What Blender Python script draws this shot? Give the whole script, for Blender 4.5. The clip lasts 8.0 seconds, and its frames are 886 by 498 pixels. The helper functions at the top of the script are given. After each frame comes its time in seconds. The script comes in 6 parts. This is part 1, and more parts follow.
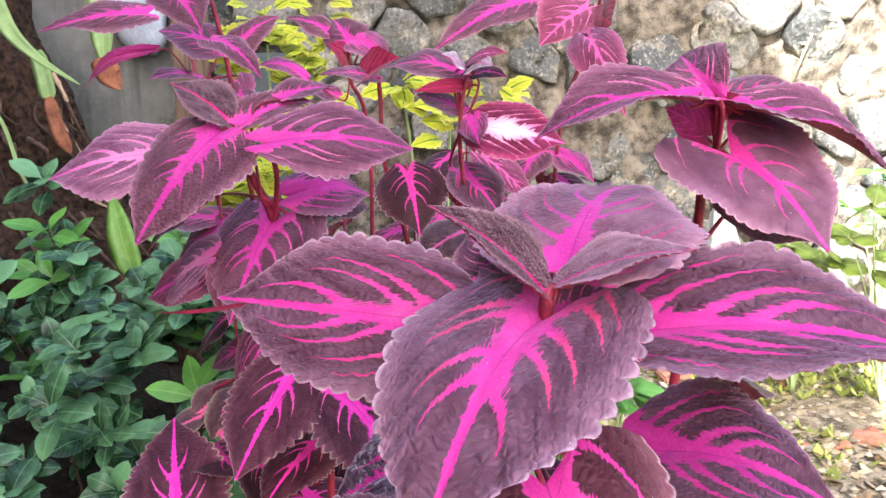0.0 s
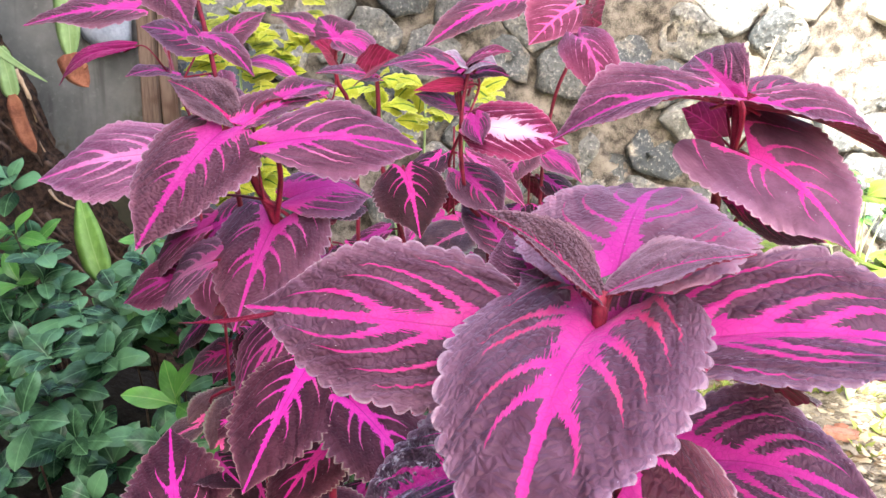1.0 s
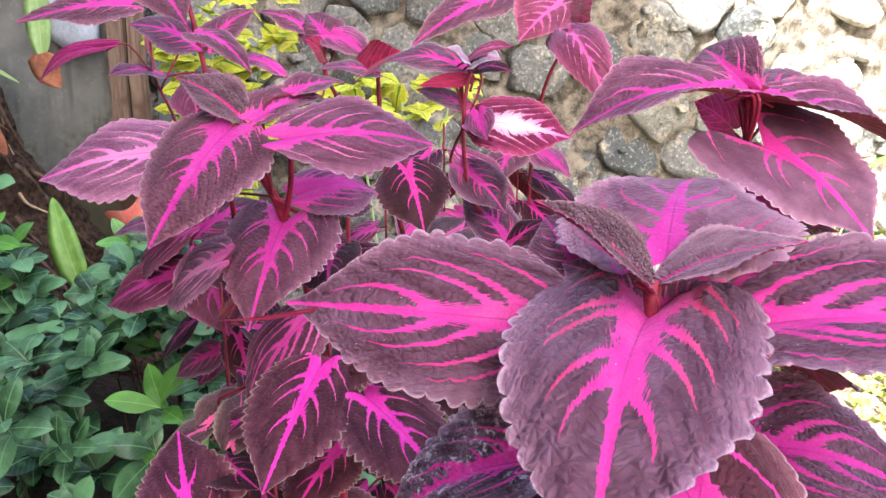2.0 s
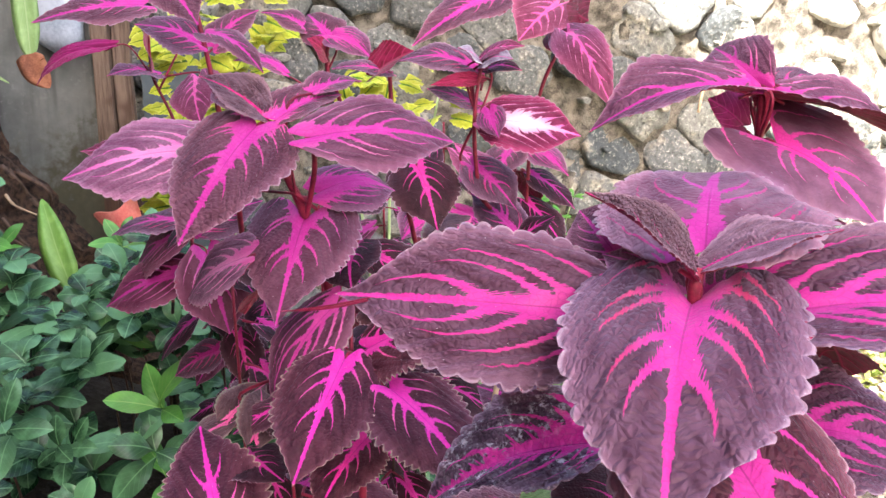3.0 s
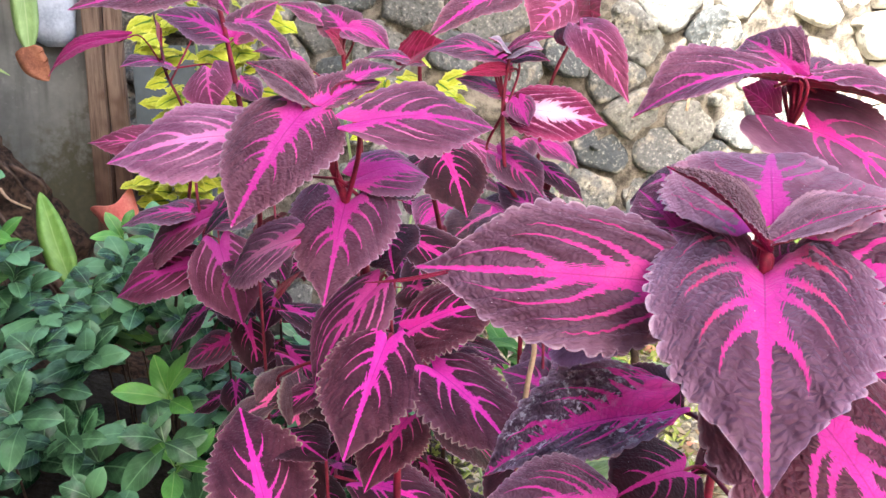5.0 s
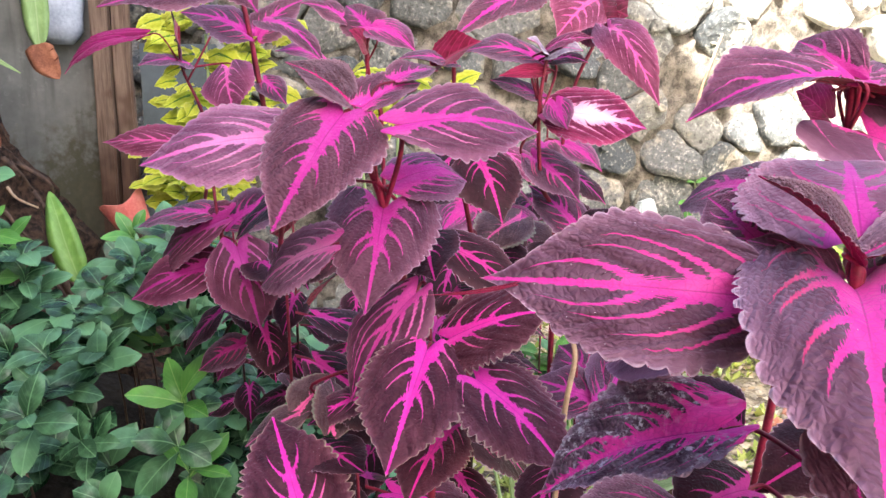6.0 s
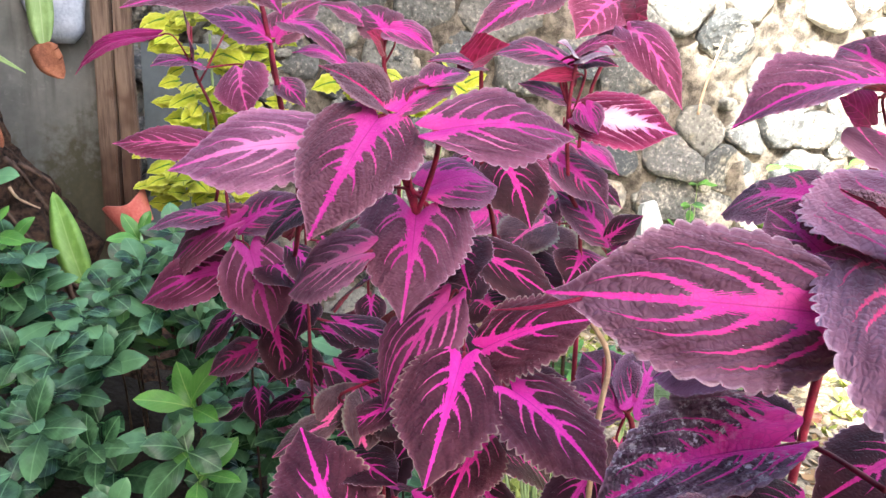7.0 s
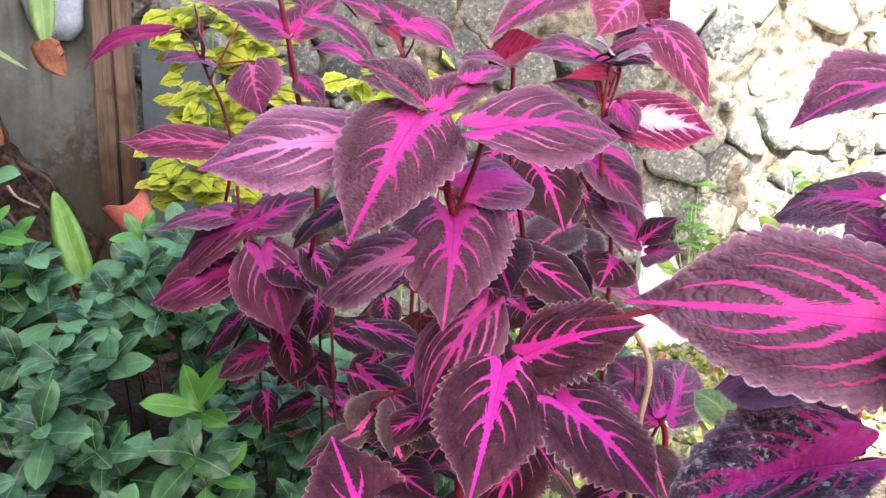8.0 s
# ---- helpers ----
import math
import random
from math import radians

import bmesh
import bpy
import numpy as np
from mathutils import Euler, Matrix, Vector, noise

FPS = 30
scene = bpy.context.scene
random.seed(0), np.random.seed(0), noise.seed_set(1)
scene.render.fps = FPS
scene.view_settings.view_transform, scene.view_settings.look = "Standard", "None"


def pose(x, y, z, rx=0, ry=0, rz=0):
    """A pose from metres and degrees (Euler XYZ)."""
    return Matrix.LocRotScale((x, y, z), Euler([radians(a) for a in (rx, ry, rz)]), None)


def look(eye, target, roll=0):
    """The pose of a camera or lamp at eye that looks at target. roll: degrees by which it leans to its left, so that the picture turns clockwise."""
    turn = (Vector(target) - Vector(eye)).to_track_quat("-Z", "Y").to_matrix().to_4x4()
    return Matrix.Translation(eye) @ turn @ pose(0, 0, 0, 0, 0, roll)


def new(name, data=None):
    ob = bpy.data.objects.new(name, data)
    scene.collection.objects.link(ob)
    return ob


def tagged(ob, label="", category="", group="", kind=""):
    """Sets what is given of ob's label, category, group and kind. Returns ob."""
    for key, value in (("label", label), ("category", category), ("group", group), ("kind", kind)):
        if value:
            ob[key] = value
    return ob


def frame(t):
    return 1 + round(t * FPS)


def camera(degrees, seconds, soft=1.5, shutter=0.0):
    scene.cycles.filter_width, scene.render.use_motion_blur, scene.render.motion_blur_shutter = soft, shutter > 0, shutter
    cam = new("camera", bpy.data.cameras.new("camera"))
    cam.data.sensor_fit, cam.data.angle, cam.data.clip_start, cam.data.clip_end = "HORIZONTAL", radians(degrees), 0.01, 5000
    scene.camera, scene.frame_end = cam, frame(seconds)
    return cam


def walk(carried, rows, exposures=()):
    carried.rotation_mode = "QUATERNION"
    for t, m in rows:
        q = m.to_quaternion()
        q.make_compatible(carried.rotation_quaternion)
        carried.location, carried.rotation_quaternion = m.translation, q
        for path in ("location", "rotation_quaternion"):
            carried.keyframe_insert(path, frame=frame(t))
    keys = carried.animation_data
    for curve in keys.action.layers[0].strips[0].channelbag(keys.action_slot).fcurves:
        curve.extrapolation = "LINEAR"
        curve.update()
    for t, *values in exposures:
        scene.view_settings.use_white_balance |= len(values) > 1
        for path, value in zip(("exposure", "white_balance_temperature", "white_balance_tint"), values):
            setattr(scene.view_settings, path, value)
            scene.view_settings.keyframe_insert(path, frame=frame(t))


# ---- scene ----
cam = camera(55.9, 8.0)
METRES, EYE, TILT, LEAN, TURN = 0.26, 0.92, -12.0, 0.0, 0.0
ROWS = [
    (0.0, 0.0, 0.0, 0.0, -0.0, 0.0, -0.0),
    (0.5, -0.0613, 0.0284, 0.0091, -1.08, -0.02, 0.03),
    (1.0, -0.1273, 0.0581, 0.0096, -2.61, -0.04, 0.22),
    (1.5, -0.1875, 0.0812, 0.0064, -3.95, -0.08, 0.65),
    (3.0, -0.3714, 0.0345, -0.0113, -6.46, -0.12, 1.48),
    (3.5, -0.4141, 0.0117, -0.0165, -7.24, -0.16, 1.48),
    (4.0, -0.4651, -0.0081, -0.0411, -7.8, -0.18, 1.47),
    (4.5, -0.5026, -0.0152, -0.054, -7.92, -0.19, 1.48),
    (6.0, -0.6538, 0.0834, -0.0305, -7.99, -0.2, 1.05),
    (6.5, -0.7038, 0.1175, -0.0163, -8.31, -0.2, 1.01),
    (7.0, -0.7541, 0.1443, -0.0078, -8.4, -0.21, 0.87),
    (7.5, -0.8128, 0.1911, -0.0077, -8.51, -0.21, 0.75),
    (8.0, -0.8635, 0.2454, 0.0022, -8.97, -0.22, 0.7),
]
walk(cam, [(t, pose(0, 0, EYE, TILT, LEAN, TURN) @ pose(METRES * x, METRES * y, METRES * z, 90 + pitch, roll, yaw)) for t, x, y, z, yaw, pitch, roll in ROWS],
     exposures=[(0.0, 2.33, 6450, 11), (8.0, 2.33, 6450, 11)])

# ---- world, sun, exposure ----
SUN_ELEVATION, SUN_AZIMUTH = 38.0, 195.0   # degrees; azimuth clockwise from +y
world = bpy.data.worlds.new("world")
scene.world = world
world.use_nodes = True
wn = world.node_tree
sky = wn.nodes.new("ShaderNodeTexSky")
sky.sky_type, sky.sun_disc = "NISHITA", False
sky.sun_elevation, sky.sun_rotation = radians(SUN_ELEVATION), radians(SUN_AZIMUTH)
sky.air_density, sky.dust_density, sky.ozone_density = 1.0, 5.0, 0.6
wn.links.new(sky.outputs["Color"], wn.nodes["Background"].inputs["Color"])
wn.nodes["Background"].inputs["Strength"].default_value = 0.15
sun = new("sun", bpy.data.lights.new("sun", "SUN"))
sun.data.energy, sun.data.angle, sun.data.color = 5.0, radians(0.6), (1.0, 0.95, 0.86)
to_sun = Vector((math.sin(radians(SUN_AZIMUTH)) * math.cos(radians(SUN_ELEVATION)),
                 math.cos(radians(SUN_AZIMUTH)) * math.cos(radians(SUN_ELEVATION)), math.sin(radians(SUN_ELEVATION))))
sun.matrix_world = look(to_sun * 20, (0, 0, 0))

# ---- node helpers and materials ----
class Nodes:
    """Small wrapper to write node maths as expressions."""
    def __init__(self, name):
        self.mat = bpy.data.materials.new(name)
        self.mat.use_nodes = True
        self.t = self.mat.node_tree
        self.bsdf = self.t.nodes["Principled BSDF"]
        self.out = self.t.nodes["Material Output"]

    def put(self, value, socket):
        if isinstance(value, bpy.types.NodeSocket):
            self.t.links.new(value, socket)
        else:
            socket.default_value = value

    def m(self, op, a, b=None, c=None, clamp=False):
        n = self.t.nodes.new("ShaderNodeMath")
        n.operation, n.use_clamp = op, clamp
        for k, v in enumerate((a, b, c)):
            if v is not None:
                self.put(v, n.inputs[k])
        return n.outputs[0]

    def step(self, value, lo, hi):
        n = self.t.nodes.new("ShaderNodeMapRange")
        n.interpolation_type = "SMOOTHSTEP"
        for k, v in zip(("Value", "From Min", "From Max"), (value, lo, hi)):
            self.put(v, n.inputs[k])
        return n.outputs[0]

    def mix(self, fac, a, b, blend="MIX"):
        n = self.t.nodes.new("ShaderNodeMix")
        n.data_type, n.blend_type = "RGBA", blend
        self.put(fac, n.inputs[0])
        self.put(a if isinstance(a, bpy.types.NodeSocket) else (*a, 1), n.inputs[6])
        self.put(b if isinstance(b, bpy.types.NodeSocket) else (*b, 1), n.inputs[7])
        return n.outputs[2]

    def vec(self, x, y, z=0.0):
        n = self.t.nodes.new("ShaderNodeCombineXYZ")
        for k, v in enumerate((x, y, z)):
            self.put(v, n.inputs[k])
        return n.outputs[0]

    def noise(self, vector, scale, detail=3.0, rough=0.55):
        n = self.t.nodes.new("ShaderNodeTexNoise")
        self.put(vector, n.inputs["Vector"])
        n.inputs["Scale"].default_value, n.inputs["Detail"].default_value, n.inputs["Roughness"].default_value = scale, detail, rough
        return n.outputs["Fac"]

    def voronoi(self, vector, scale, feature="F1"):
        n = self.t.nodes.new("ShaderNodeTexVoronoi")
        n.feature = feature
        self.put(vector, n.inputs["Vector"])
        n.inputs["Scale"].default_value = scale
        return n.outputs["Distance"]

    def uv(self, name):
        n = self.t.nodes.new("ShaderNodeUVMap")
        n.uv_map = name
        s = self.t.nodes.new("ShaderNodeSeparateXYZ")
        self.t.links.new(n.outputs[0], s.inputs[0])
        return s.outputs[0], s.outputs[1]

    def local(self):
        return self.t.nodes.new("ShaderNodeTexCoord").outputs["Object"]

    def place(self):
        return self.t.nodes.new("ShaderNodeNewGeometry").outputs["Position"]

    def chance(self):
        return self.t.nodes.new("ShaderNodeObjectInfo").outputs["Random"]

    def island(self):
        return self.t.nodes.new("ShaderNodeNewGeometry").outputs["Random Per Island"]

    def bump(self, height, strength, distance):
        n = self.t.nodes.new("ShaderNodeBump")
        n.inputs["Strength"].default_value, n.inputs["Distance"].default_value = strength, distance
        self.put(height, n.inputs["Height"])
        self.t.links.new(n.outputs[0], self.bsdf.inputs["Normal"])

    def set(self, **values):
        for key, v in values.items():
            key = {"color": "Base Color", "rough": "Roughness", "spec": "Specular IOR Level", "metal": "Metallic", "sheen": "Sheen Weight",
                   "sheen_rough": "Sheen Roughness", "sheen_tint": "Sheen Tint", "coat": "Coat Weight", "coat_rough": "Coat Roughness"}[key]
            self.put((*v, 1) if isinstance(v, tuple) and len(v) == 3 else v, self.bsdf.inputs[key])
        return self

    def thin(self, color, amount):
        """Lets some light through, as a leaf does."""
        tr = self.t.nodes.new("ShaderNodeBsdfTranslucent")
        self.put(color if isinstance(color, bpy.types.NodeSocket) else (*color, 1), tr.inputs["Color"])
        mx = self.t.nodes.new("ShaderNodeMixShader")
        mx.inputs[0].default_value = amount
        self.t.links.new(self.bsdf.outputs[0], mx.inputs[1])
        self.t.links.new(tr.outputs[0], mx.inputs[2])
        self.t.links.new(mx.outputs[0], self.out.inputs["Surface"])
        return self


# side veins leave the midrib at a slant and bend towards the tip: u = s + VEIN_A * y + VEIN_B * y^2
VEIN_A, VEIN_B = 0.26, 0.78


def swept_veins(g, u, v, ay, side, seed, barb, spec):
    """Side veins that leave the midrib at u0, bend over and run on at a share of the half width; the inside of a vein is above nought."""
    wide, bend, reach, starts = spec
    half = g.m("MULTIPLY", g.m("DIVIDE", ay, g.m("MAXIMUM", v, 0.03)), 0.37)
    field = None
    for k, (u0, share) in enumerate(starts):
        off = g.m("ADD", g.m("MULTIPLY", side, 0.16 * (-1) ** k), g.m("MULTIPLY", seed, 0.05 * ((k * 3) % 5 - 2) / 2))
        x = g.m("MAXIMUM", g.m("SUBTRACT", g.m("SUBTRACT", u, u0), off), 0.0)
        left = g.m("EXPONENT", g.m("MULTIPLY", x, -1.0 / bend))
        gap = g.m("MULTIPLY", g.m("ABSOLUTE", g.m("SUBTRACT", v, g.m("MULTIPLY", g.m("SUBTRACT", 1.0, left), share))), half)
        slope = g.m("MULTIPLY", g.m("MULTIPLY", left, half), share / bend)
        gap = g.m("MULTIPLY", gap, g.m("INVERSE_SQRT", g.m("ADD", 1.0, g.m("MULTIPLY", slope, slope))))
        far = g.m("SUBTRACT", 1.0, g.m("MULTIPLY", x, 1.0 / (reach * (1 - 0.35 * max(u0, 0.0)))), clamp=True)
        size = g.m("MULTIPLY", g.m("ADD", g.m("POWER", far, 0.75), g.m("MULTIPLY", g.m("POWER", far, 5.0), 0.9)), wide)
        size = g.m("SUBTRACT", g.m("MULTIPLY", size, g.m("ADD", 0.60, g.m("MULTIPLY", barb, 0.75))), 0.0012)
        one = g.m("SUBTRACT", size, gap)
        field = one if field is None else g.m("MAXIMUM", field, one)
    return field


def coleus_material(name, blade, blade_2, centre, vein, mid=0.17, reach=0.9, vein_w=0.02, edge=(0.56, 0.38, 0.48), edge_at=0.958,
                    heart=0.0, rough=0.48, crinkle=1.0, glint=0.0, count=4.6, fan=0.2, rungs=33.0, sheen=0.12, relief=0.95, blunt=0.8, gain=1.7, spike=0.5, ribs=8.0, sweep=None, ladder=0.5):
    """Upper side of a coleus leaf: dark puckered blade, ragged bright midrib, side veins that sweep to the tip, pale hairy margin."""
    blade, blade_2, centre, vein = (tuple(min(0.92, c * gain) for c in t) for t in (blade, blade_2, centre, vein))
    g = Nodes(name)
    u, y = g.uv("leaf")
    edge_v, seed = g.uv("edge")
    ay = g.m("ABSOLUTE", y)
    wob = g.noise(g.vec(g.m("MULTIPLY", u, 2.4), g.m("MULTIPLY", y, 2.0), g.m("MULTIPLY", seed, 37.0)), 2.0, 2.0)
    s = g.m("SUBTRACT", u, g.m("ADD", g.m("MULTIPLY", ay, VEIN_A), g.m("MULTIPLY", g.m("MULTIPLY", ay, ay), VEIN_B)))
    s = g.m("ADD", s, g.m("MULTIPLY", g.m("SUBTRACT", wob, 0.5), 0.05))
    along = g.m("ADD", ay, g.m("MULTIPLY", u, 0.55))
    side = g.m("MULTIPLY", g.m("SIGN", y), 0.14)
    # ragged midrib that fans out at the base
    barb = g.step(g.noise(g.vec(g.m("MULTIPLY", g.m("SUBTRACT", u, g.m("MULTIPLY", ay, 0.3)), 34.0), g.m("MULTIPLY", y, 2.0), g.m("MULTIPLY", seed, 91.0)), 1.0, 1.5, 0.6), 0.38, 0.70)
    left = g.m("SUBTRACT", 1.0, u, clamp=True)
    width = g.m("ADD", g.m("MULTIPLY", g.m("POWER", left, 1.3), mid), 0.022)
    width = g.m("ADD", width, g.m("MULTIPLY", g.m("POWER", left, 9.0), fan))
    width = g.m("MULTIPLY", width, g.m("ADD", 0.78, g.m("MULTIPLY", g.m("POWER", barb, 1.6), spike)))
    rib = g.m("MULTIPLY", g.m("SUBTRACT", width, ay), 0.37)
    # side veins with small barbs
    f = g.m("FRACT", g.m("ADD", g.m("MULTIPLY", s, count), side))
    dist = g.m("DIVIDE", g.m("ABSOLUTE", g.m("SUBTRACT", f, 0.5)), count)
    barb2 = g.step(g.noise(g.vec(g.m("MULTIPLY", along, 48.0), g.m("MULTIPLY", s, 9.0), g.m("MULTIPLY", seed, 53.0)), 1.0, 2.0, 0.6), 0.35, 0.68)
    order = g.m("FLOOR", g.m("ADD", g.m("MULTIPLY", s, count), side))
    each = g.noise(g.vec(g.m("MULTIPLY", order, 7.3), g.m("SIGN", y), g.m("MULTIPLY", seed, 61.0)), 1.7, 0.0)
    far = g.m("SUBTRACT", 1.0, g.m("DIVIDE", ay, g.m("MULTIPLY", reach, g.m("ADD", 0.35, each))), clamp=True)
    vw = g.m("MULTIPLY", g.m("MULTIPLY", g.m("ADD", g.m("MULTIPLY", g.m("POWER", far, blunt), 0.65), g.m("MULTIPLY", g.m("POWER", far, 4.0), 1.5)), vein_w), g.m("ADD", 0.42, g.m("MULTIPLY", barb2, 0.9)))
    vw = g.m("MULTIPLY", vw, g.m("MULTIPLY", g.step(u, 0.95, 0.55), g.step(wob, 0.28, 0.5)))
    side_vein = g.m("DIVIDE", g.m("SUBTRACT", g.m("SUBTRACT", vw, 0.004), dist), g.m("ADD", 1.2, g.m("MULTIPLY", ay, 3.5)))
    if sweep:
        side_vein = swept_veins(g, u, edge_v, ay, side, seed, barb2, sweep)
    bright = g.mix(g.step(ay, 0.18, 0.5), centre, vein)
    pale = g.noise(g.vec(g.m("MULTIPLY", u, 7.0), g.m("MULTIPLY", y, 6.0), seed), 1.0, 3.0)
    bright = g.mix(g.m("MULTIPLY", g.step(pale, 0.45, 0.75), 0.35), bright, tuple(min(1.0, c * 1.1 + 0.08) for c in centre))
    net = g.voronoi(g.vec(g.m("MULTIPLY", s, 30.0), g.m("MULTIPLY", along, 12.0), seed), 1.0, "DISTANCE_TO_EDGE")
    bright = g.mix(g.m("MULTIPLY", g.step(net, 0.09, 0.01), 0.28), bright, tuple(c * 0.55 for c in centre))
    mask = g.step(g.m("SMOOTH_MAX", rib, side_vein, 0.014), -0.0010, 0.0028)
    # puckered blade: small pillows between creases that run across from vein to vein
    warp = g.noise(g.vec(g.m("MULTIPLY", u, 9.0), g.m("MULTIPLY", y, 6.0), g.m("MULTIPLY", seed, 5.0)), 1.0, 2.0)
    bent = g.m("ADD", g.m("ADD", u, g.m("MULTIPLY", ay, 0.2)), g.m("MULTIPLY", warp, 0.04))
    pillow = g.voronoi(g.vec(g.m("MULTIPLY", s, 13.0), g.m("MULTIPLY", bent, 26.0), g.m("MULTIPLY", seed, 13.0)), 1.0, "DISTANCE_TO_EDGE")
    # a ladder of furrows hangs on each side vein, broken up and out of step with the next vein's
    rung = g.m("ADD", g.m("ADD", g.m("MULTIPLY", bent, rungs), g.m("MULTIPLY", each, 5.0)), g.m("MULTIPLY", warp, 1.3))
    dome = g.m("MULTIPLY", g.m("ABSOLUTE", g.m("SUBTRACT", g.m("FRACT", rung), 0.5)), 2.0)
    broken = g.noise(g.vec(g.m("MULTIPLY", s, 16.0), g.m("MULTIPLY", bent, 24.0), g.m("MULTIPLY", seed, 17.0)), 1.0, 2.0)
    furrow = g.m("MULTIPLY", g.step(dome, 0.52, 0.92), g.step(broken, 0.36, 0.62))
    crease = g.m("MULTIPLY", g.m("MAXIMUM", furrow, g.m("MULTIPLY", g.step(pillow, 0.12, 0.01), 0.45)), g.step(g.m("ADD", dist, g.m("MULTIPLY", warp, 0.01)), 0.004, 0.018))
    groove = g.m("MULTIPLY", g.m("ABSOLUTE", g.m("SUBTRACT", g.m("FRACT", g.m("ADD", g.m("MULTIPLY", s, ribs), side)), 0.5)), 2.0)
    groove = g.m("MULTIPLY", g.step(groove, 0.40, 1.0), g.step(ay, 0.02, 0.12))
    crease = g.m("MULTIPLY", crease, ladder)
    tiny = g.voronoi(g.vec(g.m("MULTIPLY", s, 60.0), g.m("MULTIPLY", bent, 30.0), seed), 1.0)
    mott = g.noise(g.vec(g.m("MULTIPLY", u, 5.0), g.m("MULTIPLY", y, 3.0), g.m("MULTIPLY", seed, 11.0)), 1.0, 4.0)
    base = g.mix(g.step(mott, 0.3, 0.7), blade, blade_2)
    # folds shaded in the colour: creases, grooves and pores mixed towards a darker blade
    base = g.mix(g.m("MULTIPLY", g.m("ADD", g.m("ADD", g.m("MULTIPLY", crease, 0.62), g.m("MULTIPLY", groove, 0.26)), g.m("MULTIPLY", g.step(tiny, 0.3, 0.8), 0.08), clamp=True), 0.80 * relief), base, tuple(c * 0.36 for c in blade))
    # paler towards the margin: hairs, plus lavender highlights put into the colour
    base = g.mix(g.m("MULTIPLY", g.m("POWER", g.step(edge_v, 0.66, 1.0), 1.5), 0.60), base, tuple(min(1.0, c * 1.9 + 0.035) for c in blade_2))
    if heart > 0:
        glow = g.m("MULTIPLY", g.step(g.m("ADD", ay, g.m("ABSOLUTE", g.m("SUBTRACT", u, 0.38))), 0.66, 0.10), heart)
        bright = g.mix(glow, bright, (0.95, 0.70, 0.82))
        mask = g.m("MAXIMUM", mask, g.step(g.m("MULTIPLY", glow, g.m("ADD", 0.5, barb)), 0.30, 0.5))
    color = g.mix(mask, base, bright)
    color = g.mix(g.m("MULTIPLY", g.m("MULTIPLY", g.step(ay, 0.013, 0.004), g.step(u, 0.62, 0.25)), 0.6), color, tuple(c * 0.45 for c in centre))
    hair = g.noise(g.vec(g.m("MULTIPLY", u, 120.0), y, seed), 1.0, 2.0)
    color = g.mix(g.m("MULTIPLY", g.step(edge_v, edge_at, 0.995), g.m("ADD", 0.35, g.m("MULTIPLY", hair, 0.8)), clamp=True), color, edge)
    # highlights on the puckers painted as patches of whitish flecks
    if glint > 0:
        flecks = g.noise(g.vec(g.m("MULTIPLY", u, 26.0), g.m("MULTIPLY", y, 9.0), seed), 1.0, 4.0, 0.75)
        patch = g.noise(g.vec(g.m("MULTIPLY", u, 4.0), g.m("MULTIPLY", y, 3.0), seed), 1.0, 1.0)
        color = g.mix(g.m("MULTIPLY", g.m("MULTIPLY", g.m("MULTIPLY", g.step(flecks, 0.50, 0.64), g.step(patch, 0.42, 0.58)), glint), g.m("SUBTRACT", 1.0, g.m("MULTIPLY", mask, 0.8))), color, (0.74, 0.72, 0.82))
    speck = g.voronoi(g.vec(g.m("MULTIPLY", u, 16.0), g.m("MULTIPLY", y, 11.0), g.m("MULTIPLY", seed, 7.0)), 1.0)
    color = g.mix(g.m("MULTIPLY", g.step(speck, 0.06, 0.03), 0.7), color, (0.7, 0.62, 0.68))
    hue = g.t.nodes.new("ShaderNodeHueSaturation")
    g.put(g.m("ADD", 0.86, g.m("MULTIPLY", g.chance(), 0.28)), hue.inputs["Value"])
    g.put(g.m("ADD", 0.49, g.m("MULTIPLY", g.chance(), 0.02)), hue.inputs["Hue"])
    g.put(color, hue.inputs["Color"])
    g.set(color=hue.outputs[0], rough=rough, spec=0.20, sheen=sheen, sheen_rough=0.32, sheen_tint=(0.92, 0.66, 1.0))
    grain = g.noise(g.vec(g.m("MULTIPLY", u, 70.0), g.m("MULTIPLY", y, 45.0), seed), 1.0, 3.0)
    height = g.m("ADD", g.m("MULTIPLY", g.step(pillow, 0.0, 0.35), 1.0 * crinkle), g.m("MULTIPLY", grain, 0.16))
    height = g.m("SUBTRACT", height, g.m("MULTIPLY", g.m("POWER", dome, 2.0), 0.25))
    height = g.m("SUBTRACT", height, g.m("MULTIPLY", tiny, 0.07 * crinkle))
    height = g.m("SUBTRACT", height, g.m("MULTIPLY", g.step(ay, 0.03, 0.0), 0.6))
    height = g.m("SUBTRACT", height, g.m("ADD", g.m("MULTIPLY", crease, 0.4), g.m("MULTIPLY", groove, 0.5)))
    height = g.m("MULTIPLY", height, g.m("SUBTRACT", 1.0, g.m("MULTIPLY", mask, 0.75)))
    g.bump(height, min(1.0, 0.62 * relief), 0.0012 if crinkle < 2 else 0.0018)
    return g.thin(hue.outputs[0], 0.13).mat


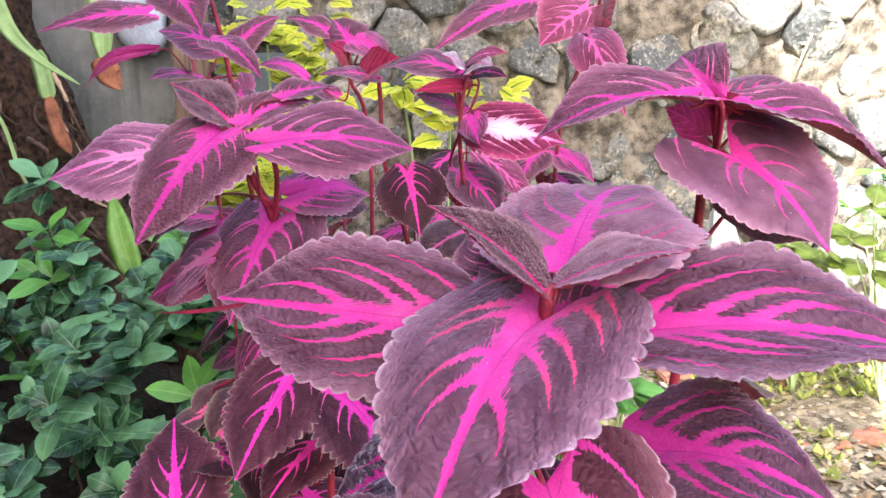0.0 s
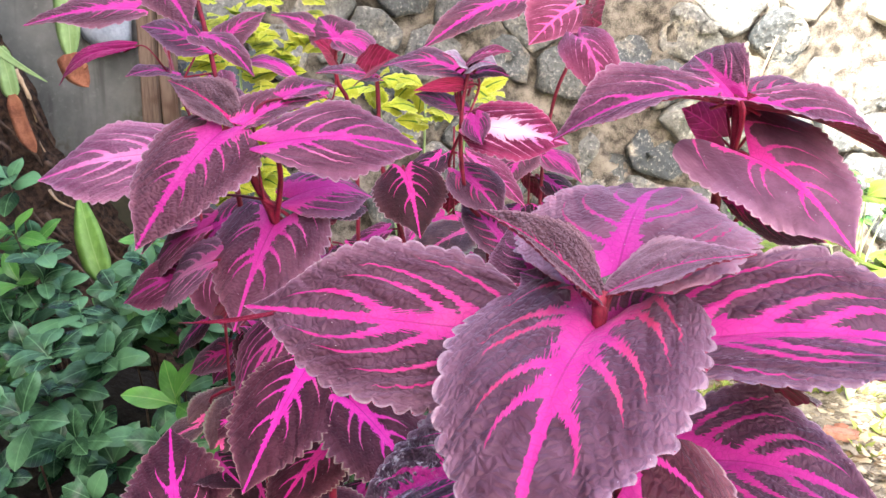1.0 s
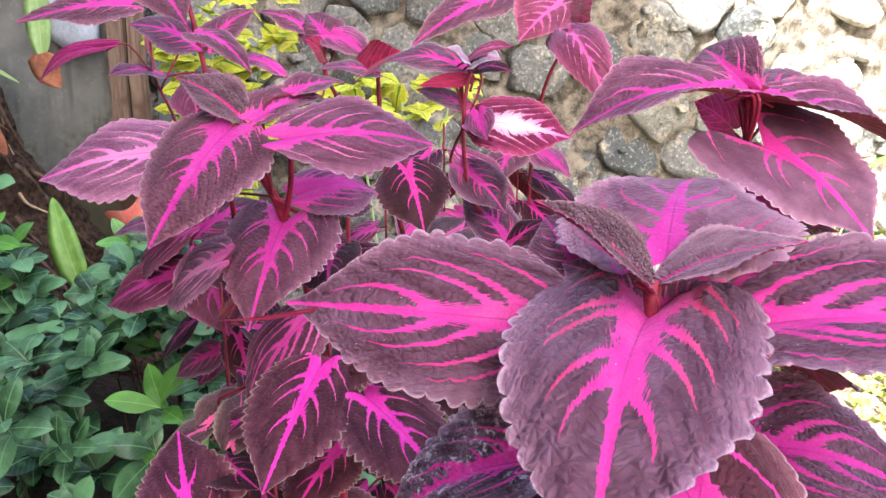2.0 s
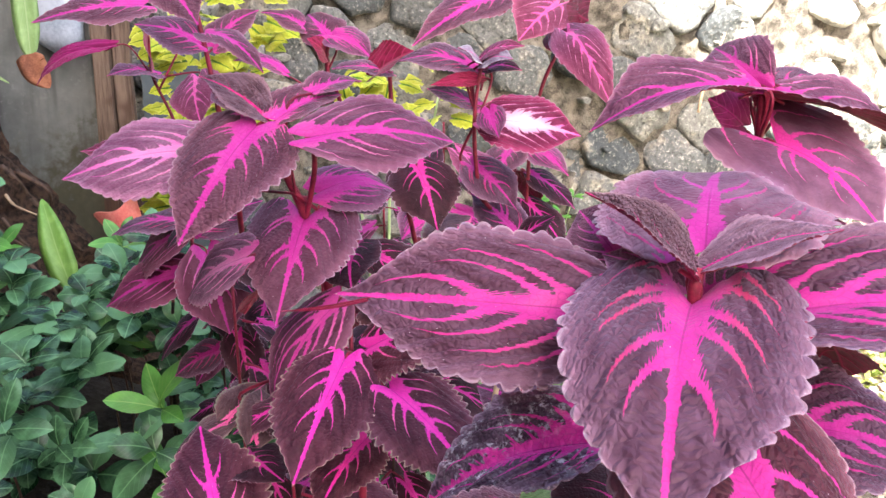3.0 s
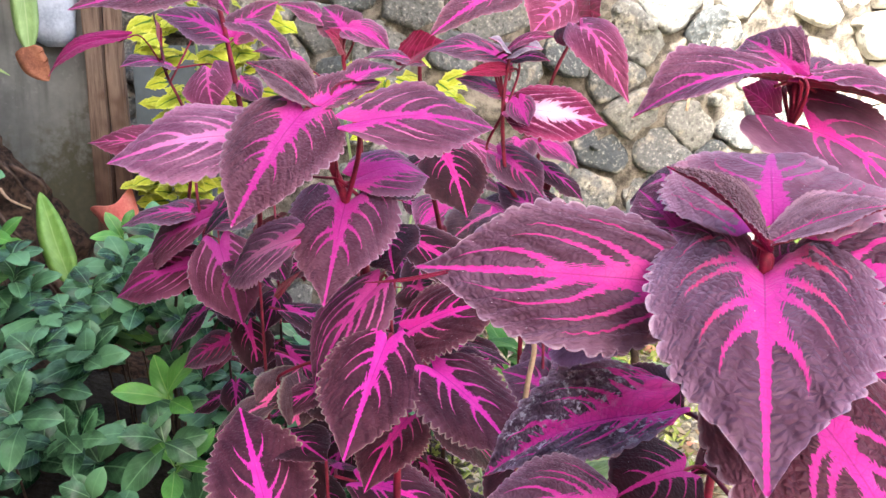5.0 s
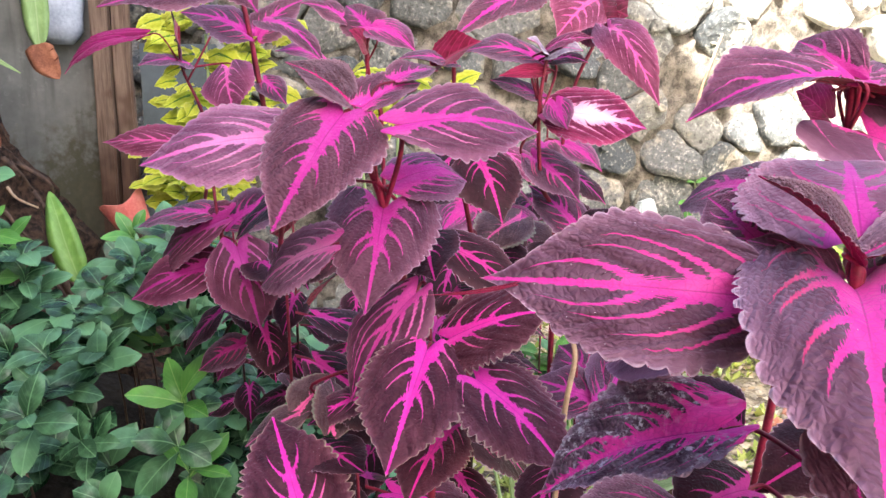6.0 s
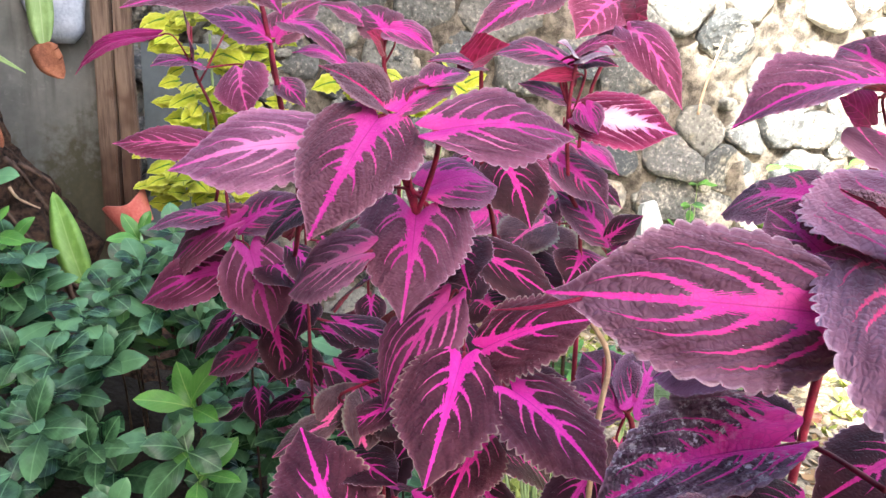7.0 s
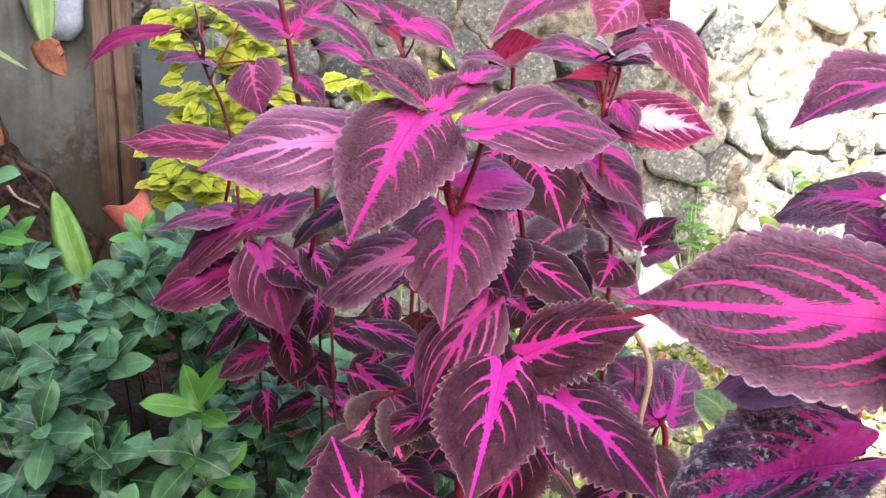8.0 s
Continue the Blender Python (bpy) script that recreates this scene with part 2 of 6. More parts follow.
def underside_material(name, a, b):
    g = Nodes(name)
    u, y = g.uv("leaf")
    edge_v, seed = g.uv("edge")
    ay = g.m("ABSOLUTE", y)
    s = g.m("SUBTRACT", u, g.m("ADD", g.m("MULTIPLY", ay, VEIN_A), g.m("MULTIPLY", g.m("MULTIPLY", ay, ay), VEIN_B)))
    dist = g.m("ABSOLUTE", g.m("SUBTRACT", g.m("FRACT", g.m("ADD", g.m("MULTIPLY", s, 4.6), g.m("MULTIPLY", g.m("SIGN", y), 0.14))), 0.5))
    ribs = g.m("MAXIMUM", g.step(dist, 0.08, 0.02), g.step(ay, 0.05, 0.015))
    mott = g.noise(g.vec(g.m("MULTIPLY", u, 6.0), g.m("MULTIPLY", y, 4.0), g.m("MULTIPLY", seed, 9.0)), 1.0, 3.0)
    color = g.mix(g.step(mott, 0.3, 0.7), a, b)
    color = g.mix(g.m("MULTIPLY", ribs, 0.6), color, tuple(min(1.0, c * 1.8) for c in b))
    g.set(color=color, rough=0.55, spec=0.3, sheen=0.2)
    g.bump(g.m("ADD", ribs, g.m("MULTIPLY", mott, 0.4)), 0.5, 0.0015)
    return g.thin(color, 0.28).mat


FRONT = ((-0.12, 1.05), (-0.01, 0.98), (0.11, 0.92), (0.26, 0.86), (0.43, 0.72))
VAULT = ((-0.10, 0.92), (0.03, 0.78), (0.18, 0.66), (0.36, 0.56))
SPREAD = ((-0.08, 1.0), (0.06, 0.82), (0.22, 0.70), (0.40, 0.62))
ARCHED = ((-0.10, 0.88), (0.00, 0.68), (0.12, 0.50), (0.30, 0.42))
PINK, ROSE = (0.370, 0.022, 0.200), (0.37, 0.030, 0.118)
DARK, MAUVE = (0.060, 0.020, 0.040), (0.106, 0.049, 0.083)
RIM = (0.52, 0.36, 0.46)
LEAF = {
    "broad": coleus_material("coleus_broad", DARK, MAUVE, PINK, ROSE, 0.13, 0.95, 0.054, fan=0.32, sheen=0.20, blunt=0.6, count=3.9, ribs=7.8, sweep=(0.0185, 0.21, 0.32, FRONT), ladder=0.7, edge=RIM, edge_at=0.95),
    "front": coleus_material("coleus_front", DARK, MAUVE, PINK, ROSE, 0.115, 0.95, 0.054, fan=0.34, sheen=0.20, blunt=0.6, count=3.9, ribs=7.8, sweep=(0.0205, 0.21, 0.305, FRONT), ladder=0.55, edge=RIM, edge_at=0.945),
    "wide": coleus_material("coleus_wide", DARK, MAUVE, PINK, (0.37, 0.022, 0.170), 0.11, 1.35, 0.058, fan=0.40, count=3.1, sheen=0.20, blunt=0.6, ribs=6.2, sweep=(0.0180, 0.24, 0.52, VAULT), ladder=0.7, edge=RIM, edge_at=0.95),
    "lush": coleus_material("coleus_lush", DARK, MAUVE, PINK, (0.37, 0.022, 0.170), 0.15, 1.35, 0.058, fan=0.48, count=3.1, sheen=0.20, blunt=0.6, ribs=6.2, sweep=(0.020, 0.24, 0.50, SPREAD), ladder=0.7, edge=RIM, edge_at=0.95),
    "bold": coleus_material("coleus_bold", (0.050, 0.011, 0.022), (0.082, 0.024, 0.042), PINK, PINK, 0.10, 1.0, 0.032, fan=0.24, sheen=0.12, sweep=(0.0145, 0.24, 0.46, SPREAD), ladder=0.7),
    # lighter blade: the sky's glancing highlight is put into its colour
    "rear": coleus_material("coleus_rear_skylit", (0.125, 0.044, 0.074), (0.205, 0.098, 0.140), PINK, ROSE, 0.10, 0.95, 0.036, fan=0.30, relief=0.6, sheen=0.08, sweep=(0.0105, 0.22, 0.46, FRONT), ladder=0.8, edge=RIM, edge_at=0.95),
    "spine": coleus_material("coleus_spine", (0.068, 0.020, 0.036), (0.118, 0.044, 0.068), PINK, (0.46, 0.06, 0.20), 0.19, 0.80, 0.018, fan=0.34, relief=0.95, ribs=9.0, spike=1.0, sweep=(0.0140, 0.20, 0.24, FRONT)),
    "slim": coleus_material("coleus_slim", (0.085, 0.024, 0.050), (0.145, 0.052, 0.092), PINK, (0.50, 0.14, 0.28), 0.12, 1.15, 0.015, fan=0.42, sweep=(0.0140, 0.22, 0.44, SPREAD)),
    # pale lilac blade with the sheen of the sky painted in
    "lilac": coleus_material("coleus_lilac_skylit", (0.125, 0.040, 0.090), (0.215, 0.090, 0.160), (0.46, 0.055, 0.29), (0.50, 0.18, 0.34), 0.17, 1.25, 0.024, fan=0.25, heart=0.30, sweep=(0.0150, 0.22, 0.50, VAULT)),
    # toothed maroon leaves low down, blade darkened in colour for the shade there
    "deep": coleus_material("coleus_deep", (0.050, 0.011, 0.023), (0.096, 0.026, 0.046), (0.72, 0.028, 0.36), (0.78, 0.12, 0.32), 0.13, 0.72, 0.028, edge=(0.52, 0.42, 0.36), edge_at=0.94, fan=0.26, sheen=0.14, relief=0.7, gain=1.4, ribs=7.0, sweep=(0.0150, 0.22, 0.30, SPREAD)),
    "streaked": coleus_material("coleus_streaked", (0.066, 0.016, 0.038), (0.115, 0.036, 0.070), (0.44, 0.04, 0.25), (0.46, 0.09, 0.28), 0.10, 1.4, 0.055, count=4.4, edge=(0.44, 0.34, 0.34), fan=0.40, relief=0.6, sweep=(0.015, 0.20, 0.80, ARCHED)),
    "ribbed": coleus_material("coleus_ribbed", (0.082, 0.013, 0.034), (0.125, 0.030, 0.060), PINK, (0.44, 0.11, 0.25), 0.17, 1.3, 0.017, count=6.3, fan=0.35, relief=0.5, gain=1.5, sweep=(0.0150, 0.24, 0.50, VAULT)),
    "crest": coleus_material("coleus_crest", (0.066, 0.018, 0.036), (0.112, 0.040, 0.066), PINK, (0.46, 0.06, 0.24), 0.11, 0.85, 0.036, fan=0.45, relief=0.7, sweep=(0.0165, 0.20, 0.28, FRONT)),
    "sleek": coleus_material("coleus_sleek", (0.080, 0.030, 0.060), (0.132, 0.058, 0.104), PINK, (0.45, 0.06, 0.26), 0.085, 0.62, 0.024, fan=0.30, relief=0.35, sheen=0.22, sweep=(0.0115, 0.22, 0.34, SPREAD)),
    # maroon leaf for the gaps: their shade is put into the blade colour
    "shade": coleus_material("coleus_maroon_shaded", (0.029, 0.007, 0.012), (0.060, 0.014, 0.025), (0.66, 0.03, 0.32), (0.56, 0.05, 0.22), 0.11, 0.7, 0.018, fan=0.2, sheen=0.10, relief=0.5, gain=1.0, sweep=(0.0130, 0.22, 0.32, SPREAD)),
    "young": coleus_material("coleus_young", (0.095, 0.042, 0.060), (0.200, 0.110, 0.145), (0.48, 0.015, 0.18), (0.44, 0.03, 0.14), 0.06, 0.9, 0.008, crinkle=4.0, relief=1.25, edge=(0.40, 0.22, 0.26), fan=0.05, ladder=1.0),
    "tender": coleus_material("coleus_tender", (0.125, 0.058, 0.088), (0.235, 0.135, 0.190), (0.48, 0.03, 0.20), (0.44, 0.05, 0.18), 0.03, 0.9, 0.008, crinkle=2.2, relief=0.8, edge=(0.44, 0.24, 0.32), fan=0.03, sheen=0.16, ladder=0.8),
    "crinkled": coleus_material("coleus_crinkled", (0.058, 0.028, 0.050), (0.170, 0.110, 0.165), (0.54, 0.034, 0.30), (0.54, 0.042, 0.29), 0.17, 0.95, 0.040, crinkle=2.2, glint=1.0, fan=0.70, spike=2.2, sheen=0.06, sweep=(0.017, 0.22, 0.44, SPREAD), ladder=1.0),
    "pale": coleus_material("coleus_pale", (0.11, 0.011, 0.040), (0.19, 0.018, 0.070), (0.50, 0.07, 0.29), (0.50, 0.20, 0.34), 0.34, 1.4, 0.05, heart=1.0),
    "striped": coleus_material("coleus_striped", (0.11, 0.016, 0.040), (0.17, 0.036, 0.075), (0.50, 0.07, 0.23), (0.50, 0.20, 0.31), 0.06, 1.3, 0.024, count=6.0, fan=0.15, relief=0.6),
    "dull": coleus_material("coleus_dull", (0.060, 0.026, 0.034), (0.115, 0.062, 0.066), (0.55, 0.08, 0.24), (0.48, 0.14, 0.20), 0.08, 0.9, 0.010, edge=(0.34, 0.40, 0.28), edge_at=0.84, fan=0.1),
    "green": coleus_material("coleus_green", (0.12, 0.20, 0.07), (0.22, 0.31, 0.15), (0.30, 0.36, 0.16), (0.35, 0.25, 0.18), 0.06, 0.8, 0.008, edge=(0.3, 0.33, 0.2), fan=0.0),
    "magenta": coleus_material("coleus_magenta", (0.085, 0.020, 0.055), (0.16, 0.060, 0.11), PINK, (0.48, 0.04, 0.24), 0.50, 1.0, 0.030, fan=0.5, sweep=(0.019, 0.24, 0.70, ARCHED)),
    "silver": coleus_material("coleus_silver", (0.20, 0.13, 0.19), (0.42, 0.34, 0.42), (0.60, 0.06, 0.30), (0.5, 0.3, 0.42), 0.08, 0.7, 0.010, crinkle=2.2, fan=0.1),
    "lime": coleus_material("coleus_lime", (0.36, 0.40, 0.02), (0.49, 0.51, 0.06), (0.07, 0.16, 0.010), (0.20, 0.28, 0.02), 0.14, 0.5, 0.010, edge=(0.75, 0.78, 0.25), fan=0.0, gain=1.38),
}
LEAF["under"] = LEAF["common"] = LEAF["broad"]
LEAF["blush"] = underside_material("coleus_blush", (0.26, 0.008, 0.10), (0.42, 0.016, 0.19))
UNDER = underside_material("coleus_underside", (0.20, 0.004, 0.034), (0.40, 0.011, 0.088))
UNDER_LIME = underside_material("coleus_underside_lime", (0.42, 0.56, 0.04), (0.58, 0.68, 0.08))


def plain(name, a, b, scale, rough=0.7, bump=0.3, size=0.004, spec=0.3, spread=(0.35, 0.65), per_object=0.0, world_space=False):
    """Two-tone mottled surface with fine grain and relief."""
    g = Nodes(name)
    p = g.place() if world_space else g.local()
    big, small = g.noise(p, scale, 4.0), g.noise(p, scale * 9, 4.0, 0.65)
    color = g.mix(g.step(g.m("ADD", g.m("MULTIPLY", big, 0.65), g.m("MULTIPLY", small, 0.35)), *spread), a, b)
    if per_object:
        hue = g.t.nodes.new("ShaderNodeHueSaturation")
        g.put(g.m("ADD", 1 - per_object / 2, g.m("MULTIPLY", g.chance(), per_object)), hue.inputs["Value"])
        g.put(color, hue.inputs["Color"])
        color = hue.outputs[0]
    g.set(color=color, rough=rough, spec=spec)
    g.bump(g.m("ADD", g.m("MULTIPLY", big, 0.6), g.m("MULTIPLY", small, 0.4)), bump, size)
    return g.mat


STEM = plain("coleus_stem", (0.13, 0.010, 0.026), (0.31, 0.020, 0.060), 60, 0.5, 0.3, 0.001)
# old lower stem, its brown darkened to paint the shade inside the bed
STEM_SHADED = plain("coleus_old_stem_shaded", (0.018, 0.008, 0.007), (0.050, 0.022, 0.016), 40, 0.7, 0.5, 0.002)
DRY = plain("dry_stem", (0.45, 0.30, 0.19), (0.68, 0.50, 0.34), 60, 0.75, 0.4, 0.001)
DARK_TWIG = plain("dark_twig", (0.055, 0.034, 0.026), (0.15, 0.092, 0.064), 60, 0.8, 0.5, 0.001)
MORTAR = plain("mortar", (0.055, 0.048, 0.040), (0.32, 0.285, 0.24), 22, 0.95, 0.9, 0.02, world_space=True)
PLASTER = plain("unseen_wall_plaster", (0.17, 0.155, 0.135), (0.24, 0.22, 0.195), 1.5, 0.9, 0.2, 0.003)
PANEL = plain("blue_grey_panel", (0.085, 0.105, 0.115), (0.13, 0.155, 0.17), 4.0, 0.7, 0.15, 0.002)
CLAY = plain("red_clay", (0.70, 0.15, 0.13), (0.85, 0.30, 0.25), 18, 0.7, 0.3, 0.002)
BAG = plain("pale_sack", (0.34, 0.39, 0.49), (0.58, 0.63, 0.72), 12, 0.6, 0.5, 0.006)
STRAP_DEAD = plain("dead_leaf_tip", (0.18, 0.062, 0.035), (0.40, 0.155, 0.085), 30, 0.8, 0.4, 0.002)
BARK = plain("rough_bark", (0.012, 0.007, 0.005), (0.13, 0.070, 0.044), 60, 0.95, 1.0, 0.02)


def stone_material():
    g = Nodes("wall_stone")
    p = g.place()
    shift = g.vec(g.m("MULTIPLY", g.chance(), 31.0), 0.0, 0.0)
    add = g.t.nodes.new("ShaderNodeVectorMath")
    add.operation = "ADD"
    g.put(p, add.inputs[0]), g.put(shift, add.inputs[1])
    v = add.outputs[0]
    big, fine, lumps = g.noise(v, 9.0, 5.0, 0.6), g.noise(v, 70.0, 4.0, 0.7), g.voronoi(v, 24.0)
    tone = g.mix(g.chance(), (0.070, 0.084, 0.096), (0.26, 0.26, 0.245))
    color = g.mix(g.step(big, 0.52, 0.68), tone, (0.43, 0.39, 0.32))
    color = g.mix(g.m("MULTIPLY", g.step(fine, 0.53, 0.70), 0.5), color, (0.72, 0.69, 0.63))
    color = g.mix(g.m("MULTIPLY", g.step(fine, 0.47, 0.32), 0.75), color, (0.05, 0.05, 0.05))
    color = g.mix(g.m("MULTIPLY", g.step(lumps, 0.25, 0.1), g.step(big, 0.5, 0.4)), color, (0.09, 0.09, 0.085))
    # sunlight painted on as pale patches, thickest towards the east end
    sx = g.t.nodes.new("ShaderNodeSeparateXYZ")
    g.put(p, sx.inputs[0])
    sun_tone = g.step(g.m("ADD", g.m("MULTIPLY", sx.outputs[0], 0.22), g.m("ADD", g.m("MULTIPLY", fine, 0.5), g.m("MULTIPLY", g.noise(p, 5.0, 3.0), 0.9))), 0.98, 1.22)
    color = g.mix(g.m("MULTIPLY", sun_tone, 0.8), color, (0.72, 0.69, 0.62))
    g.set(color=color, rough=0.8, spec=0.35)
    g.bump(g.m("ADD", g.m("MULTIPLY", big, 0.8), g.m("ADD", g.m("MULTIPLY", fine, 0.4), g.m("MULTIPLY", lumps, 0.4))), 1.0, 0.03)
    return g.mat


def concrete_material():
    """Grey cement, streaked, with green-brown moss creeping up in patches."""
    g = Nodes("concrete")
    p = g.place()
    s = g.t.nodes.new("ShaderNodeSeparateXYZ")
    g.put(p, s.inputs[0])
    big, fine = g.noise(p, 4.0, 5.0, 0.6), g.noise(p, 45.0, 4.0, 0.65)
    streak = g.noise(g.vec(g.m("MULTIPLY", s.outputs[0], 16.0), 0.0, g.m("MULTIPLY", s.outputs[2], 1.6)), 1.0, 4.0)
    color = g.mix(g.step(big, 0.3, 0.7), (0.12, 0.124, 0.118), (0.27, 0.27, 0.255))
    color = g.mix(g.m("MULTIPLY", g.step(streak, 0.52, 0.72), 0.55), color, (0.055, 0.055, 0.052))
    color = g.mix(g.m("MULTIPLY", g.step(fine, 0.56, 0.75), 0.3), color, (0.38, 0.38, 0.365))
    moss = g.step(g.m("SUBTRACT", g.m("ADD", big, g.m("MULTIPLY", fine, 0.4)), g.m("MULTIPLY", s.outputs[2], 0.9)), -0.02, 0.22)
    color = g.mix(g.m("MULTIPLY", moss, 0.85), color, g.mix(fine, (0.020, 0.022, 0.010), (0.085, 0.075, 0.035)))
    g.set(color=color, rough=0.92, spec=0.25)
    g.bump(g.m("ADD", big, g.m("MULTIPLY", fine, 0.4)), 0.35, 0.005)
    return g.mat


def wood_material():
    g = Nodes("weathered_wood")
    p = g.t.nodes.new("ShaderNodeMapping")
    g.t.links.new(g.local(), p.inputs["Vector"])
    p.inputs["Scale"].default_value = (18, 18, 1.1)
    grain, blot = g.noise(p.outputs[0], 3.0, 5.0, 0.7), g.noise(g.local(), 5.0, 3.0)
    color = g.mix(g.step(grain, 0.3, 0.7), (0.085, 0.052, 0.038), (0.29, 0.205, 0.155))
    color = g.mix(g.m("MULTIPLY", g.step(blot, 0.5, 0.7), 0.6), color, (0.10, 0.035, 0.018))
    sz = g.t.nodes.new("ShaderNodeSeparateXYZ")
    g.put(g.place(), sz.inputs[0])
    rot = g.step(g.m("SUBTRACT", g.m("ADD", blot, g.m("MULTIPLY", grain, 0.4)), sz.outputs[2]), -0.12, 0.10)
    color = g.mix(g.m("MULTIPLY", rot, 0.8), color, g.mix(grain, (0.008, 0.004, 0.003), (0.075, 0.025, 0.013)))
    g.set(color=color, rough=g.m("SUBTRACT", 0.85, g.m("MULTIPLY", rot, 0.35)), spec=0.3)
    g.bump(grain, 0.8, 0.004)
    return g.mat


def green_material(name, a, b, rib, rough=0.32):
    g = Nodes(name)
    u, y = g.uv("leaf")
    ay = g.m("ABSOLUTE", y)
    big = g.noise(g.local(), 30.0, 3.0)
    color = g.mix(g.m("POWER", g.chance(), 2.0), a, b)
    color = g.mix(g.m("MULTIPLY", g.step(big, 0.45, 0.75), 0.4), color, tuple(c * 1.6 for c in b))
    s = g.m("SUBTRACT", u, g.m("MULTIPLY", ay, 0.35))
    lines = g.step(g.m("ABSOLUTE", g.m("SUBTRACT", g.m("FRACT", g.m("MULTIPLY", s, 8.0)), 0.5)), 0.10, 0.02)
    color = g.mix(g.m("MULTIPLY", g.m("MAXIMUM", g.step(ay, 0.07, 0.02), g.m("MULTIPLY", lines, 0.25)), 0.55), color, rib)
    g.set(color=color, rough=rough, spec=0.42)
    g.bump(g.m("ADD", lines, big), 0.25, 0.001)
    return g.thin(color, 0.05).mat


STONE, WOOD, CONCRETE = stone_material(), wood_material(), concrete_material()
GREEN = green_material("shrub_green", (0.006, 0.030, 0.010), (0.138, 0.315, 0.145), (0.18, 0.38, 0.17), 0.26)
GREEN_NEW = green_material("shrub_new_green", (0.055, 0.19, 0.030), (0.125, 0.33, 0.060), (0.28, 0.46, 0.14))
GREEN_PALE = green_material("pale_new_green", (0.16, 0.33, 0.06), (0.24, 0.42, 0.10), (0.34, 0.50, 0.17), 0.4)
GREEN_STRAP = green_material("strap_green", (0.24, 0.38, 0.13), (0.32, 0.47, 0.19), (0.42, 0.54, 0.28), 0.45)


def soil_material():
    g = Nodes("soil")
    p = g.place()
    big, mid, fine = g.noise(p, 2.0, 4.0), g.noise(p, 16.0, 4.0, 0.6), g.noise(p, 90.0, 3.0, 0.7)
    color = g.mix(g.step(mid, 0.35, 0.65), (0.09, 0.068, 0.048), (0.42, 0.36, 0.27))
    color = g.mix(g.m("MULTIPLY", g.step(fine, 0.5, 0.68), 0.6), color, (0.60, 0.54, 0.44))
    color = g.mix(g.m("MULTIPLY", g.step(big, 0.5, 0.7), 0.4), color, (0.22, 0.23, 0.09))
    # shade under the planted bed painted near-black; trodden earth to the east keeps its tone
    sx = g.t.nodes.new("ShaderNodeSeparateXYZ")
    g.put(p, sx.inputs[0])
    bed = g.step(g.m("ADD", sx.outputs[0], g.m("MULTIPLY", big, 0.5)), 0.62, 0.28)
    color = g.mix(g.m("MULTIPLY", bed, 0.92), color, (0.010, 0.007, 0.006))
    g.set(color=color, rough=0.95, spec=0.2)
    g.bump(g.m("ADD", mid, fine), 0.9, 0.012)
    return g.mat


SOIL = soil_material()

# ---- building helpers ----
def mesh_of(name, verts, faces, smooth=True):
    me = bpy.data.meshes.new(name)
    me.from_pydata([tuple(v) for v in verts], [], faces)
    if smooth:
        me.polygons.foreach_set("use_smooth", [True] * len(me.polygons))
    me.update()
    return me


def part(name, me, material, parent=None, label="", m=None):
    """One mesh object, under a thing or part if a parent is given; the mesh is in world metres unless m is given."""
    ob = new(name, me)
    if material and not me.materials:
        me.materials.append(material)
    if parent:
        ob.parent = parent
        base = parent.matrix_basis if parent.parent is None else parent.parent.matrix_basis @ parent.matrix_basis
        ob.matrix_basis = base.inverted() @ (m if m else Matrix())
    elif m:
        ob.matrix_basis = m
    return tagged(ob, label)


def root_at(name, x, y, z, label, category, group="", kind=""):
    ob = new(name)
    ob.empty_display_size = 0.05
    ob.matrix_basis = Matrix.Translation((x, y, z))
    return tagged(ob, label, category, group, kind)


def tube(points, r0, r1, sides=8, wobble=0.0, rng=None):
    """Tapered tube along a smooth line through the points, closed at both ends."""
    p = np.array(points, float)
    k = len(p)
    ts = np.linspace(0, k - 1, (k - 1) * 7 + 1)
    line = []
    for t in ts:
        i = min(int(t), k - 2)
        f = t - i
        a, b, c, d = p[max(i - 1, 0)], p[i], p[i + 1], p[min(i + 2, k - 1)]
        line.append(0.5 * (2 * b + (c - a) * f + (2 * a - 5 * b + 4 * c - d) * f * f + (3 * b - a - 3 * c + d) * f ** 3))
    line = np.array(line)
    verts, faces, n = [], [], len(line)
    side = np.array((1.0, 0.2, 0.1))
    for i in range(n):
        d = line[min(i + 1, n - 1)] - line[max(i - 1, 0)]
        d /= np.linalg.norm(d) + 1e-9
        side = side - d * (side @ d)
        side /= np.linalg.norm(side) + 1e-9
        other = np.cross(d, side)
        r = r0 + (r1 - r0) * i / (n - 1)
        if wobble:
            r *= 1 + wobble * (rng.random() - 0.5)
        for j in range(sides):
            a = 2 * math.pi * j / sides
            verts.append(line[i] + r * (math.cos(a) * side + math.sin(a) * other))
    for i in range(n - 1):
        for j in range(sides):
            k2 = (j + 1) % sides
            faces.append((i * sides + j, i * sides + k2, (i + 1) * sides + k2, (i + 1) * sides + j))
    faces.append(tuple(range(sides))[::-1])
    faces.append(tuple((n - 1) * sides + j for j in range(sides)))
    return verts, faces


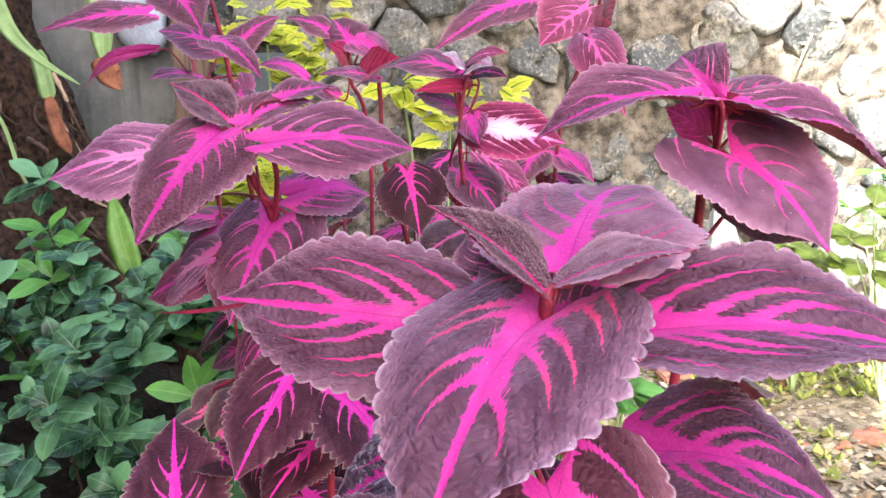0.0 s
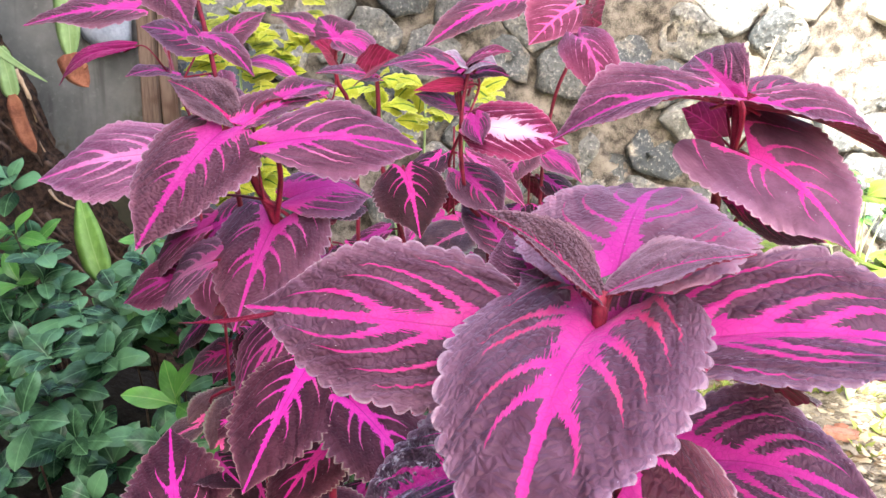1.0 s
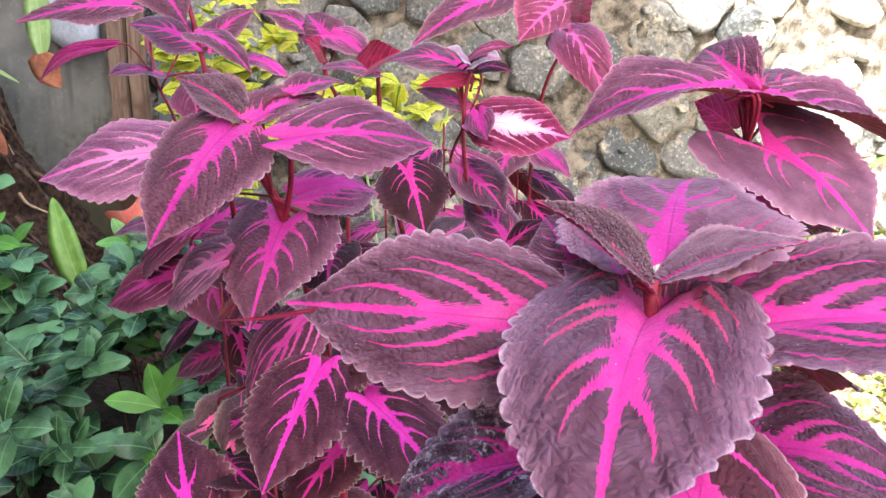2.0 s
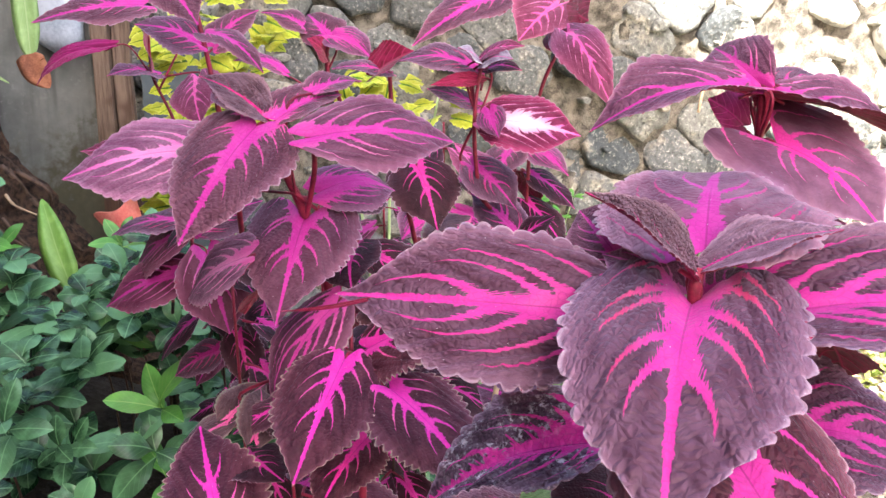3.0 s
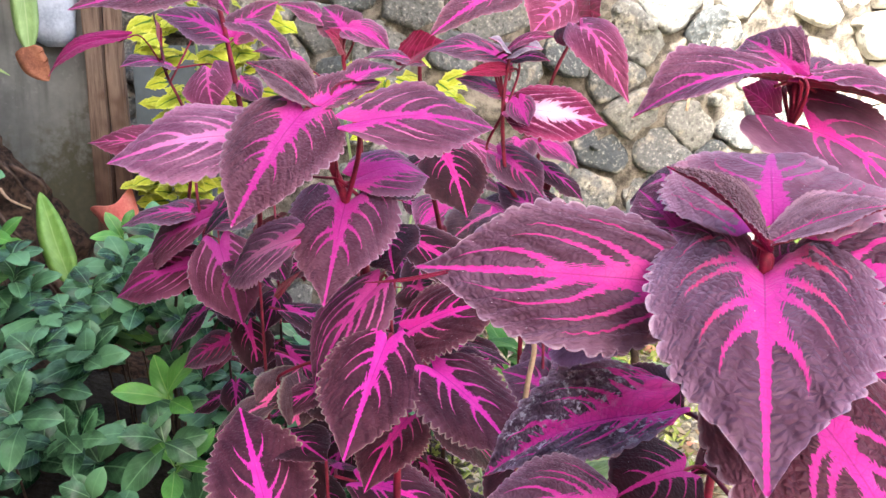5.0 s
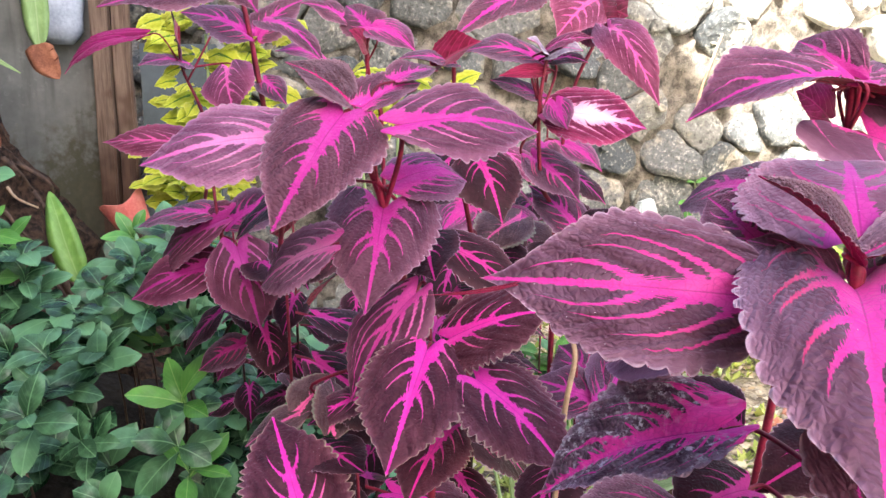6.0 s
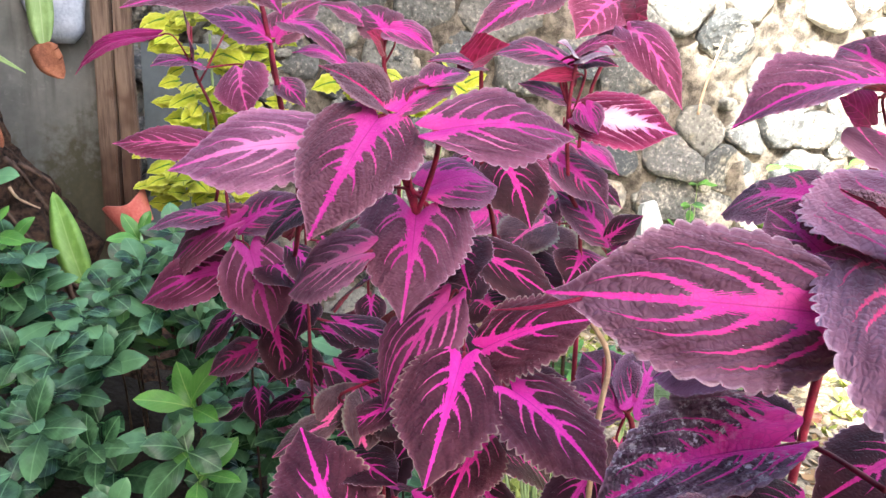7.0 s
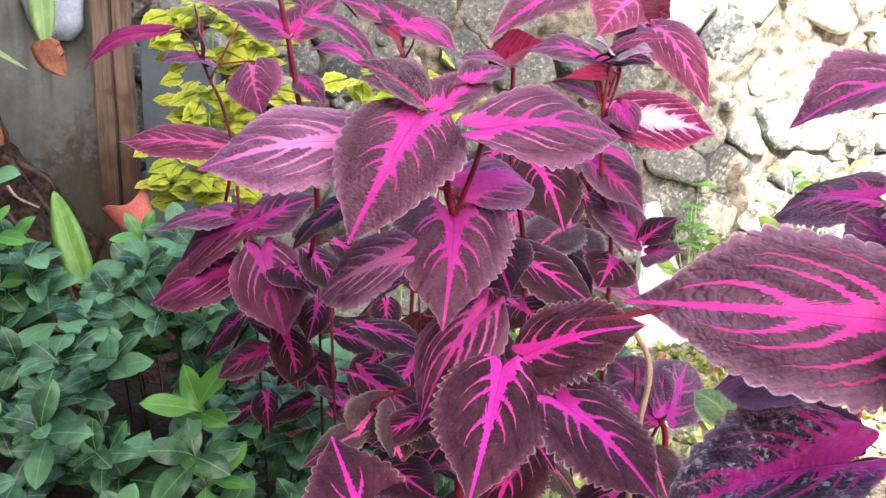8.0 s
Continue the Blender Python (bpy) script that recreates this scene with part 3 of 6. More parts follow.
def box(x0, x1, y0, y1, z0, z1, bevel=0.0, cuts=0, rough=0.0):
    bm = bmesh.new()
    bmesh.ops.create_cube(bm, size=1.0)
    for v in bm.verts:
        v.co = Vector(((x0 + x1) / 2 + v.co.x * (x1 - x0), (y0 + y1) / 2 + v.co.y * (y1 - y0), (z0 + z1) / 2 + v.co.z * (z1 - z0)))
    if cuts:
        bmesh.ops.subdivide_edges(bm, edges=bm.edges[:], cuts=cuts, use_grid_fill=True)
    if bevel:
        bmesh.ops.bevel(bm, geom=[e for e in bm.edges if len(e.link_faces) == 2 and e.calc_face_angle(0) > 1.0], offset=bevel, segments=2, affect="EDGES")
    if rough:
        for v in bm.verts:
            v.co += noise.noise_vector(v.co * 9) * rough
    me = bpy.data.meshes.new("box")
    bm.to_mesh(me)
    bm.free()
    return me


# half width of a coleus blade along its length: heart-shaped, egg-shaped and slender blades
BLADE_U = (0.0, 0.02, 0.06, 0.13, 0.24, 0.38, 0.52, 0.66, 0.78, 0.88, 0.95, 1.0)
BLADE_W = {
    "shield": (0.86, 0.91, 0.97, 1.0, 1.0, 0.95, 0.85, 0.68, 0.43, 0.19, 0.065, 0.0),
    "heart": (0.88, 0.92, 0.97, 1.0, 0.99, 0.92, 0.79, 0.60, 0.38, 0.17, 0.065, 0.0),
    "egg": (0.30, 0.44, 0.63, 0.83, 0.97, 1.0, 0.92, 0.74, 0.50, 0.24, 0.085, 0.0),
    "ovate": (0.46, 0.58, 0.74, 0.90, 1.0, 0.96, 0.83, 0.63, 0.42, 0.21, 0.08, 0.0),
    "drawn": (0.38, 0.50, 0.66, 0.84, 0.98, 1.0, 0.91, 0.69, 0.40, 0.165, 0.052, 0.0),
    "slender": (0.20, 0.32, 0.48, 0.70, 0.90, 1.0, 0.95, 0.76, 0.50, 0.25, 0.10, 0.0),
}


def blade_mesh(name, length, width, bulge, cup, fold, seed, rows, cols, top, bottom, teeth=14, tooth=0.052, quilt=0.015, wave=0.045, cordate=0.13, thick=0.0006, form="egg", serrate=0.0):
    """A leaf blade along +x from its base, facing +z: two skins that meet at the scalloped margin."""
    rng = np.random.default_rng(seed)
    u = np.linspace(0, 1, rows + 1)[:, None]
    v = np.linspace(-1, 1, cols + 1)[None, :]
    v = np.sign(v) * np.abs(v) ** 0.85
    f = np.interp(u, BLADE_U, BLADE_W[form])
    f = np.convolve(np.pad(f[:, 0], 3, mode="edge"), np.ones(7) / 7, "valid")[:, None] * np.clip((1 - u) * 40, 0, 1)

    def margin():
        """Rounded teeth of uneven size along one side, leaning forward where serrate is above nought."""
        p = teeth * u ** 0.92 + 0.28 * np.sin(u * rng.uniform(9, 15) + rng.random() * 6) + rng.random()
        size = rng.uniform(0.65, 1.25, teeth + 4)[np.floor(p).astype(int) % (teeth + 4)]
        g = np.mod(p, 1) ** (1 + serrate)
        drift = 0.030 * np.sin(u * rng.uniform(5, 9) + rng.random() * 6)
        return np.sin(math.pi * g) ** (0.55 + 0.35 * serrate) * size, drift

    (left, drift_l), (right, drift_r) = margin(), margin()
    scal, drift = np.where(v < 0, left, right), np.where(v < 0, drift_l, drift_r)
    scal = scal * np.clip((0.95 - u) * 9, 0, 1) + 0.6 * np.clip(1 - (0.95 - u) * 9, 0, 1)
    f2 = f * (1 + drift + tooth * (scal - 0.55) * np.clip((np.abs(v) - 0.5) * 2, 0, 1) * np.clip(u * 8, 0.3, 1) * 1.6)
    y = v * f2
    ay = np.abs(y)
    s = u - VEIN_A * ay - VEIN_B * ay ** 2
    q = np.abs(np.cos(math.pi * (4.6 * s + 0.14 * np.sign(y))))     # zero on the side veins
    puff = np.sqrt(q) * np.clip(ay * 4, 0, 1) * np.clip((1 - u) * 5, 0, 1)
    ripple = np.sin((ay + 0.55 * u) * 31 + 3 * rng.random()) * q * 0.18 * np.clip(1.1 - np.abs(v), 0.1, 1)
    x = u - cordate * np.sin(0.72 * math.pi * np.abs(v)) * (1 - u) ** 5 * 1.1 + 0.012 * scal * np.clip(np.abs(v) - 0.6, 0, 1)
    x = x * length + 0 * v
    bend, droop = rng.uniform(-0.05, 0.05), rng.uniform(0.0, 0.05)
    yy = y * width / 2 + bend * length * np.sin(math.pi * u) * 0.5
    z = bulge * length * np.sin(math.pi * u ** 0.85)
    z = z - 1.5 * cup * width / 2 * y ** 2 - droop * length * u ** 3 + fold * width / 2 * ay
    z = z + quilt * length * (puff + ripple)
    z = z + wave * width * np.sin(u * rng.uniform(7, 11) + rng.random() * 6 + np.sign(v) * 1.3) * np.abs(v) ** 3 * np.sin(math.pi * np.clip(u, 0, 1))
    n = (rows + 1) * (cols + 1)
    co = np.stack([x, yy, z], -1).reshape(n, 3)
    low = co.copy()
    inner = np.ones((rows + 1, cols + 1))
    inner[:, 0] = inner[:, -1] = inner[0, :] = inner[-1, :] = 0.15
    low[:, 2] -= thick * inner.reshape(n)
    i, j = np.meshgrid(np.arange(rows), np.arange(cols), indexing="ij")
    a = (i * (cols + 1) + j).ravel()
    quad = np.stack([a, a + cols + 1, a + cols + 2, a + 1], 1)
    faces = np.concatenate([quad, quad[:, ::-1] + n])
    me = bpy.data.meshes.new(name)
    me.from_pydata(np.concatenate([co, low]).tolist(), [], faces.tolist())
    me.materials.append(top)
    me.materials.append(bottom)
    me.polygons.foreach_set("material_index", [0] * len(quad) + [1] * len(quad))
    me.polygons.foreach_set("use_smooth", [True] * (2 * len(quad)))
    loops = faces.ravel() % n
    uu, vv = (u + 0 * v).ravel(), (y + 0 * u).ravel()
    lay = me.uv_layers.new(name="leaf")
    lay.data.foreach_set("uv", np.stack([uu[loops], vv[loops]], 1).ravel())
    rim = np.maximum(np.abs(v) + 0 * u, (u > 0.985) * 1.0).ravel()
    lay2 = me.uv_layers.new(name="edge")
    lay2.data.foreach_set("uv", np.stack([rim[loops], np.full(len(loops), (seed % 97) / 97)], 1).ravel())
    me.update()
    return me


def frame_of(base, tip, facing):
    a = (Vector(tip) - Vector(base)).normalized()
    n = Vector(facing)
    n = (n - a * n.dot(a)).normalized()
    b = n.cross(a)
    m = Matrix.Identity(4)
    for k, col in enumerate((a, b, n)):
        m[0][k], m[1][k], m[2][k] = col
    m.translation = Vector(base)
    return m


seeds = iter(range(11, 100000, 7))


def plant(label, xy):
    return root_at("coleus_plant", xy[0], xy[1], 0.0, label, "coleus", "coleus plants in the bed")


def stem(owner, points, r0, r1):
    rng = np.random.default_rng(next(seeds))
    v, f = tube(points, r0, r1, 8, 0.15, rng)
    me = mesh_of("stem", v, f)
    me.materials.append(STEM)
    me.materials.append(STEM_SHADED)
    if points[0][2] < 0.1:
        old = [1 if sum(v[i][2] for i in poly.vertices) / len(poly.vertices) < 0.52 else 0 for poly in me.polygons]
        me.polygons.foreach_set("material_index", old)
    return part("stem", me, None, owner)


def leaf(owner, base, tip, width, facing, bulge, cup, fold, kind, node, fine):
    seed = next(seeds)
    length = (Vector(tip) - Vector(base)).length
    rows, cols = (144, 44) if fine else (64, 20)
    top, low = LEAF[kind], UNDER
    extra = {"front": dict(cordate=0.22, form="shield", tooth=0.062), "wide": dict(cordate=0.10, form="drawn", teeth=16, tooth=0.062), "lush": dict(cordate=0.10, form="drawn", tooth=0.058), "sleek": dict(cordate=0.34, form="heart", tooth=0.04, teeth=18), "crest": dict(cordate=0.22, form="heart", serrate=0.3), "bold": dict(cordate=0.2, form="heart"), "rear": dict(cordate=0.14, form="ovate", teeth=18),
             "spine": dict(cordate=0.08, serrate=0.3, form="ovate"), "slim": dict(form="slender", serrate=0.3), "lilac": dict(serrate=0.3), "shade": dict(serrate=0.4),
             "deep": dict(teeth=17, tooth=0.078, cordate=0.10, serrate=0.5), "tender": dict(cordate=0.05, quilt=0.018, teeth=15, tooth=0.04, form="slender"), "young": dict(cordate=0.05, quilt=0.022, teeth=15, tooth=0.04, form="slender"), "silver": dict(quilt=0.02, wave=0.06),
             "crinkled": dict(cordate=0.2, quilt=0.028, wave=0.05), "dull": dict(tooth=0.08), "under": dict(quilt=0.012)}.get(kind, {})
    me = blade_mesh("leaf", length, width, bulge, cup, fold, seed, rows, cols, *((UNDER, top) if kind == "under" else (top, low)), **extra)
    ob = part("leaf", me, None, owner, {"under": "leaf showing its crimson underside", "crinkled": "puckered near-black leaf with a magenta heart, highlights painted white",
                                        "pale": "leaf with a pale pink centre"}.get(kind, ""), frame_of(base, tip, facing))
    if node:
        a = (Vector(tip) - Vector(base)).normalized()
        b0, n0 = Vector(base), Vector(node)
        gap = (b0 - n0).length
        if 0.004 < gap < 0.09:
            mid = b0 - a * gap * 0.35 + Vector((0, 0, -0.08 * gap))
            v, f = tube([n0, mid, b0 + a * 0.006 - Vector(facing) * 0.0012], 0.0016 if width > 0.045 else 0.0011, 0.0011, 6)
            me2 = mesh_of("petiole", v, f)
            part("petiole", me2, STEM, ob)
    return ob

# ---- ground, walls ----
def ground_sheet():
    """One sheet of soil to the horizon, finer near the bed and gently uneven."""
    near = np.linspace(-1, 1, 111)
    line = np.sign(near) * (np.abs(near) * 2.2 + np.abs(near) ** 9 * 120)
    xs, ys = line + 0.3, line + 1.8
    verts = []
    for y in ys:
        for x in xs:
            p = Vector((x, y, 0))
            fall = max(0.0, 1 - max(abs(x - 0.3), abs(y - 1.8)) / 4)
            h = noise.noise(p * 1.3) * 0.03 + noise.noise(p * 6) * 0.014 + noise.noise(p * 17) * 0.007
            bank = 0.30 * math.exp(-((x + 1.1) ** 2 / 0.35 + (y - 1.9) ** 2 / 0.6))
            verts.append((x, y, h * fall + bank))
    k = len(xs)
    faces = [(j * k + i, j * k + i + 1, (j + 1) * k + i + 1, (j + 1) * k + i) for j in range(k - 1) for i in range(k - 1)]
    me = mesh_of("ground", verts, faces)
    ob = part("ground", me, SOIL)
    return tagged(ob, "bare crumbly soil with gravel and dry litter", "ground", kind="structure")


ground_sheet()
WALL_Y = 3.10


def rubble_wall():
    """Mortared wall of rounded field stones; every stone is its own piece."""
    bm = bmesh.new()
    bmesh.ops.create_grid(bm, x_segments=260, y_segments=100, size=0.5)
    x0, x1, z1 = -1.6, 3.4, 1.75
    for v in bm.verts:
        x, z = x0 + (v.co.x + 0.5) * (x1 - x0), -0.15 + (v.co.y + 0.5) * (z1 + 0.15)
        v.co = (x, WALL_Y + 0.03 + - 0.008 + noise.noise((x * 6, z * 6, 2)) * 0.045 + noise.noise((x * 22, z * 22, 5)) * 0.026 + noise.noise((x * 50, z * 50, 8)) * 0.010, z)
    edge = [e for e in bm.edges if e.is_boundary]
    ext = bmesh.ops.extrude_edge_only(bm, edges=edge)
    for v in [g for g in ext["geom"] if isinstance(g, bmesh.types.BMVert)]:
        v.co.y = WALL_Y + 0.4
    bmesh.ops.contextual_create(bm, geom=[e for e in bm.edges if e.is_boundary])
    me = bpy.data.meshes.new("wall_north")
    bm.to_mesh(me)
    bm.free()
    me.polygons.foreach_set("use_smooth", [True] * len(me.polygons))
    wall = tagged(part("wall_north", me, MORTAR), "rubble wall of grey field stones in sandy mortar", "wall", kind="structure")
    return wall


wall_north = rubble_wall()
# unseen plain gable wall, added behind the camera to keep the sun off the bed
def gable():
    bm = bmesh.new()
    outline = [(-9.0, -0.1), (-0.22, -0.1), (-0.22, 5.62), (-4.6, 10.4), (-9.0, 5.62)]
    face = bm.faces.new([bm.verts.new((x, -2.9, z)) for x, z in outline])
    ext = bmesh.ops.extrude_face_region(bm, geom=[face])
    for v in [g for g in ext["geom"] if isinstance(g, bmesh.types.BMVert)]:
        v.co.y = -3.2
    bmesh.ops.recalc_face_normals(bm, faces=bm.faces[:])
    me = bpy.data.meshes.new("wall_south")
    bm.to_mesh(me)
    bm.free()
    return tagged(part("wall_south", me, PLASTER), "unseen plain gable-shaped wall added to shade the bed", "wall", kind="structure")


gable()

# unseen walls added to close the sides and cut the skylight there
tagged(part("wall_far_west", box(-3.5, -3.2, -2.9, 3.4, -0.1, 6.6), PLASTER), "unseen plain wall added to block skylight from the west", "wall", kind="structure")
tagged(part("wall_east", box(5.0, 5.3, -2.9, 3.4, -0.1, 2.6), PLASTER), "unseen plain wall added to block skylight from the east", "wall", kind="structure")
# ---- coleus leaves, plant by plant: base, tip, width, facing, arch, droop of the edges, fold ----
pa = plant("tall coleus with large dark purple leaves and magenta veins", (0.083, 0.395))
stem(pa, [(0.083, 0.395, 0.000), (0.083, 0.375, 0.450), (0.057, 0.340, 0.766), (0.041, 0.319, 0.823), (0.043, 0.321, 0.837)], 0.0036, 0.0024)
leaf(pa, (0.040, 0.318, 0.823), (-0.009, 0.218, 0.777), 0.089, (-0.138, -0.361, 0.922), 0.12, 0.06, 0.00, "front", (0.041, 0.318, 0.822), 1)
leaf(pa, (0.005, 0.336, 0.816), (-0.104, 0.366, 0.821), 0.075, (-0.280, -0.713, 0.643), 0.06, 0.05, 0.06, "wide", (0.041, 0.318, 0.822), 1)
leaf(pa, (0.069, 0.325, 0.814), (0.196, 0.295, 0.818), 0.076, (-0.119, -0.390, 0.913), 0.08, 0.00, 0.26, "lush", (0.041, 0.318, 0.822), 1)
leaf(pa, (0.051, 0.333, 0.842), (0.092, 0.411, 0.867), 0.100, (-0.125, -0.242, 0.962), 0.10, 0.08, 0.00, "rear", (0.041, 0.318, 0.822), 1)
leaf(pa, (0.039, 0.317, 0.835), (-0.005, 0.316, 0.871), 0.028, (0.563, -0.482, 0.671), 0.06, 0.00, 0.35, "young", (0.041, 0.318, 0.822), 1)
leaf(pa, (0.045, 0.322, 0.836), (0.095, 0.308, 0.856), 0.032, (-0.290, -0.200, 0.936), 0.06, 0.00, 0.20, "tender", (0.041, 0.318, 0.822), 1)
leaf(pa, (0.025, 0.368, 0.833), (0.017, 0.405, 0.848), 0.036, (-0.500, -0.560, 0.660), 0.06, 0.05, 0.10, "slim", (0.041, 0.318, 0.822), 0)
leaf(pa, (0.050, 0.330, 0.822), (0.079, 0.348, 0.826), 0.032, (-0.250, -0.620, 0.740), 0.10, 0.05, 0.25, "slim", (0.041, 0.318, 0.822), 0)
leaf(pa, (0.040, 0.336, 0.823), (0.016, 0.362, 0.836), 0.034, (0.100, -0.640, 0.760), 0.08, 0.05, 0.15, "lilac", (0.041, 0.318, 0.822), 0)
leaf(pa, (0.026, 0.396, 0.727), (-0.062, 0.410, 0.693), 0.066, (-0.080, -0.380, 0.920), 0.10, 0.06, 0.42, "crinkled", (0.052, 0.345, 0.730), 1)
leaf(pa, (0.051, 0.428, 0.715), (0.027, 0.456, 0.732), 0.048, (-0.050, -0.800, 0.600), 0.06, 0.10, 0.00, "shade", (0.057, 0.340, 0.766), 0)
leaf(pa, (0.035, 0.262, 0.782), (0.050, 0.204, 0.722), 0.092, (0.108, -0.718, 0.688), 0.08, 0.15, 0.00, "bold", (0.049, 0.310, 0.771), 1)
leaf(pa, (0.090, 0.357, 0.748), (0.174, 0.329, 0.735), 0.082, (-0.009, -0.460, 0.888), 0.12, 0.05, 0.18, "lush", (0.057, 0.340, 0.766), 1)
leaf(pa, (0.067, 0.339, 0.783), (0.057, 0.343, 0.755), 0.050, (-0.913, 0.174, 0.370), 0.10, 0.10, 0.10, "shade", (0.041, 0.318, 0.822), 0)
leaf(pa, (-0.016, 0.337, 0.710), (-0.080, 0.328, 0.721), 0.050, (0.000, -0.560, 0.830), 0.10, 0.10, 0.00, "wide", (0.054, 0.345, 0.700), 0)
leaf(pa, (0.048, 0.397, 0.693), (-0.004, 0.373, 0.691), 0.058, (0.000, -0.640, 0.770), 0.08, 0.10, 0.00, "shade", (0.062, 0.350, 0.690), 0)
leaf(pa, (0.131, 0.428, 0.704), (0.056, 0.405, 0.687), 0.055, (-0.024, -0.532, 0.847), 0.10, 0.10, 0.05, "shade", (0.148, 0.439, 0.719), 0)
leaf(pa, (0.007, 0.410, 0.771), (-0.016, 0.450, 0.746), 0.050, (-0.691, 0.043, 0.722), 0.08, 0.10, 0.05, "sleek", (0.041, 0.318, 0.822), 0)
leaf(pa, (0.109, 0.342, 0.798), (0.148, 0.376, 0.767), 0.050, (0.491, 0.200, 0.848), 0.08, 0.10, 0.05, "shade", (0.041, 0.318, 0.822), 0)
pl = plant("coleus stem with drooping purple leaves over bare stones", (0.182, 0.618))
stem(pl, [(0.162, 0.638, 0.000), (0.162, 0.598, 0.500), (0.172, 0.559, 0.798), (0.170, 0.545, 0.849), (0.175, 0.537, 0.873), (0.172, 0.530, 0.901)], 0.0040, 0.0024)
stem(pl, [(0.172, 0.559, 0.798), (0.192, 0.553, 0.830)], 0.0016, 0.0013)
leaf(pl, (0.159, 0.524, 0.900), (0.056, 0.524, 0.879), 0.070, (-0.190, -0.325, 0.926), 0.12, 0.00, 0.28, "slim", (0.176, 0.538, 0.869), 1)
leaf(pl, (0.168, 0.524, 0.906), (0.162, 0.585, 0.931), 0.048, (-0.614, -0.347, 0.709), 0.10, 0.00, 0.10, "slim", (0.176, 0.538, 0.869), 1)
leaf(pl, (0.183, 0.532, 0.897), (0.271, 0.499, 0.861), 0.076, (0.264, -0.304, 0.915), 0.08, 0.00, 0.28, "slim", (0.176, 0.538, 0.869), 1)
leaf(pl, (0.188, 0.558, 0.901), (0.252, 0.590, 0.907), 0.040, (0.161, -0.479, 0.863), 0.08, 0.10, 0.10, "common", (0.176, 0.538, 0.869), 0)
leaf(pl, (0.178, 0.517, 0.869), (0.215, 0.452, 0.823), 0.090, (-0.080, -0.640, 0.764), 0.10, 0.06, 0.04, "sleek", (0.176, 0.538, 0.869), 1)
leaf(pl, (0.175, 0.559, 0.878), (0.146, 0.552, 0.897), 0.036, (0.339, -0.914, 0.221), 0.05, 0.00, 0.10, "blush", (0.176, 0.538, 0.869), 0)
leaf(pl, (0.189, 0.547, 0.897), (0.162, 0.528, 0.905), 0.020, (0.100, -0.900, -0.300), 0.05, 0.00, 0.10, "under", (0.176, 0.538, 0.869), 0)
leaf(pl, (0.194, 0.553, 0.899), (0.212, 0.537, 0.898), 0.020, (-0.100, -0.900, -0.300), 0.05, 0.00, 0.10, "under", (0.176, 0.538, 0.869), 0)
leaf(pl, (0.182, 0.544, 0.840), (0.229, 0.512, 0.816), 0.034, (0.300, -0.700, -0.640), 0.06, 0.10, 0.20, "common", (0.176, 0.538, 0.869), 0)
pb = plant("bushy coleus with magenta-centred scalloped purple leaves", (-0.110, 0.685))
stem(pb, [(-0.110, 0.715, 0.000), (-0.110, 0.675, 0.500), (-0.111, 0.638, 0.732), (-0.127, 0.621, 0.809), (-0.140, 0.606, 0.847), (-0.148, 0.595, 0.881)], 0.0048, 0.0026)
stem(pb, [(-0.127, 0.621, 0.809), (-0.119, 0.596, 0.845), (-0.118, 0.575, 0.866)], 0.0022, 0.0017)
leaf(pb, (-0.156, 0.592, 0.879), (-0.204, 0.537, 0.810), 0.082, (-0.086, -0.743, 0.664), 0.08, 0.12, 0.04, "spine", (-0.148, 0.594, 0.879), 1)
leaf(pb, (-0.191, 0.612, 0.860), (-0.299, 0.629, 0.840), 0.072, (-0.243, -0.677, 0.695), 0.08, 0.10, 0.02, "lilac", (-0.148, 0.594, 0.879), 1)
leaf(pb, (-0.120, 0.570, 0.872), (-0.020, 0.592, 0.868), 0.064, (0.194, -0.718, 0.668), 0.08, 0.10, 0.02, "slim", (-0.118, 0.575, 0.866), 1)
leaf(pb, (-0.150, 0.599, 0.883), (-0.194, 0.605, 0.914), 0.040, (0.391, -0.629, 0.672), 0.08, 0.00, 0.22, "young", (-0.148, 0.594, 0.880), 1)
leaf(pb, (-0.144, 0.598, 0.882), (-0.098, 0.644, 0.899), 0.038, (0.137, -0.459, 0.878), 0.08, 0.00, 0.30, "spine", (-0.147, 0.594, 0.880), 1)
leaf(pb, (-0.119, 0.624, 0.900), (-0.083, 0.661, 0.908), 0.030, (0.148, -0.340, 0.929), 0.08, 0.00, 0.20, "spine", (-0.133, 0.606, 0.830), 0)
leaf(pb, (-0.128, 0.618, 0.809), (-0.146, 0.543, 0.754), 0.080, (-0.049, -0.586, 0.809), 0.08, 0.15, 0.00, "crest", (-0.133, 0.606, 0.830), 1)
leaf(pb, (-0.166, 0.587, 0.789), (-0.223, 0.649, 0.746), 0.055, (-0.330, -0.640, 0.690), 0.06, 0.10, 0.06, "lilac", (-0.160, 0.591, 0.790), 1)
leaf(pb, (-0.118, 0.634, 0.826), (-0.058, 0.665, 0.824), 0.056, (0.287, -0.497, 0.819), 0.16, 0.15, 0.00, "magenta", (-0.133, 0.606, 0.830), 0)
leaf(pb, (-0.200, 0.659, 0.812), (-0.239, 0.659, 0.780), 0.045, (-0.604, -0.267, 0.751), 0.06, 0.10, 0.10, "shade", (-0.133, 0.606, 0.830), 0)
leaf(pb, (-0.092, 0.636, 0.783), (-0.095, 0.580, 0.764), 0.050, (-0.354, -0.284, 0.891), 0.06, 0.10, 0.10, "shade", (-0.133, 0.606, 0.830), 0)
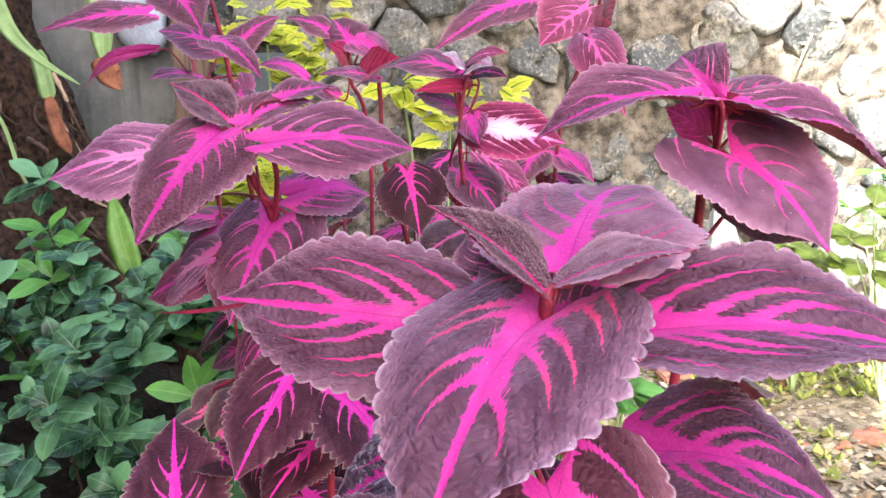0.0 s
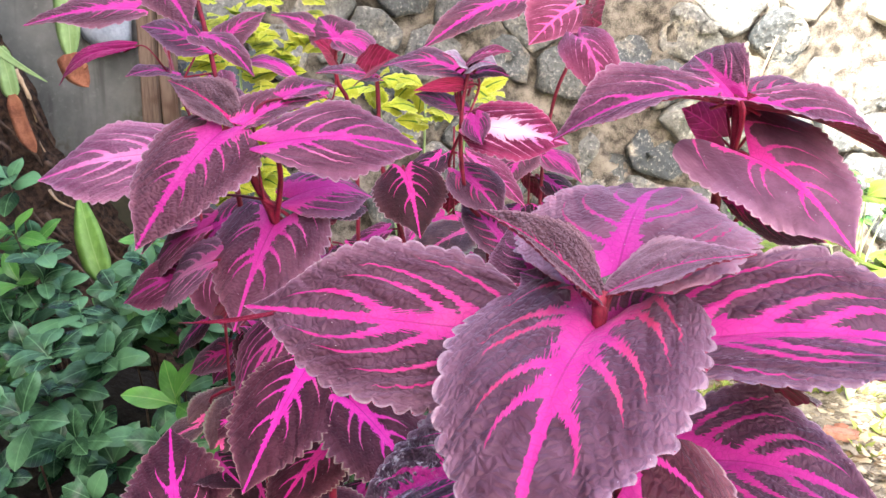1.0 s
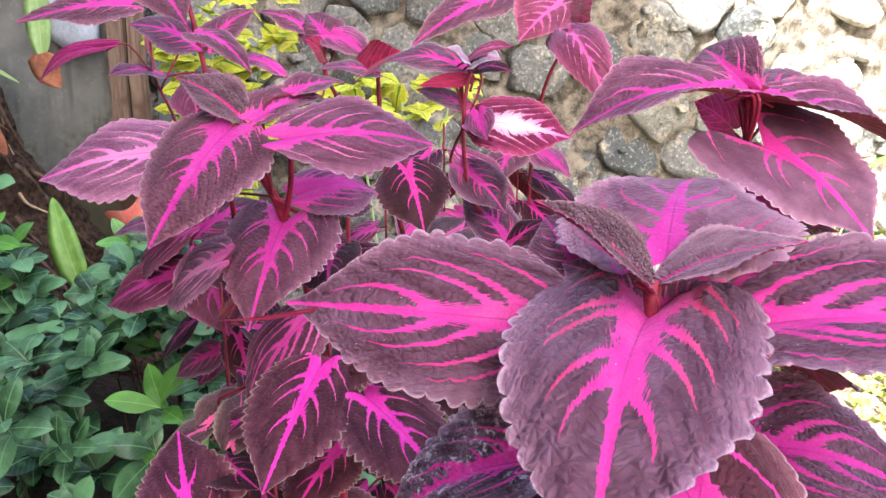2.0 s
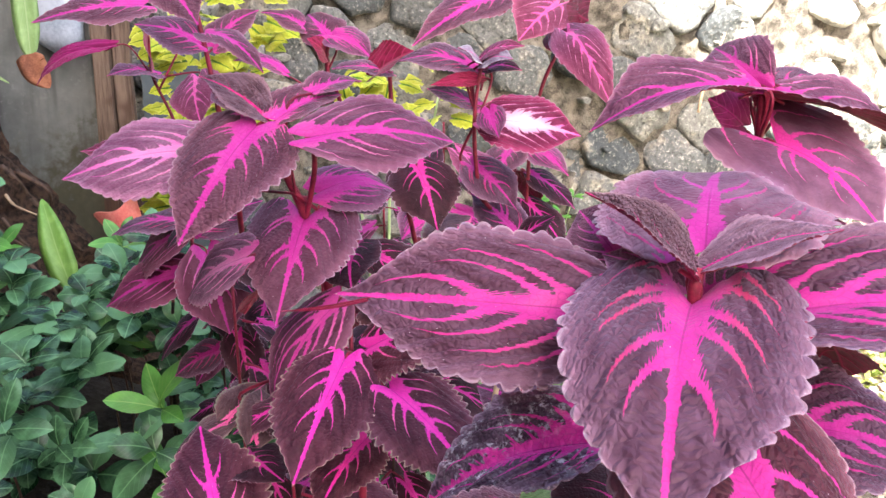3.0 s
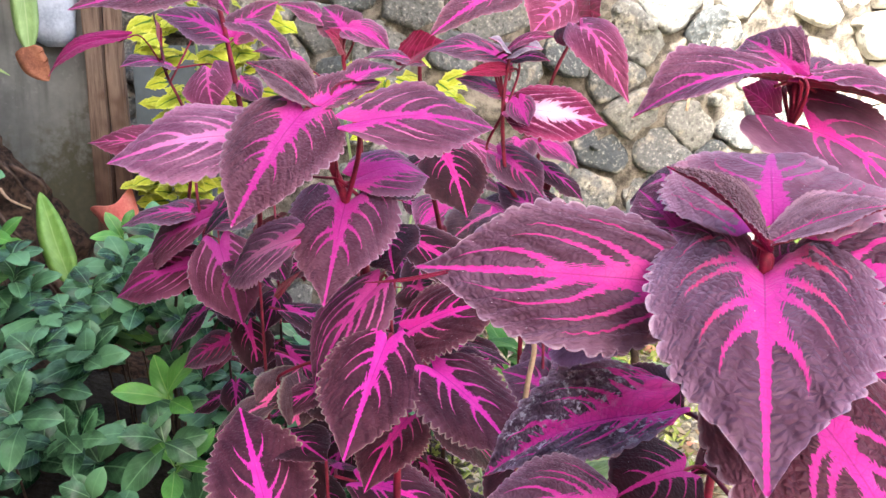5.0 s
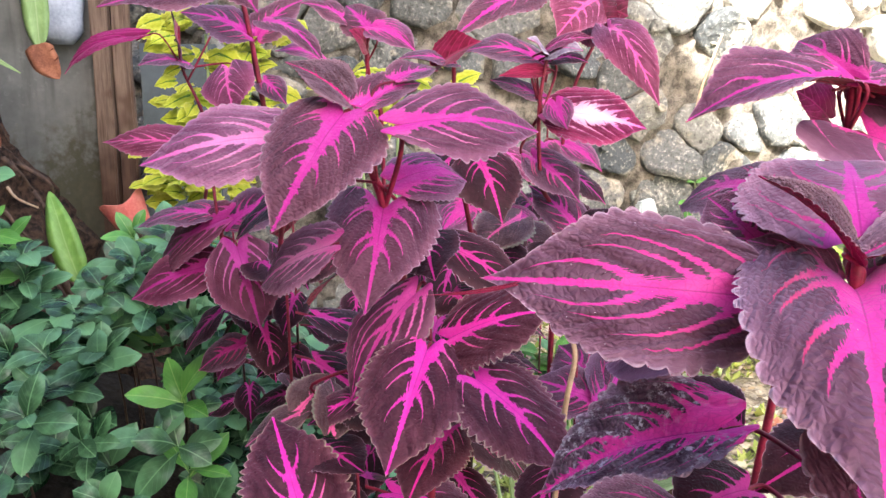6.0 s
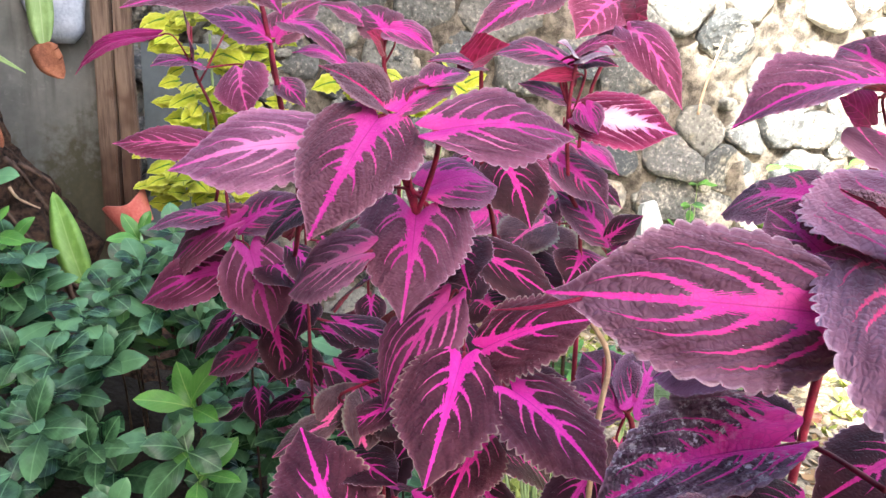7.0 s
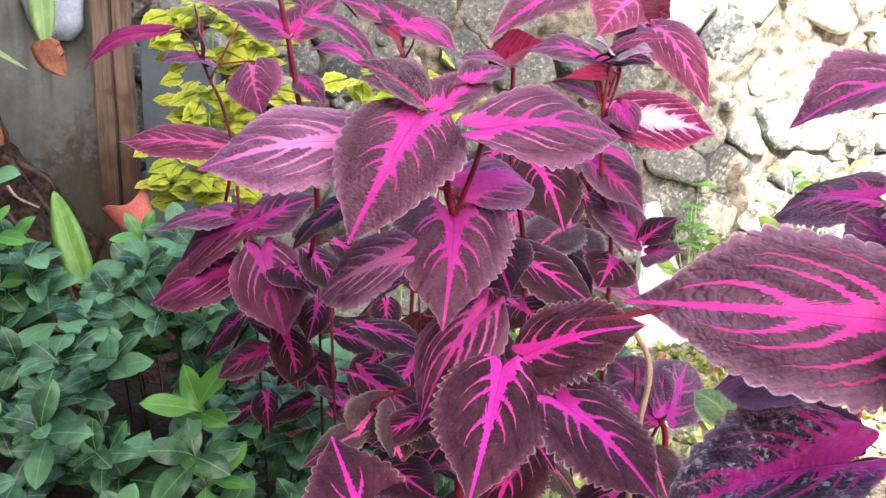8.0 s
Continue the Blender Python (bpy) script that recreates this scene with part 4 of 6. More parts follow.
leaf(pb, (-0.078, 0.652, 0.775), (-0.014, 0.634, 0.737), 0.050, (0.229, -0.663, 0.712), 0.06, 0.10, 0.10, "shade", (-0.133, 0.606, 0.830), 0)
leaf(pb, (-0.108, 0.665, 0.811), (-0.065, 0.720, 0.809), 0.050, (0.284, -0.192, 0.939), 0.06, 0.10, 0.10, "shade", (-0.133, 0.606, 0.830), 0)
leaf(pb, (-0.155, 0.660, 0.753), (-0.186, 0.699, 0.716), 0.050, (-0.619, 0.221, 0.753), 0.06, 0.10, 0.10, "shade", (-0.133, 0.606, 0.830), 0)
leaf(pb, (-0.072, 0.644, 0.738), (-0.061, 0.619, 0.728), 0.050, (-0.179, -0.440, 0.880), 0.06, 0.10, 0.10, "shade", (-0.133, 0.606, 0.830), 0)
pj = plant("slender coleus with dark heart-shaped leaves", (-0.022, 0.866))
stem(pj, [(-0.022, 0.866, 0.000), (-0.025, 0.809, 0.679), (-0.034, 0.787, 0.760), (-0.053, 0.765, 0.835), (-0.056, 0.758, 0.897), (-0.057, 0.752, 0.915)], 0.0027, 0.0019)
leaf(pj, (-0.033, 0.764, 0.831), (-0.020, 0.707, 0.783), 0.066, (-0.029, -0.651, 0.758), 0.08, 0.15, 0.04, "shade", (-0.036, 0.777, 0.808), 0)
leaf(pj, (-0.071, 0.753, 0.911), (-0.038, 0.732, 0.933), 0.040, (-0.683, -0.469, 0.560), 0.05, 0.00, 0.45, "under", (-0.036, 0.777, 0.808), 0)
leaf(pj, (-0.059, 0.752, 0.913), (-0.106, 0.730, 0.919), 0.030, (0.274, -0.338, 0.900), 0.08, 0.10, 0.10, "common", (-0.036, 0.777, 0.808), 0)
leaf(pj, (0.017, 0.751, 0.916), (-0.052, 0.763, 0.924), 0.045, (0.003, -0.509, 0.861), 0.14, 0.10, 0.10, "common", (0.021, 0.736, 0.899), 0)
leaf(pj, (-0.006, 0.817, 0.727), (0.029, 0.765, 0.706), 0.060, (-0.195, -0.469, 0.862), 0.08, 0.10, 0.10, "shade", (-0.036, 0.777, 0.808), 0)
leaf(pj, (0.027, 0.839, 0.761), (-0.027, 0.801, 0.736), 0.060, (-0.017, -0.527, 0.849), 0.08, 0.10, 0.10, "dull", (-0.036, 0.777, 0.808), 0)
leaf(pj, (0.022, 0.838, 0.750), (0.050, 0.806, 0.720), 0.060, (0.031, -0.670, 0.742), 0.08, 0.10, 0.10, "dull", (-0.036, 0.777, 0.808), 0)
pk = plant("coleus stem with pale-centred leaves, silvery curled tips", (0.021, 0.789))
stem(pk, [(0.031, 0.789, 0.000), (0.048, 0.779, 0.686), (0.020, 0.738, 0.814), (0.015, 0.732, 0.876), (0.022, 0.736, 0.924)], 0.0026, 0.0015)
leaf(pk, (0.026, 0.728, 0.874), (0.103, 0.704, 0.862), 0.062, (-0.132, -0.760, 0.636), 0.06, 0.08, 0.06, "pale", (0.017, 0.731, 0.873), 1)
leaf(pk, (0.022, 0.736, 0.925), (0.052, 0.708, 0.937), 0.022, (-0.594, -0.322, 0.737), 0.14, 0.10, 0.10, "striped", (0.017, 0.731, 0.873), 0)
leaf(pk, (0.019, 0.731, 0.922), (-0.001, 0.716, 0.935), 0.022, (0.668, -0.311, 0.676), 0.10, 0.10, 0.10, "silver", (0.017, 0.731, 0.873), 0)
leaf(pk, (0.023, 0.730, 0.920), (0.041, 0.697, 0.925), 0.024, (-0.611, -0.226, 0.759), 0.14, 0.10, 0.10, "silver", (0.017, 0.731, 0.873), 0)
leaf(pk, (0.027, 0.739, 0.916), (0.054, 0.724, 0.917), 0.024, (-0.249, -0.434, 0.866), 0.14, 0.10, 0.10, "shade", (0.017, 0.731, 0.873), 0)
leaf(pk, (0.020, 0.738, 0.908), (-0.025, 0.713, 0.904), 0.013, (0.427, -0.838, 0.341), 0.05, 0.00, 0.10, "under", (0.017, 0.731, 0.873), 0)
leaf(pk, (0.016, 0.753, 0.832), (0.051, 0.719, 0.796), 0.050, (0.089, -0.678, 0.730), 0.08, 0.10, 0.10, "common", (0.017, 0.731, 0.873), 0)
leaf(pk, (0.058, 0.742, 0.766), (0.018, 0.768, 0.806), 0.050, (0.137, -0.766, 0.628), 0.06, 0.10, 0.10, "common", (0.017, 0.731, 0.873), 0)
leaf(pk, (0.059, 0.732, 0.768), (0.088, 0.732, 0.788), 0.030, (-0.492, -0.493, 0.718), 0.06, 0.10, 0.10, "shade", (0.017, 0.731, 0.873), 0)
leaf(pk, (0.061, 0.729, 0.756), (0.082, 0.707, 0.763), 0.040, (-0.505, -0.187, 0.843), 0.06, 0.10, 0.10, "common", (0.017, 0.731, 0.873), 0)
leaf(pk, (0.040, 0.752, 0.746), (0.020, 0.730, 0.727), 0.050, (0.051, -0.694, 0.718), 0.06, 0.10, 0.10, "shade", (0.017, 0.731, 0.873), 0)
leaf(pk, (0.018, 0.744, 0.886), (-0.024, 0.754, 0.901), 0.036, (0.187, -0.479, 0.858), 0.06, 0.10, 0.10, "common", (0.017, 0.731, 0.873), 0)
leaf(pk, (0.026, 0.721, 0.883), (0.030, 0.695, 0.861), 0.026, (-0.395, -0.628, 0.671), 0.06, 0.10, 0.10, "magenta", (0.017, 0.731, 0.873), 0)
pt = plant("tall coleus stem with red undersides and striped leaves", (0.168, 1.212))
stem(pt, [(0.168, 1.212, 0.000), (0.152, 1.145, 0.687), (0.163, 1.132, 0.872), (0.196, 1.125, 0.962), (0.205, 1.121, 1.042)], 0.0029, 0.0022)
leaf(pt, (0.172, 1.020, 0.957), (0.195, 0.905, 0.876), 0.062, (-0.300, -0.560, 0.770), 0.20, 0.16, 0.00, "striped", (0.197, 1.124, 0.959), 0)
leaf(pt, (0.190, 1.130, 0.980), (0.193, 1.039, 0.946), 0.070, (-0.861, -0.200, 0.467), 0.05, 0.00, 0.10, "under", (0.197, 1.124, 0.959), 0)
leaf(pt, (0.190, 1.135, 1.002), (0.119, 1.053, 0.954), 0.090, (0.148, -0.591, 0.793), 0.05, 0.00, 0.10, "striped", (0.197, 1.124, 0.959), 0)
leaf(pt, (0.205, 1.131, 0.995), (0.203, 1.044, 0.976), 0.070, (-0.868, -0.089, 0.488), 0.05, 0.00, 0.10, "under", (0.197, 1.124, 0.959), 0)
leaf(pt, (0.117, 1.170, 1.013), (-0.012, 1.067, 0.949), 0.070, (0.067, -0.585, 0.808), 0.06, 0.10, 0.10, "spine", (0.197, 1.124, 0.959), 0)
pp = plant("small-leaved coleus stem against the stones", (-0.114, 1.105))
stem(pp, [(-0.114, 1.105, 0.000), (-0.094, 1.098, 0.764), (-0.116, 1.061, 0.913), (-0.114, 1.058, 0.947)], 0.0032, 0.0022)
leaf(pp, (-0.139, 1.076, 0.965), (-0.195, 1.080, 0.987), 0.048, (0.290, -0.520, 0.804), 0.10, 0.10, 0.08, "spine", (-0.116, 1.062, 0.916), 0)
leaf(pp, (-0.110, 1.060, 0.957), (-0.063, 1.005, 0.930), 0.046, (-0.210, -0.569, 0.795), 0.10, 0.10, 0.08, "magenta", (-0.116, 1.062, 0.916), 0)
leaf(pp, (-0.110, 1.058, 0.951), (-0.140, 1.102, 0.986), 0.058, (-0.144, -0.679, 0.720), 0.10, 0.10, 0.08, "spine", (-0.116, 1.062, 0.916), 0)
leaf(pp, (-0.118, 1.056, 0.933), (-0.138, 1.032, 0.953), 0.032, (0.837, -0.502, 0.216), 0.10, 0.00, 0.08, "under", (-0.116, 1.062, 0.916), 0)
leaf(pp, (-0.168, 1.028, 0.913), (-0.223, 1.020, 0.929), 0.036, (0.309, -0.459, 0.833), 0.16, 0.10, 0.08, "magenta", (-0.134, 1.028, 0.890), 0)
leaf(pp, (-0.131, 1.059, 0.890), (-0.164, 1.065, 0.896), 0.035, (0.048, -0.519, 0.853), 0.10, 0.10, 0.08, "common", (-0.116, 1.062, 0.916), 0)
pg = plant("leggy coleus with a bare red stem and purple leaves", (-0.300, 1.550))
stem(pg, [(-0.300, 1.550, 0.000), (-0.280, 1.450, 0.400), (-0.219, 0.978, 0.737), (-0.236, 0.969, 0.875), (-0.248, 0.967, 0.952), (-0.258, 0.968, 0.997)], 0.0034, 0.0026)
leaf(pg, (-0.267, 0.783, 0.971), (-0.348, 0.744, 0.955), 0.056, (0.084, -0.515, 0.853), 0.06, 0.10, 0.06, "spine", (-0.277, 0.926, 0.948), 0)
leaf(pg, (-0.269, 0.856, 1.002), (-0.226, 0.806, 0.959), 0.060, (0.003, -0.656, 0.755), 0.06, 0.10, 0.06, "spine", (-0.246, 0.964, 0.941), 0)
leaf(pg, (-0.251, 0.966, 0.944), (-0.317, 0.960, 0.965), 0.060, (0.287, -0.622, 0.729), 0.12, 0.10, 0.06, "common", (-0.246, 0.964, 0.941), 0)
leaf(pg, (-0.222, 0.819, 0.948), (-0.168, 0.791, 0.914), 0.045, (0.293, -0.447, 0.845), 0.16, 0.10, 0.06, "spine", (-0.246, 0.964, 0.941), 0)
leaf(pg, (-0.240, 0.984, 0.942), (-0.191, 1.006, 0.985), 0.060, (-0.287, -0.684, 0.671), 0.10, 0.10, 0.06, "spine", (-0.246, 0.964, 0.941), 0)
leaf(pg, (-0.234, 0.973, 0.895), (-0.209, 0.943, 0.871), 0.032, (-0.083, -0.673, 0.735), 0.10, 0.10, 0.06, "common", (-0.246, 0.964, 0.941), 0)
pi = plant("thin coleus stem with curled magenta leaves", (-0.460, 1.660))
stem(pi, [(-0.460, 1.660, 0.000), (-0.440, 1.600, 0.400), (-0.336, 1.237, 0.745), (-0.337, 1.246, 0.837), (-0.363, 1.245, 0.908), (-0.363, 1.236, 0.963)], 0.0032, 0.0017)
stem(pi, [(-0.355, 1.240, 0.890), (-0.315, 1.250, 0.965)], 0.0016, 0.0013)
leaf(pi, (-0.405, 1.190, 0.945), (-0.513, 1.213, 0.900), 0.030, (0.094, -0.716, 0.692), 0.14, 0.05, 0.15, "blush", (-0.363, 1.245, 0.906), 0)
leaf(pi, (-0.364, 1.247, 0.915), (-0.369, 1.222, 0.986), 0.060, (0.984, 0.136, 0.117), 0.00, 0.05, 0.10, "under", (-0.363, 1.245, 0.906), 0)
leaf(pi, (-0.357, 1.245, 0.910), (-0.408, 1.181, 0.912), 0.045, (0.339, -0.253, 0.906), 0.10, 0.10, 0.10, "common", (-0.363, 1.245, 0.906), 0)
leaf(pi, (-0.296, 1.213, 0.907), (-0.281, 1.116, 0.849), 0.075, (-0.350, -0.519, 0.780), 0.08, 0.12, 0.05, "striped", (-0.363, 1.245, 0.906), 0)
leaf(pi, (-0.342, 1.279, 0.794), (-0.500, 1.337, 0.800), 0.070, (-0.196, -0.613, 0.766), 0.06, 0.10, 0.05, "striped", (-0.363, 1.245, 0.906), 0)
pe = plant("low coleus with maroon leaves and pink ribs", (-0.400, 1.620))
stem(pe, [(-0.400, 1.620, 0.000), (-0.380, 1.550, 0.350), (-0.321, 1.391, 0.512), (-0.304, 1.177, 0.639), (-0.316, 1.175, 0.716), (-0.320, 1.184, 0.753)], 0.0032, 0.0021)
leaf(pe, (-0.305, 1.161, 0.707), (-0.423, 1.263, 0.616), 0.098, (-0.520, -0.520, 0.680), 0.06, 0.10, 0.05, "ribbed", (-0.312, 1.168, 0.684), 0)
leaf(pe, (-0.322, 1.171, 0.642), (-0.446, 1.210, 0.587), 0.092, (-0.300, -0.640, 0.710), 0.06, 0.10, 0.05, "ribbed", (-0.312, 1.168, 0.684), 0)
leaf(pe, (-0.289, 1.151, 0.672), (-0.258, 1.113, 0.568), 0.105, (0.150, -0.850, 0.500), 0.08, 0.12, 0.05, "ribbed", (-0.312, 1.168, 0.684), 0)
leaf(pe, (-0.297, 1.169, 0.702), (-0.215, 1.185, 0.741), 0.070, (-0.194, -0.693, 0.694), 0.08, 0.10, 0.05, "common", (-0.312, 1.168, 0.684), 0)
leaf(pe, (-0.318, 1.195, 0.709), (-0.434, 1.229, 0.686), 0.070, (-0.267, -0.278, 0.923), 0.10, 0.10, 0.05, "common", (-0.312, 1.168, 0.684), 0)
leaf(pe, (-0.228, 1.052, 0.692), (-0.192, 1.035, 0.640), 0.070, (0.632, -0.492, 0.599), 0.08, 0.10, 0.05, "shade", (-0.312, 1.168, 0.684), 0)
leaf(pe, (-0.262, 1.153, 0.652), (-0.219, 1.079, 0.632), 0.070, (-0.037, -0.278, 0.960), 0.08, 0.10, 0.05, "shade", (-0.312, 1.168, 0.684), 0)
leaf(pe, (-0.293, 1.230, 0.507), (-0.361, 1.232, 0.468), 0.065, (-0.429, -0.558, 0.710), 0.08, 0.10, 0.05, "common", (-0.312, 1.168, 0.684), 0)
leaf(pe, (-0.262, 1.210, 0.536), (-0.243, 1.172, 0.468), 0.065, (0.295, -0.793, 0.533), 0.08, 0.10, 0.05, "shade", (-0.312, 1.168, 0.684), 0)
leaf(pe, (-0.231, 1.219, 0.502), (-0.198, 1.183, 0.459), 0.060, (0.251, -0.645, 0.722), 0.08, 0.10, 0.05, "shade", (-0.312, 1.168, 0.684), 0)
leaf(pe, (-0.327, 1.245, 0.552), (-0.381, 1.241, 0.491), 0.070, (-0.695, -0.315, 0.647), 0.08, 0.10, 0.05, "shade", (-0.312, 1.168, 0.684), 0)
leaf(pe, (-0.315, 1.244, 0.556), (-0.252, 1.281, 0.535), 0.070, (0.366, -0.085, 0.927), 0.08, 0.10, 0.05, "shade", (-0.312, 1.168, 0.684), 0)
pc = plant("low coleus crown with toothed maroon leaves", (-0.092, 0.635))
stem(pc, [(-0.092, 0.655, 0.000), (-0.092, 0.635, 0.450), (-0.090, 0.608, 0.656), (-0.097, 0.590, 0.714)], 0.0040, 0.0026)
leaf(pc, (-0.101, 0.571, 0.717), (-0.136, 0.498, 0.662), 0.076, (-0.090, -0.577, 0.812), 0.06, 0.10, 0.04, "deep", (-0.096, 0.590, 0.714), 1)
leaf(pc, (-0.084, 0.580, 0.721), (-0.015, 0.544, 0.752), 0.070, (-0.548, -0.442, 0.710), 0.06, 0.10, 0.04, "deep", (-0.096, 0.590, 0.714), 1)
leaf(pc, (-0.106, 0.604, 0.748), (-0.155, 0.579, 0.677), 0.058, (-0.442, -0.691, 0.572), 0.10, 0.16, 0.00, "streaked", (-0.096, 0.590, 0.714), 1)
leaf(pc, (-0.071, 0.546, 0.703), (-0.020, 0.493, 0.658), 0.072, (0.130, -0.577, 0.806), 0.06, 0.10, 0.04, "deep", (-0.096, 0.590, 0.714), 1)
leaf(pc, (-0.087, 0.563, 0.660), (-0.122, 0.510, 0.633), 0.050, (-0.064, -0.418, 0.906), 0.06, 0.10, 0.04, "deep", (-0.096, 0.590, 0.714), 0)
leaf(pc, (-0.071, 0.592, 0.692), (-0.049, 0.548, 0.697), 0.050, (-0.198, 0.009, 0.980), 0.06, 0.10, 0.04, "shade", (-0.096, 0.590, 0.714), 0)
leaf(pc, (-0.100, 0.592, 0.718), (-0.107, 0.605, 0.726), 0.020, (0.070, -0.485, 0.872), 0.06, 0.10, 0.14, "young", (-0.096, 0.590, 0.714), 0)
leaf(pc, (-0.095, 0.585, 0.716), (-0.108, 0.572, 0.715), 0.018, (0.107, -0.140, 0.984), 0.06, 0.10, 0.14, "young", (-0.096, 0.590, 0.714), 0)
leaf(pc, (-0.185, 0.529, 0.602), (-0.212, 0.616, 0.654), 0.075, (-0.024, -0.517, 0.856), 0.04, 0.06, 0.04, "deep", (-0.168, 0.523, 0.589), 1)
leaf(pc, (-0.190, 0.623, 0.652), (-0.235, 0.625, 0.627), 0.034, (-0.457, -0.404, 0.792), 0.06, 0.10, 0.04, "dull", (-0.096, 0.590, 0.714), 0)
leaf(pc, (-0.192, 0.624, 0.654), (-0.165, 0.654, 0.671), 0.040, (0.085, -0.543, 0.836), 0.06, 0.10, 0.04, "dull", (-0.096, 0.590, 0.714), 0)
leaf(pc, (-0.145, 0.600, 0.673), (-0.186, 0.602, 0.651), 0.034, (-0.446, -0.403, 0.799), 0.06, 0.10, 0.04, "deep", (-0.096, 0.590, 0.714), 0)
leaf(pc, (-0.176, 0.597, 0.636), (-0.146, 0.560, 0.632), 0.050, (-0.088, -0.166, 0.982), 0.06, 0.10, 0.04, "shade", (-0.096, 0.590, 0.714), 0)
leaf(pc, (-0.158, 0.620, 0.663), (-0.130, 0.612, 0.643), 0.050, (0.467, -0.327, 0.821), 0.06, 0.10, 0.04, "shade", (-0.096, 0.590, 0.714), 0)
pq = plant("young coleus with pinkish leaves low in the gap", (0.083, 0.743))
stem(pq, [(0.083, 0.743, 0.000), (0.083, 0.707, 0.527), (0.071, 0.698, 0.618)], 0.0032, 0.0026)
leaf(pq, (0.064, 0.700, 0.620), (0.018, 0.730, 0.631), 0.060, (-0.141, -0.506, 0.851), 0.06, 0.10, 0.04, "common", (0.071, 0.698, 0.616), 0)
leaf(pq, (0.076, 0.698, 0.621), (0.133, 0.776, 0.642), 0.060, (0.295, -0.445, 0.845), 0.06, 0.10, 0.04, "common", (0.071, 0.698, 0.616), 0)
leaf(pq, (0.071, 0.710, 0.624), (0.057, 0.789, 0.643), 0.060, (-0.457, -0.288, 0.841), 0.06, 0.10, 0.04, "common", (0.071, 0.698, 0.616), 0)
leaf(pq, (0.064, 0.693, 0.589), (0.061, 0.647, 0.567), 0.050, (-0.201, -0.422, 0.884), 0.06, 0.10, 0.04, "dull", (0.071, 0.698, 0.616), 0)
leaf(pq, (0.080, 0.602, 0.661), (0.064, 0.628, 0.672), 0.035, (-0.268, -0.509, 0.818), 0.06, 0.10, 0.04, "green", (0.071, 0.698, 0.616), 0)
leaf(pq, (0.088, 0.485, 0.841), (0.067, 0.551, 0.820), 0.055, (-0.618, 0.046, 0.785), 0.10, 0.10, 0.04, "common", (0.157, 0.559, 0.804), 0)
pf0 = plant("leafy coleus stem low in the bed", (-0.200, 0.800))
stem(pf0, [(-0.211, 0.830, 0.000), (-0.200, 0.800, 0.300), (-0.208, 0.800, 0.720)], 0.0019, 0.0014)
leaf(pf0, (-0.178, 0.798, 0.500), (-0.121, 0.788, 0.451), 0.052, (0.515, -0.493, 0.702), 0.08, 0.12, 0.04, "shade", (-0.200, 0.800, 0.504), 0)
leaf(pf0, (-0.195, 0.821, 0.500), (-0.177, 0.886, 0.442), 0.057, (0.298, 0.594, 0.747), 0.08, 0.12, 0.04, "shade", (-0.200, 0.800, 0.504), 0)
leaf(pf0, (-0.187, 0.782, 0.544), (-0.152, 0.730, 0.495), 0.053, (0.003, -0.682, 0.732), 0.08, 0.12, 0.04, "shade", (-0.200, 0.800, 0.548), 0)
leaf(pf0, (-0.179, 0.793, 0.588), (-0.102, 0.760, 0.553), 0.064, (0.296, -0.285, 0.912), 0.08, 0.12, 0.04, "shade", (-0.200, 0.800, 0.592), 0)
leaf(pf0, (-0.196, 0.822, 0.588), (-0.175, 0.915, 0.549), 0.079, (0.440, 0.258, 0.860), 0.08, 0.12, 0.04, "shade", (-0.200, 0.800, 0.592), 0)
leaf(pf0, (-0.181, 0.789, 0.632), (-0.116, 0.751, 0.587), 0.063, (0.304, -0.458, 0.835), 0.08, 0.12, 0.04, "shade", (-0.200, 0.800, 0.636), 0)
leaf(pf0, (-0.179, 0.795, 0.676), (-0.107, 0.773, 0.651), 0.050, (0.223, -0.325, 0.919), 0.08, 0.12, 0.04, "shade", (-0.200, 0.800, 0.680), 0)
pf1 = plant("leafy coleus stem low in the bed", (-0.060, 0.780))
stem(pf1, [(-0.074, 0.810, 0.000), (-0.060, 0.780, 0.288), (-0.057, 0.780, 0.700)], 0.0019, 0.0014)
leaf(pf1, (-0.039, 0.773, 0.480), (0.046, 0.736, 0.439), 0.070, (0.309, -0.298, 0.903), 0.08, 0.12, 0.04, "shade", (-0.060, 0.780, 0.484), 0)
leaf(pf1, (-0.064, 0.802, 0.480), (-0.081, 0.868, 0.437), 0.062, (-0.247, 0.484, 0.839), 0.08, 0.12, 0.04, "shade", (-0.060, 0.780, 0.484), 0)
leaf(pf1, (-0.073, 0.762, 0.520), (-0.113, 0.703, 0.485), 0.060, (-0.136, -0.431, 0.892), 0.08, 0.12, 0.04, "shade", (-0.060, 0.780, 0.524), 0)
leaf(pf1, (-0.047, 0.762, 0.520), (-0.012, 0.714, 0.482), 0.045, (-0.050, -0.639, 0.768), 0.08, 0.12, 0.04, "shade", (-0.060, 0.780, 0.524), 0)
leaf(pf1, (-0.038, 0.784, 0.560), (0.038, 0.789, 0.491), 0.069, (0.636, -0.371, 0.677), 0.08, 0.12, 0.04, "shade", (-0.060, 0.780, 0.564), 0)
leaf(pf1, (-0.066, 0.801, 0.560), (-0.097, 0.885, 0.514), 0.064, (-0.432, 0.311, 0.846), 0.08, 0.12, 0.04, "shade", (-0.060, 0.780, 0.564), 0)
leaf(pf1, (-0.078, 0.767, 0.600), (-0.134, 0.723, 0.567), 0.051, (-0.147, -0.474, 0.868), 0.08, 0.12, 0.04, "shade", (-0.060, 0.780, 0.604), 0)
